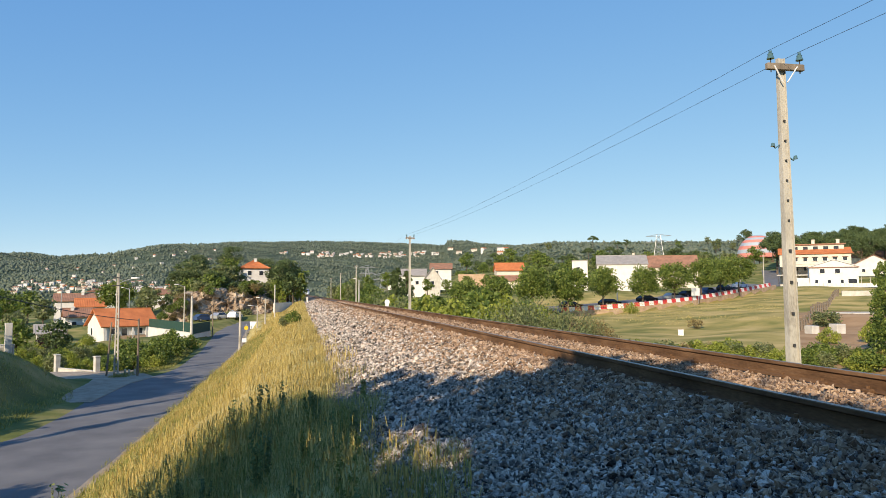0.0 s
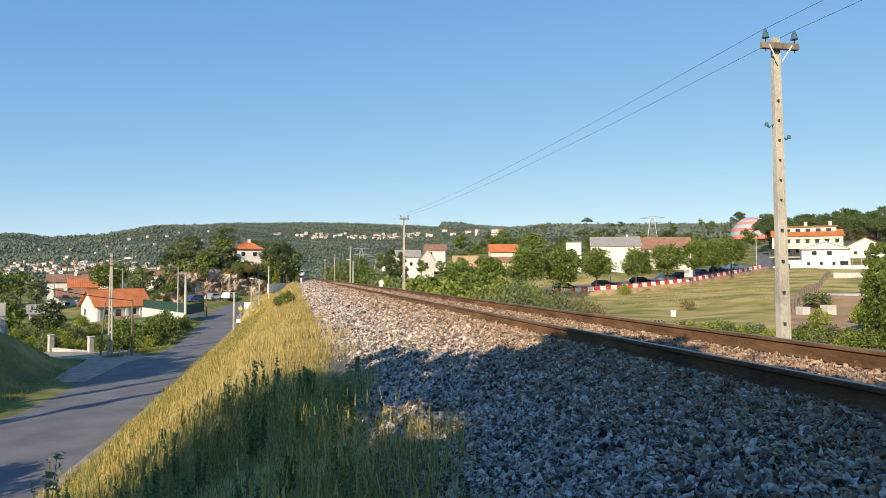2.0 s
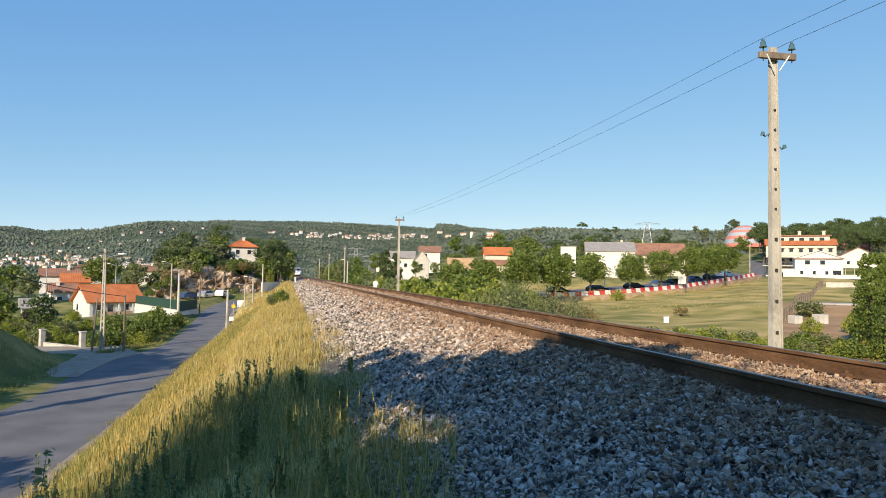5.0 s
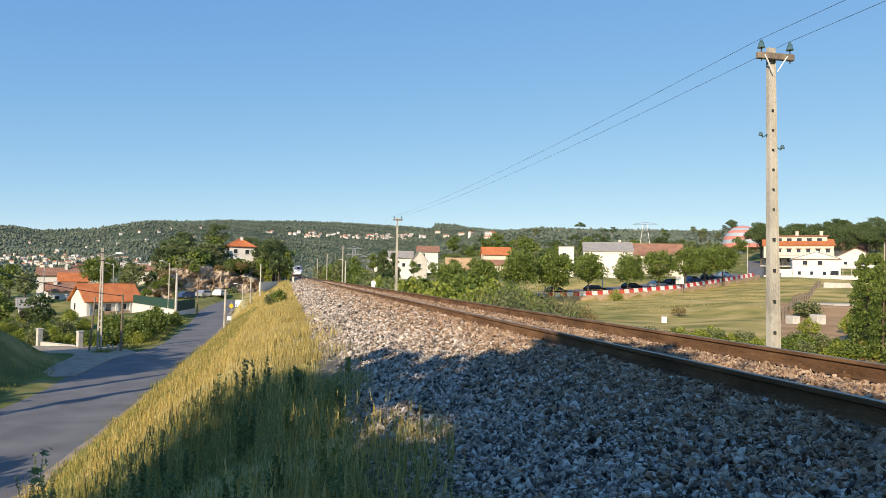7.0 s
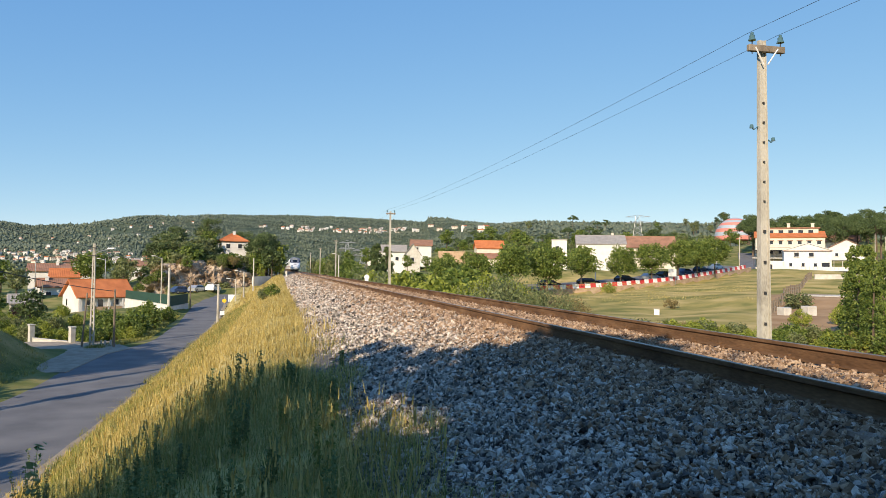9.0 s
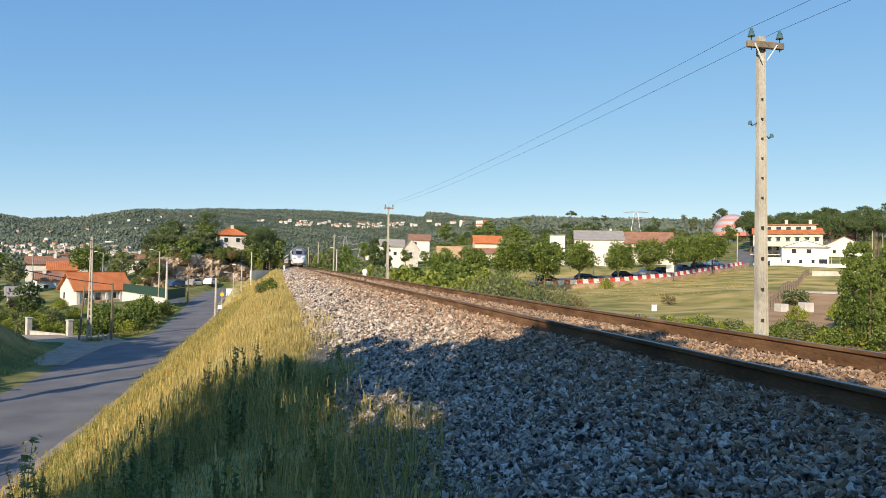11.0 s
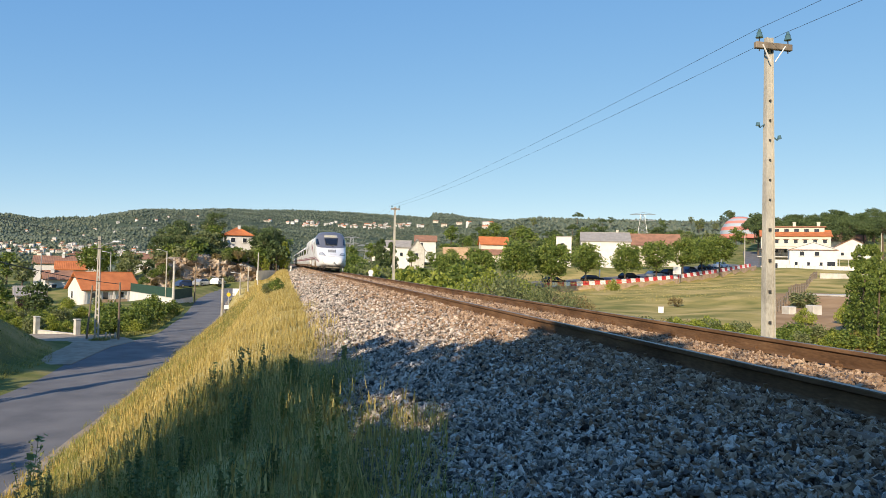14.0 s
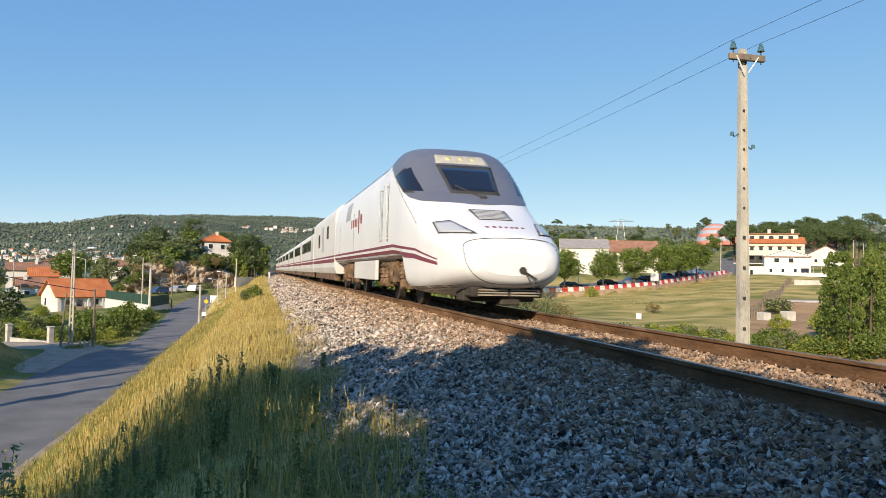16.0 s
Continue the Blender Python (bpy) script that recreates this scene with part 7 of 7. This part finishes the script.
# field fence
fn = thing("fence", "weathered post and wire fence between field and brown plot", "fence")
for k in range(24):
    f = k / 23
    x, y = 43.2 + 54 * f ** 1.15, 54.5 + 56.5 * f ** 1.15
    z = float(gz(np.array(x), np.array(y)))
    o = part("post", boxes((-0.08, 0.08, -0.08, 0.08, -0.4, 1.25), bevel=0.015), M_WOOD, fn)
    o.location = (x, y, z)
bm = bmesh.new()
for zz in (0.5, 0.95):
    for k in range(20):
        f0, f1 = k / 20, (k + 1) / 20
        a = (43.2 + 54 * f0, 54.5 + 56.5 * f0)
        b = (43.2 + 54 * f1, 54.5 + 56.5 * f1)
        tube(bm, (*a, float(gz(np.array(a[0]), np.array(a[1]))) + zz), (*b, float(gz(np.array(b[0]), np.array(b[1]))) + zz), 0.012, n=4)
part("fence_wire", bm, M_STEEL, fn)
for x, y, w, h in [(43.9, 53.4, 0.75, 0.7), (45.6, 52.4, 0.9, 0.85)]:
    o = part("concrete_block", boxes((-w / 2, w / 2, -0.5, 0.5, -0.3, h), bevel=0.05), M_WALLCONC, None)
    o.location = (x, y, float(gz(np.array(x), np.array(y))))
    tagged(o, "square weathered concrete block in the field", "concrete block")
o = part("concrete_slab", boxes((-2.6, 2.6, -1.6, 1.6, -0.3, 0.15), bevel=0.03), M_WALLCONC, None)
o.location = (62.5, 68.0, float(gz(np.array(62.5), np.array(68.0))))
tagged(o, "pale flat concrete slab in the brown plot", "slab")
wall_run("plot_wall", "low concrete wall behind the brown plot", (97, 110), (112, 104), float(gz(np.array(103.0), np.array(107.0))), 0.8, 0.25, M_WALLCONC)


# ---------------- grass and weeds ----------------
def blades(n, area, seed, hmin, hmax, width, bend=0.5, zfun=None, keep=None):
    rg = np.random.default_rng(seed)
    x, y = area(rg, n)
    if keep is not None:
        k = keep(x, y)
        x, y = x[k], y[k]
    n = len(x)
    z = np.maximum(gz(x, y), np.where(x > 0.75, ballast_z(x) - 0.02, -99)) if zfun is None else zfun(x, y)
    h = rg.uniform(hmin, hmax, n) * rg.lognormal(0, 0.2, n) * (0.85 + 0.4 * patchy(x * 0.8 + 2, y * 0.7))
    a = rg.uniform(0, 6.28, n)
    w = width * rg.uniform(0.6, 1.4, n)
    d = np.stack([np.cos(a), np.sin(a), np.zeros(n)], -1)
    s = np.stack([-np.sin(a), np.cos(a), np.zeros(n)], -1)
    p = np.stack([x, y, z - 0.03], -1)
    b = rg.uniform(0.05, bend, n)
    up = np.array([0, 0, 1.0])
    mid = p + up * (h * 0.6)[:, None] + d * (h * b * 0.3)[:, None]
    tip = p + up * (h * (1 - b * 0.3))[:, None] + d * (h * b)[:, None]
    V = np.stack([p - s * w[:, None], p + s * w[:, None], mid + s * w[:, None] * 0.7, mid - s * w[:, None] * 0.7, tip], 1).reshape(-1, 3)
    i = np.arange(n)[:, None] * 5
    F = np.concatenate([i + np.array([0, 1, 2]), i + np.array([0, 2, 3]), i + np.array([3, 2, 4])], 0)
    return V, F


def bank_area(y0, y1, x0=-7.6, x1=0.75, bias=1.0):
    def f(rg, n):
        y = y0 + (y1 - y0) * rg.uniform(0, 1, n) ** bias
        x = rg.uniform(x0, x1, n)
        return x, y
    return f


def patchy(x, y):
    return np.sin(x * 1.3 + np.sin(y * 0.8) * 1.5) * np.sin(y * 0.9 + x * 0.4)


def tail(x, y):
    """Grass thins out towards the stones."""
    return np.random.default_rng(1).uniform(0, 1, len(x)) < np.interp(x + 0.25 * np.sin(y * 1.7) - np.clip((9.5 - y) * 0.08, 0, 0.42), [0.1, 0.72, 1.08], [1, 0.85, 0.0])


def stuff(name, label, V, F, m):
    return tagged(npart(name, V, F, m), label, "grass", kind="stuff")


stuff("dry_grass", "dry golden grass covering the railway bank", *blades(62000, bank_area(3, 26, x1=1.5), 61, 0.12, 0.34, 0.0045, 1.7, keep=lambda x, y: tail(x, y) & (patchy(x, y) > -0.6) & ((x > -3.6) | (patchy(x * 0.7, y * 1.3) > 0.25))), M_DRY)
stuff("dry_grass", "dry golden grass covering the railway bank", *blades(42000, bank_area(26, 75, bias=1.3), 62, 0.12, 0.36, 0.010, 1.6), M_DRY)
stuff("dry_grass", "dry golden grass covering the railway bank", *blades(14000, bank_area(75, 160, -5.5), 63, 0.25, 0.6, 0.03, 0.8), M_DRY)
stuff("short_grass", "short matted straw and green grass near the stones", *blades(52000, bank_area(2.6, 13, -4.5, 1.6), 72, 0.05, 0.2, 0.0032, 2.2, keep=lambda x, y: tail(x, y)), M_GREENGRASS)
stuff("green_grass", "green grass mixed into the railway bank", *blades(46000, bank_area(2.0, 13, -6.5, 1.6), 64, 0.10, 0.34, 0.004, 1.7, keep=lambda x, y: tail(x, y)), M_GREENGRASS)
stuff("green_grass", "green grass mixed into the railway bank", *blades(44000, bank_area(10, 70, -7.9, -2.2), 65, 0.14, 0.38, 0.009, 0.9, keep=lambda x, y: patchy(x, y) > -0.2), M_GREENGRASS)
stuff("verge_grass", "green and straw verge grass beside the road", *blades(16000, lambda rg, n: ((lambda y: (np.interp(y, [60, 66, 72, 100], [-15.0, -14.0, -12.0, -12.9]) - rg.uniform(0, 1.6, n), y))(rg.uniform(64, 100, n))), 66, 0.1, 0.4, 0.014, 0.7), M_GREENGRASS)
stuff("bank_grass", "short shaded grass on the earth bank", *blades(14000, lambda rg, n: (rg.uniform(-26, -15.0, n), rg.uniform(38, 58, n)), 67, 0.08, 0.28, 0.012, 0.7, keep=lambda x, y: x < np.interp(y, [38, 43, 52, 60], [-14.8, -14.6, -15.0, -17.5])), M_GREENGRASS)
stuff("field_grass", "rough straw coloured field grass", *blades(30000, lambda rg, n: (rg.uniform(20, 95, n), rg.uniform(34, 125, n)), 68, 0.06, 0.18, 0.014, 0.8, keep=lambda x, y: (y > 36 + (95 - x) * 0.0) & (patchy(x * 0.3, y * 0.3) > 0.0) & (np.degrees(np.arctan2(x, y)) < 37.5)), M_DRY)


def seed_stalks(n, seed):
    """Thin upright stalks with pale seed heads."""
    rg = np.random.default_rng(seed)
    x, y = rg.uniform(-5.5, 1.1, n), rg.uniform(2.8, 17, n)
    k = patchy(x * 1.4 + 3, y * 0.8) > -0.1
    x, y = x[k], y[k]
    n = len(x)
    z = np.maximum(gz(x, y), np.where(x > 0.75, ballast_z(x), -99))
    h = rg.uniform(0.3, 0.62, n)
    a = rg.uniform(0, 6.28, n)
    lean = rg.uniform(0.05, 0.3, n) * h
    p = np.stack([x, y, z], -1)
    tip = p + np.stack([np.cos(a) * lean, np.sin(a) * lean, h], -1)
    s = np.stack([-np.sin(a), np.cos(a), np.zeros(n)], -1)
    neck = p + (tip - p) * 0.78
    V = np.stack([p - s * 0.002, p + s * 0.002, neck, neck - s * 0.009, neck + s * 0.009, tip, p + (tip - p) * 0.9 + s * 0.012], 1).reshape(-1, 3)
    i = np.arange(n)[:, None] * 7
    return V, np.concatenate([i + np.array([0, 1, 2]), i + np.array([3, 4, 5]), i + np.array([3, 6, 5])], 0)


stuff("seed_grass", "pale straw seed stalks standing among the grass", *seed_stalks(9000, 71), M_DRY)


def weed(x, y, h, seed, z=None, stems=5, leaf=0.05, m=None):
    rg = np.random.default_rng(seed)
    w = thing("weed", "tall leafy weed with seed heads on the bank", "plant", None, "bank weeds")
    w.location = (x, y, float(gz(np.array(x), np.array(y))) if z is None else z)
    cs, rs = [], []
    for k in range(stems):
        a = rg.uniform(0, 6.28)
        lean = rg.uniform(0.02, 0.22) * h
        hh = h * rg.uniform(0.7, 1.0)
        e = Vector((math.cos(a) * lean, math.sin(a) * lean, hh))
        b = Vector((math.cos(a) * 0.03, math.sin(a) * 0.03, 0))
        part("stem", tubes((b, b.lerp(e, 0.55) + Vector((0, 0, 0.02)), 0.006, 0.005), (b.lerp(e, 0.55) + Vector((0, 0, 0.02)), e, 0.005, 0.002), n=4), M_WEED, w)
        for f in np.linspace(0.15, 1.0, 13):
            cs.append(b.lerp(e, f)), rs.append(0.05 * h * (1.25 - f * 0.9) + 0.012)
    V, F = leaf_cloud(np.array([c[:] for c in cs]), np.array(rs), 6, leaf, seed + 3, 1.0)
    npart("foliage", V, F, m or M_WEED, w)


for k, (x, y, h) in enumerate([(-1.5, 4.46, 1.55), (-3.4, 9.4, 0.95), (-2.95, 9.6, 1.2), (-2.65, 9.1, 0.9), (-3.5, 8.8, 0.85), (-0.95, 10.5, 0.7), (-0.6, 10.2, 0.75), (0.15, 9.8, 0.5), (-0.3, 9.9, 0.7), (-0.75, 5.4, 0.55), (-1.35, 4.6, 0.6), (-0.2, 4.5, 0.5), (0.35, 4.3, 0.35),
                               (-2.9, 9.0, 0.7), (-1.3, 7.0, 0.55), (-0.4, 7.3, 0.55), (-1.7, 5.8, 0.6), (-2.6, 6.6, 0.7), (-3.3, 8.0, 0.6), (0.95, 10.8, 0.42), (-0.9, 3.6, 0.45), (-1.9, 3.7, 0.5)]):
    weed(x, y, h, 200 + k, stems=2 if k == 0 else 4, leaf=0.06 if k == 0 else 0.04)
for k in range(64):
    r2 = random.Random(300 + k)
    weed(r2.uniform(-4.0, 0.75), r2.uniform(3.4, 11.5), r2.uniform(0.3, 0.65), 300 + k, stems=r2.choice((3, 4, 5)), leaf=r2.uniform(0.022, 0.038), m=(M_GREENGRASS, None, M_LEAFOLIVE)[k % 3])

build_stones()
motions()
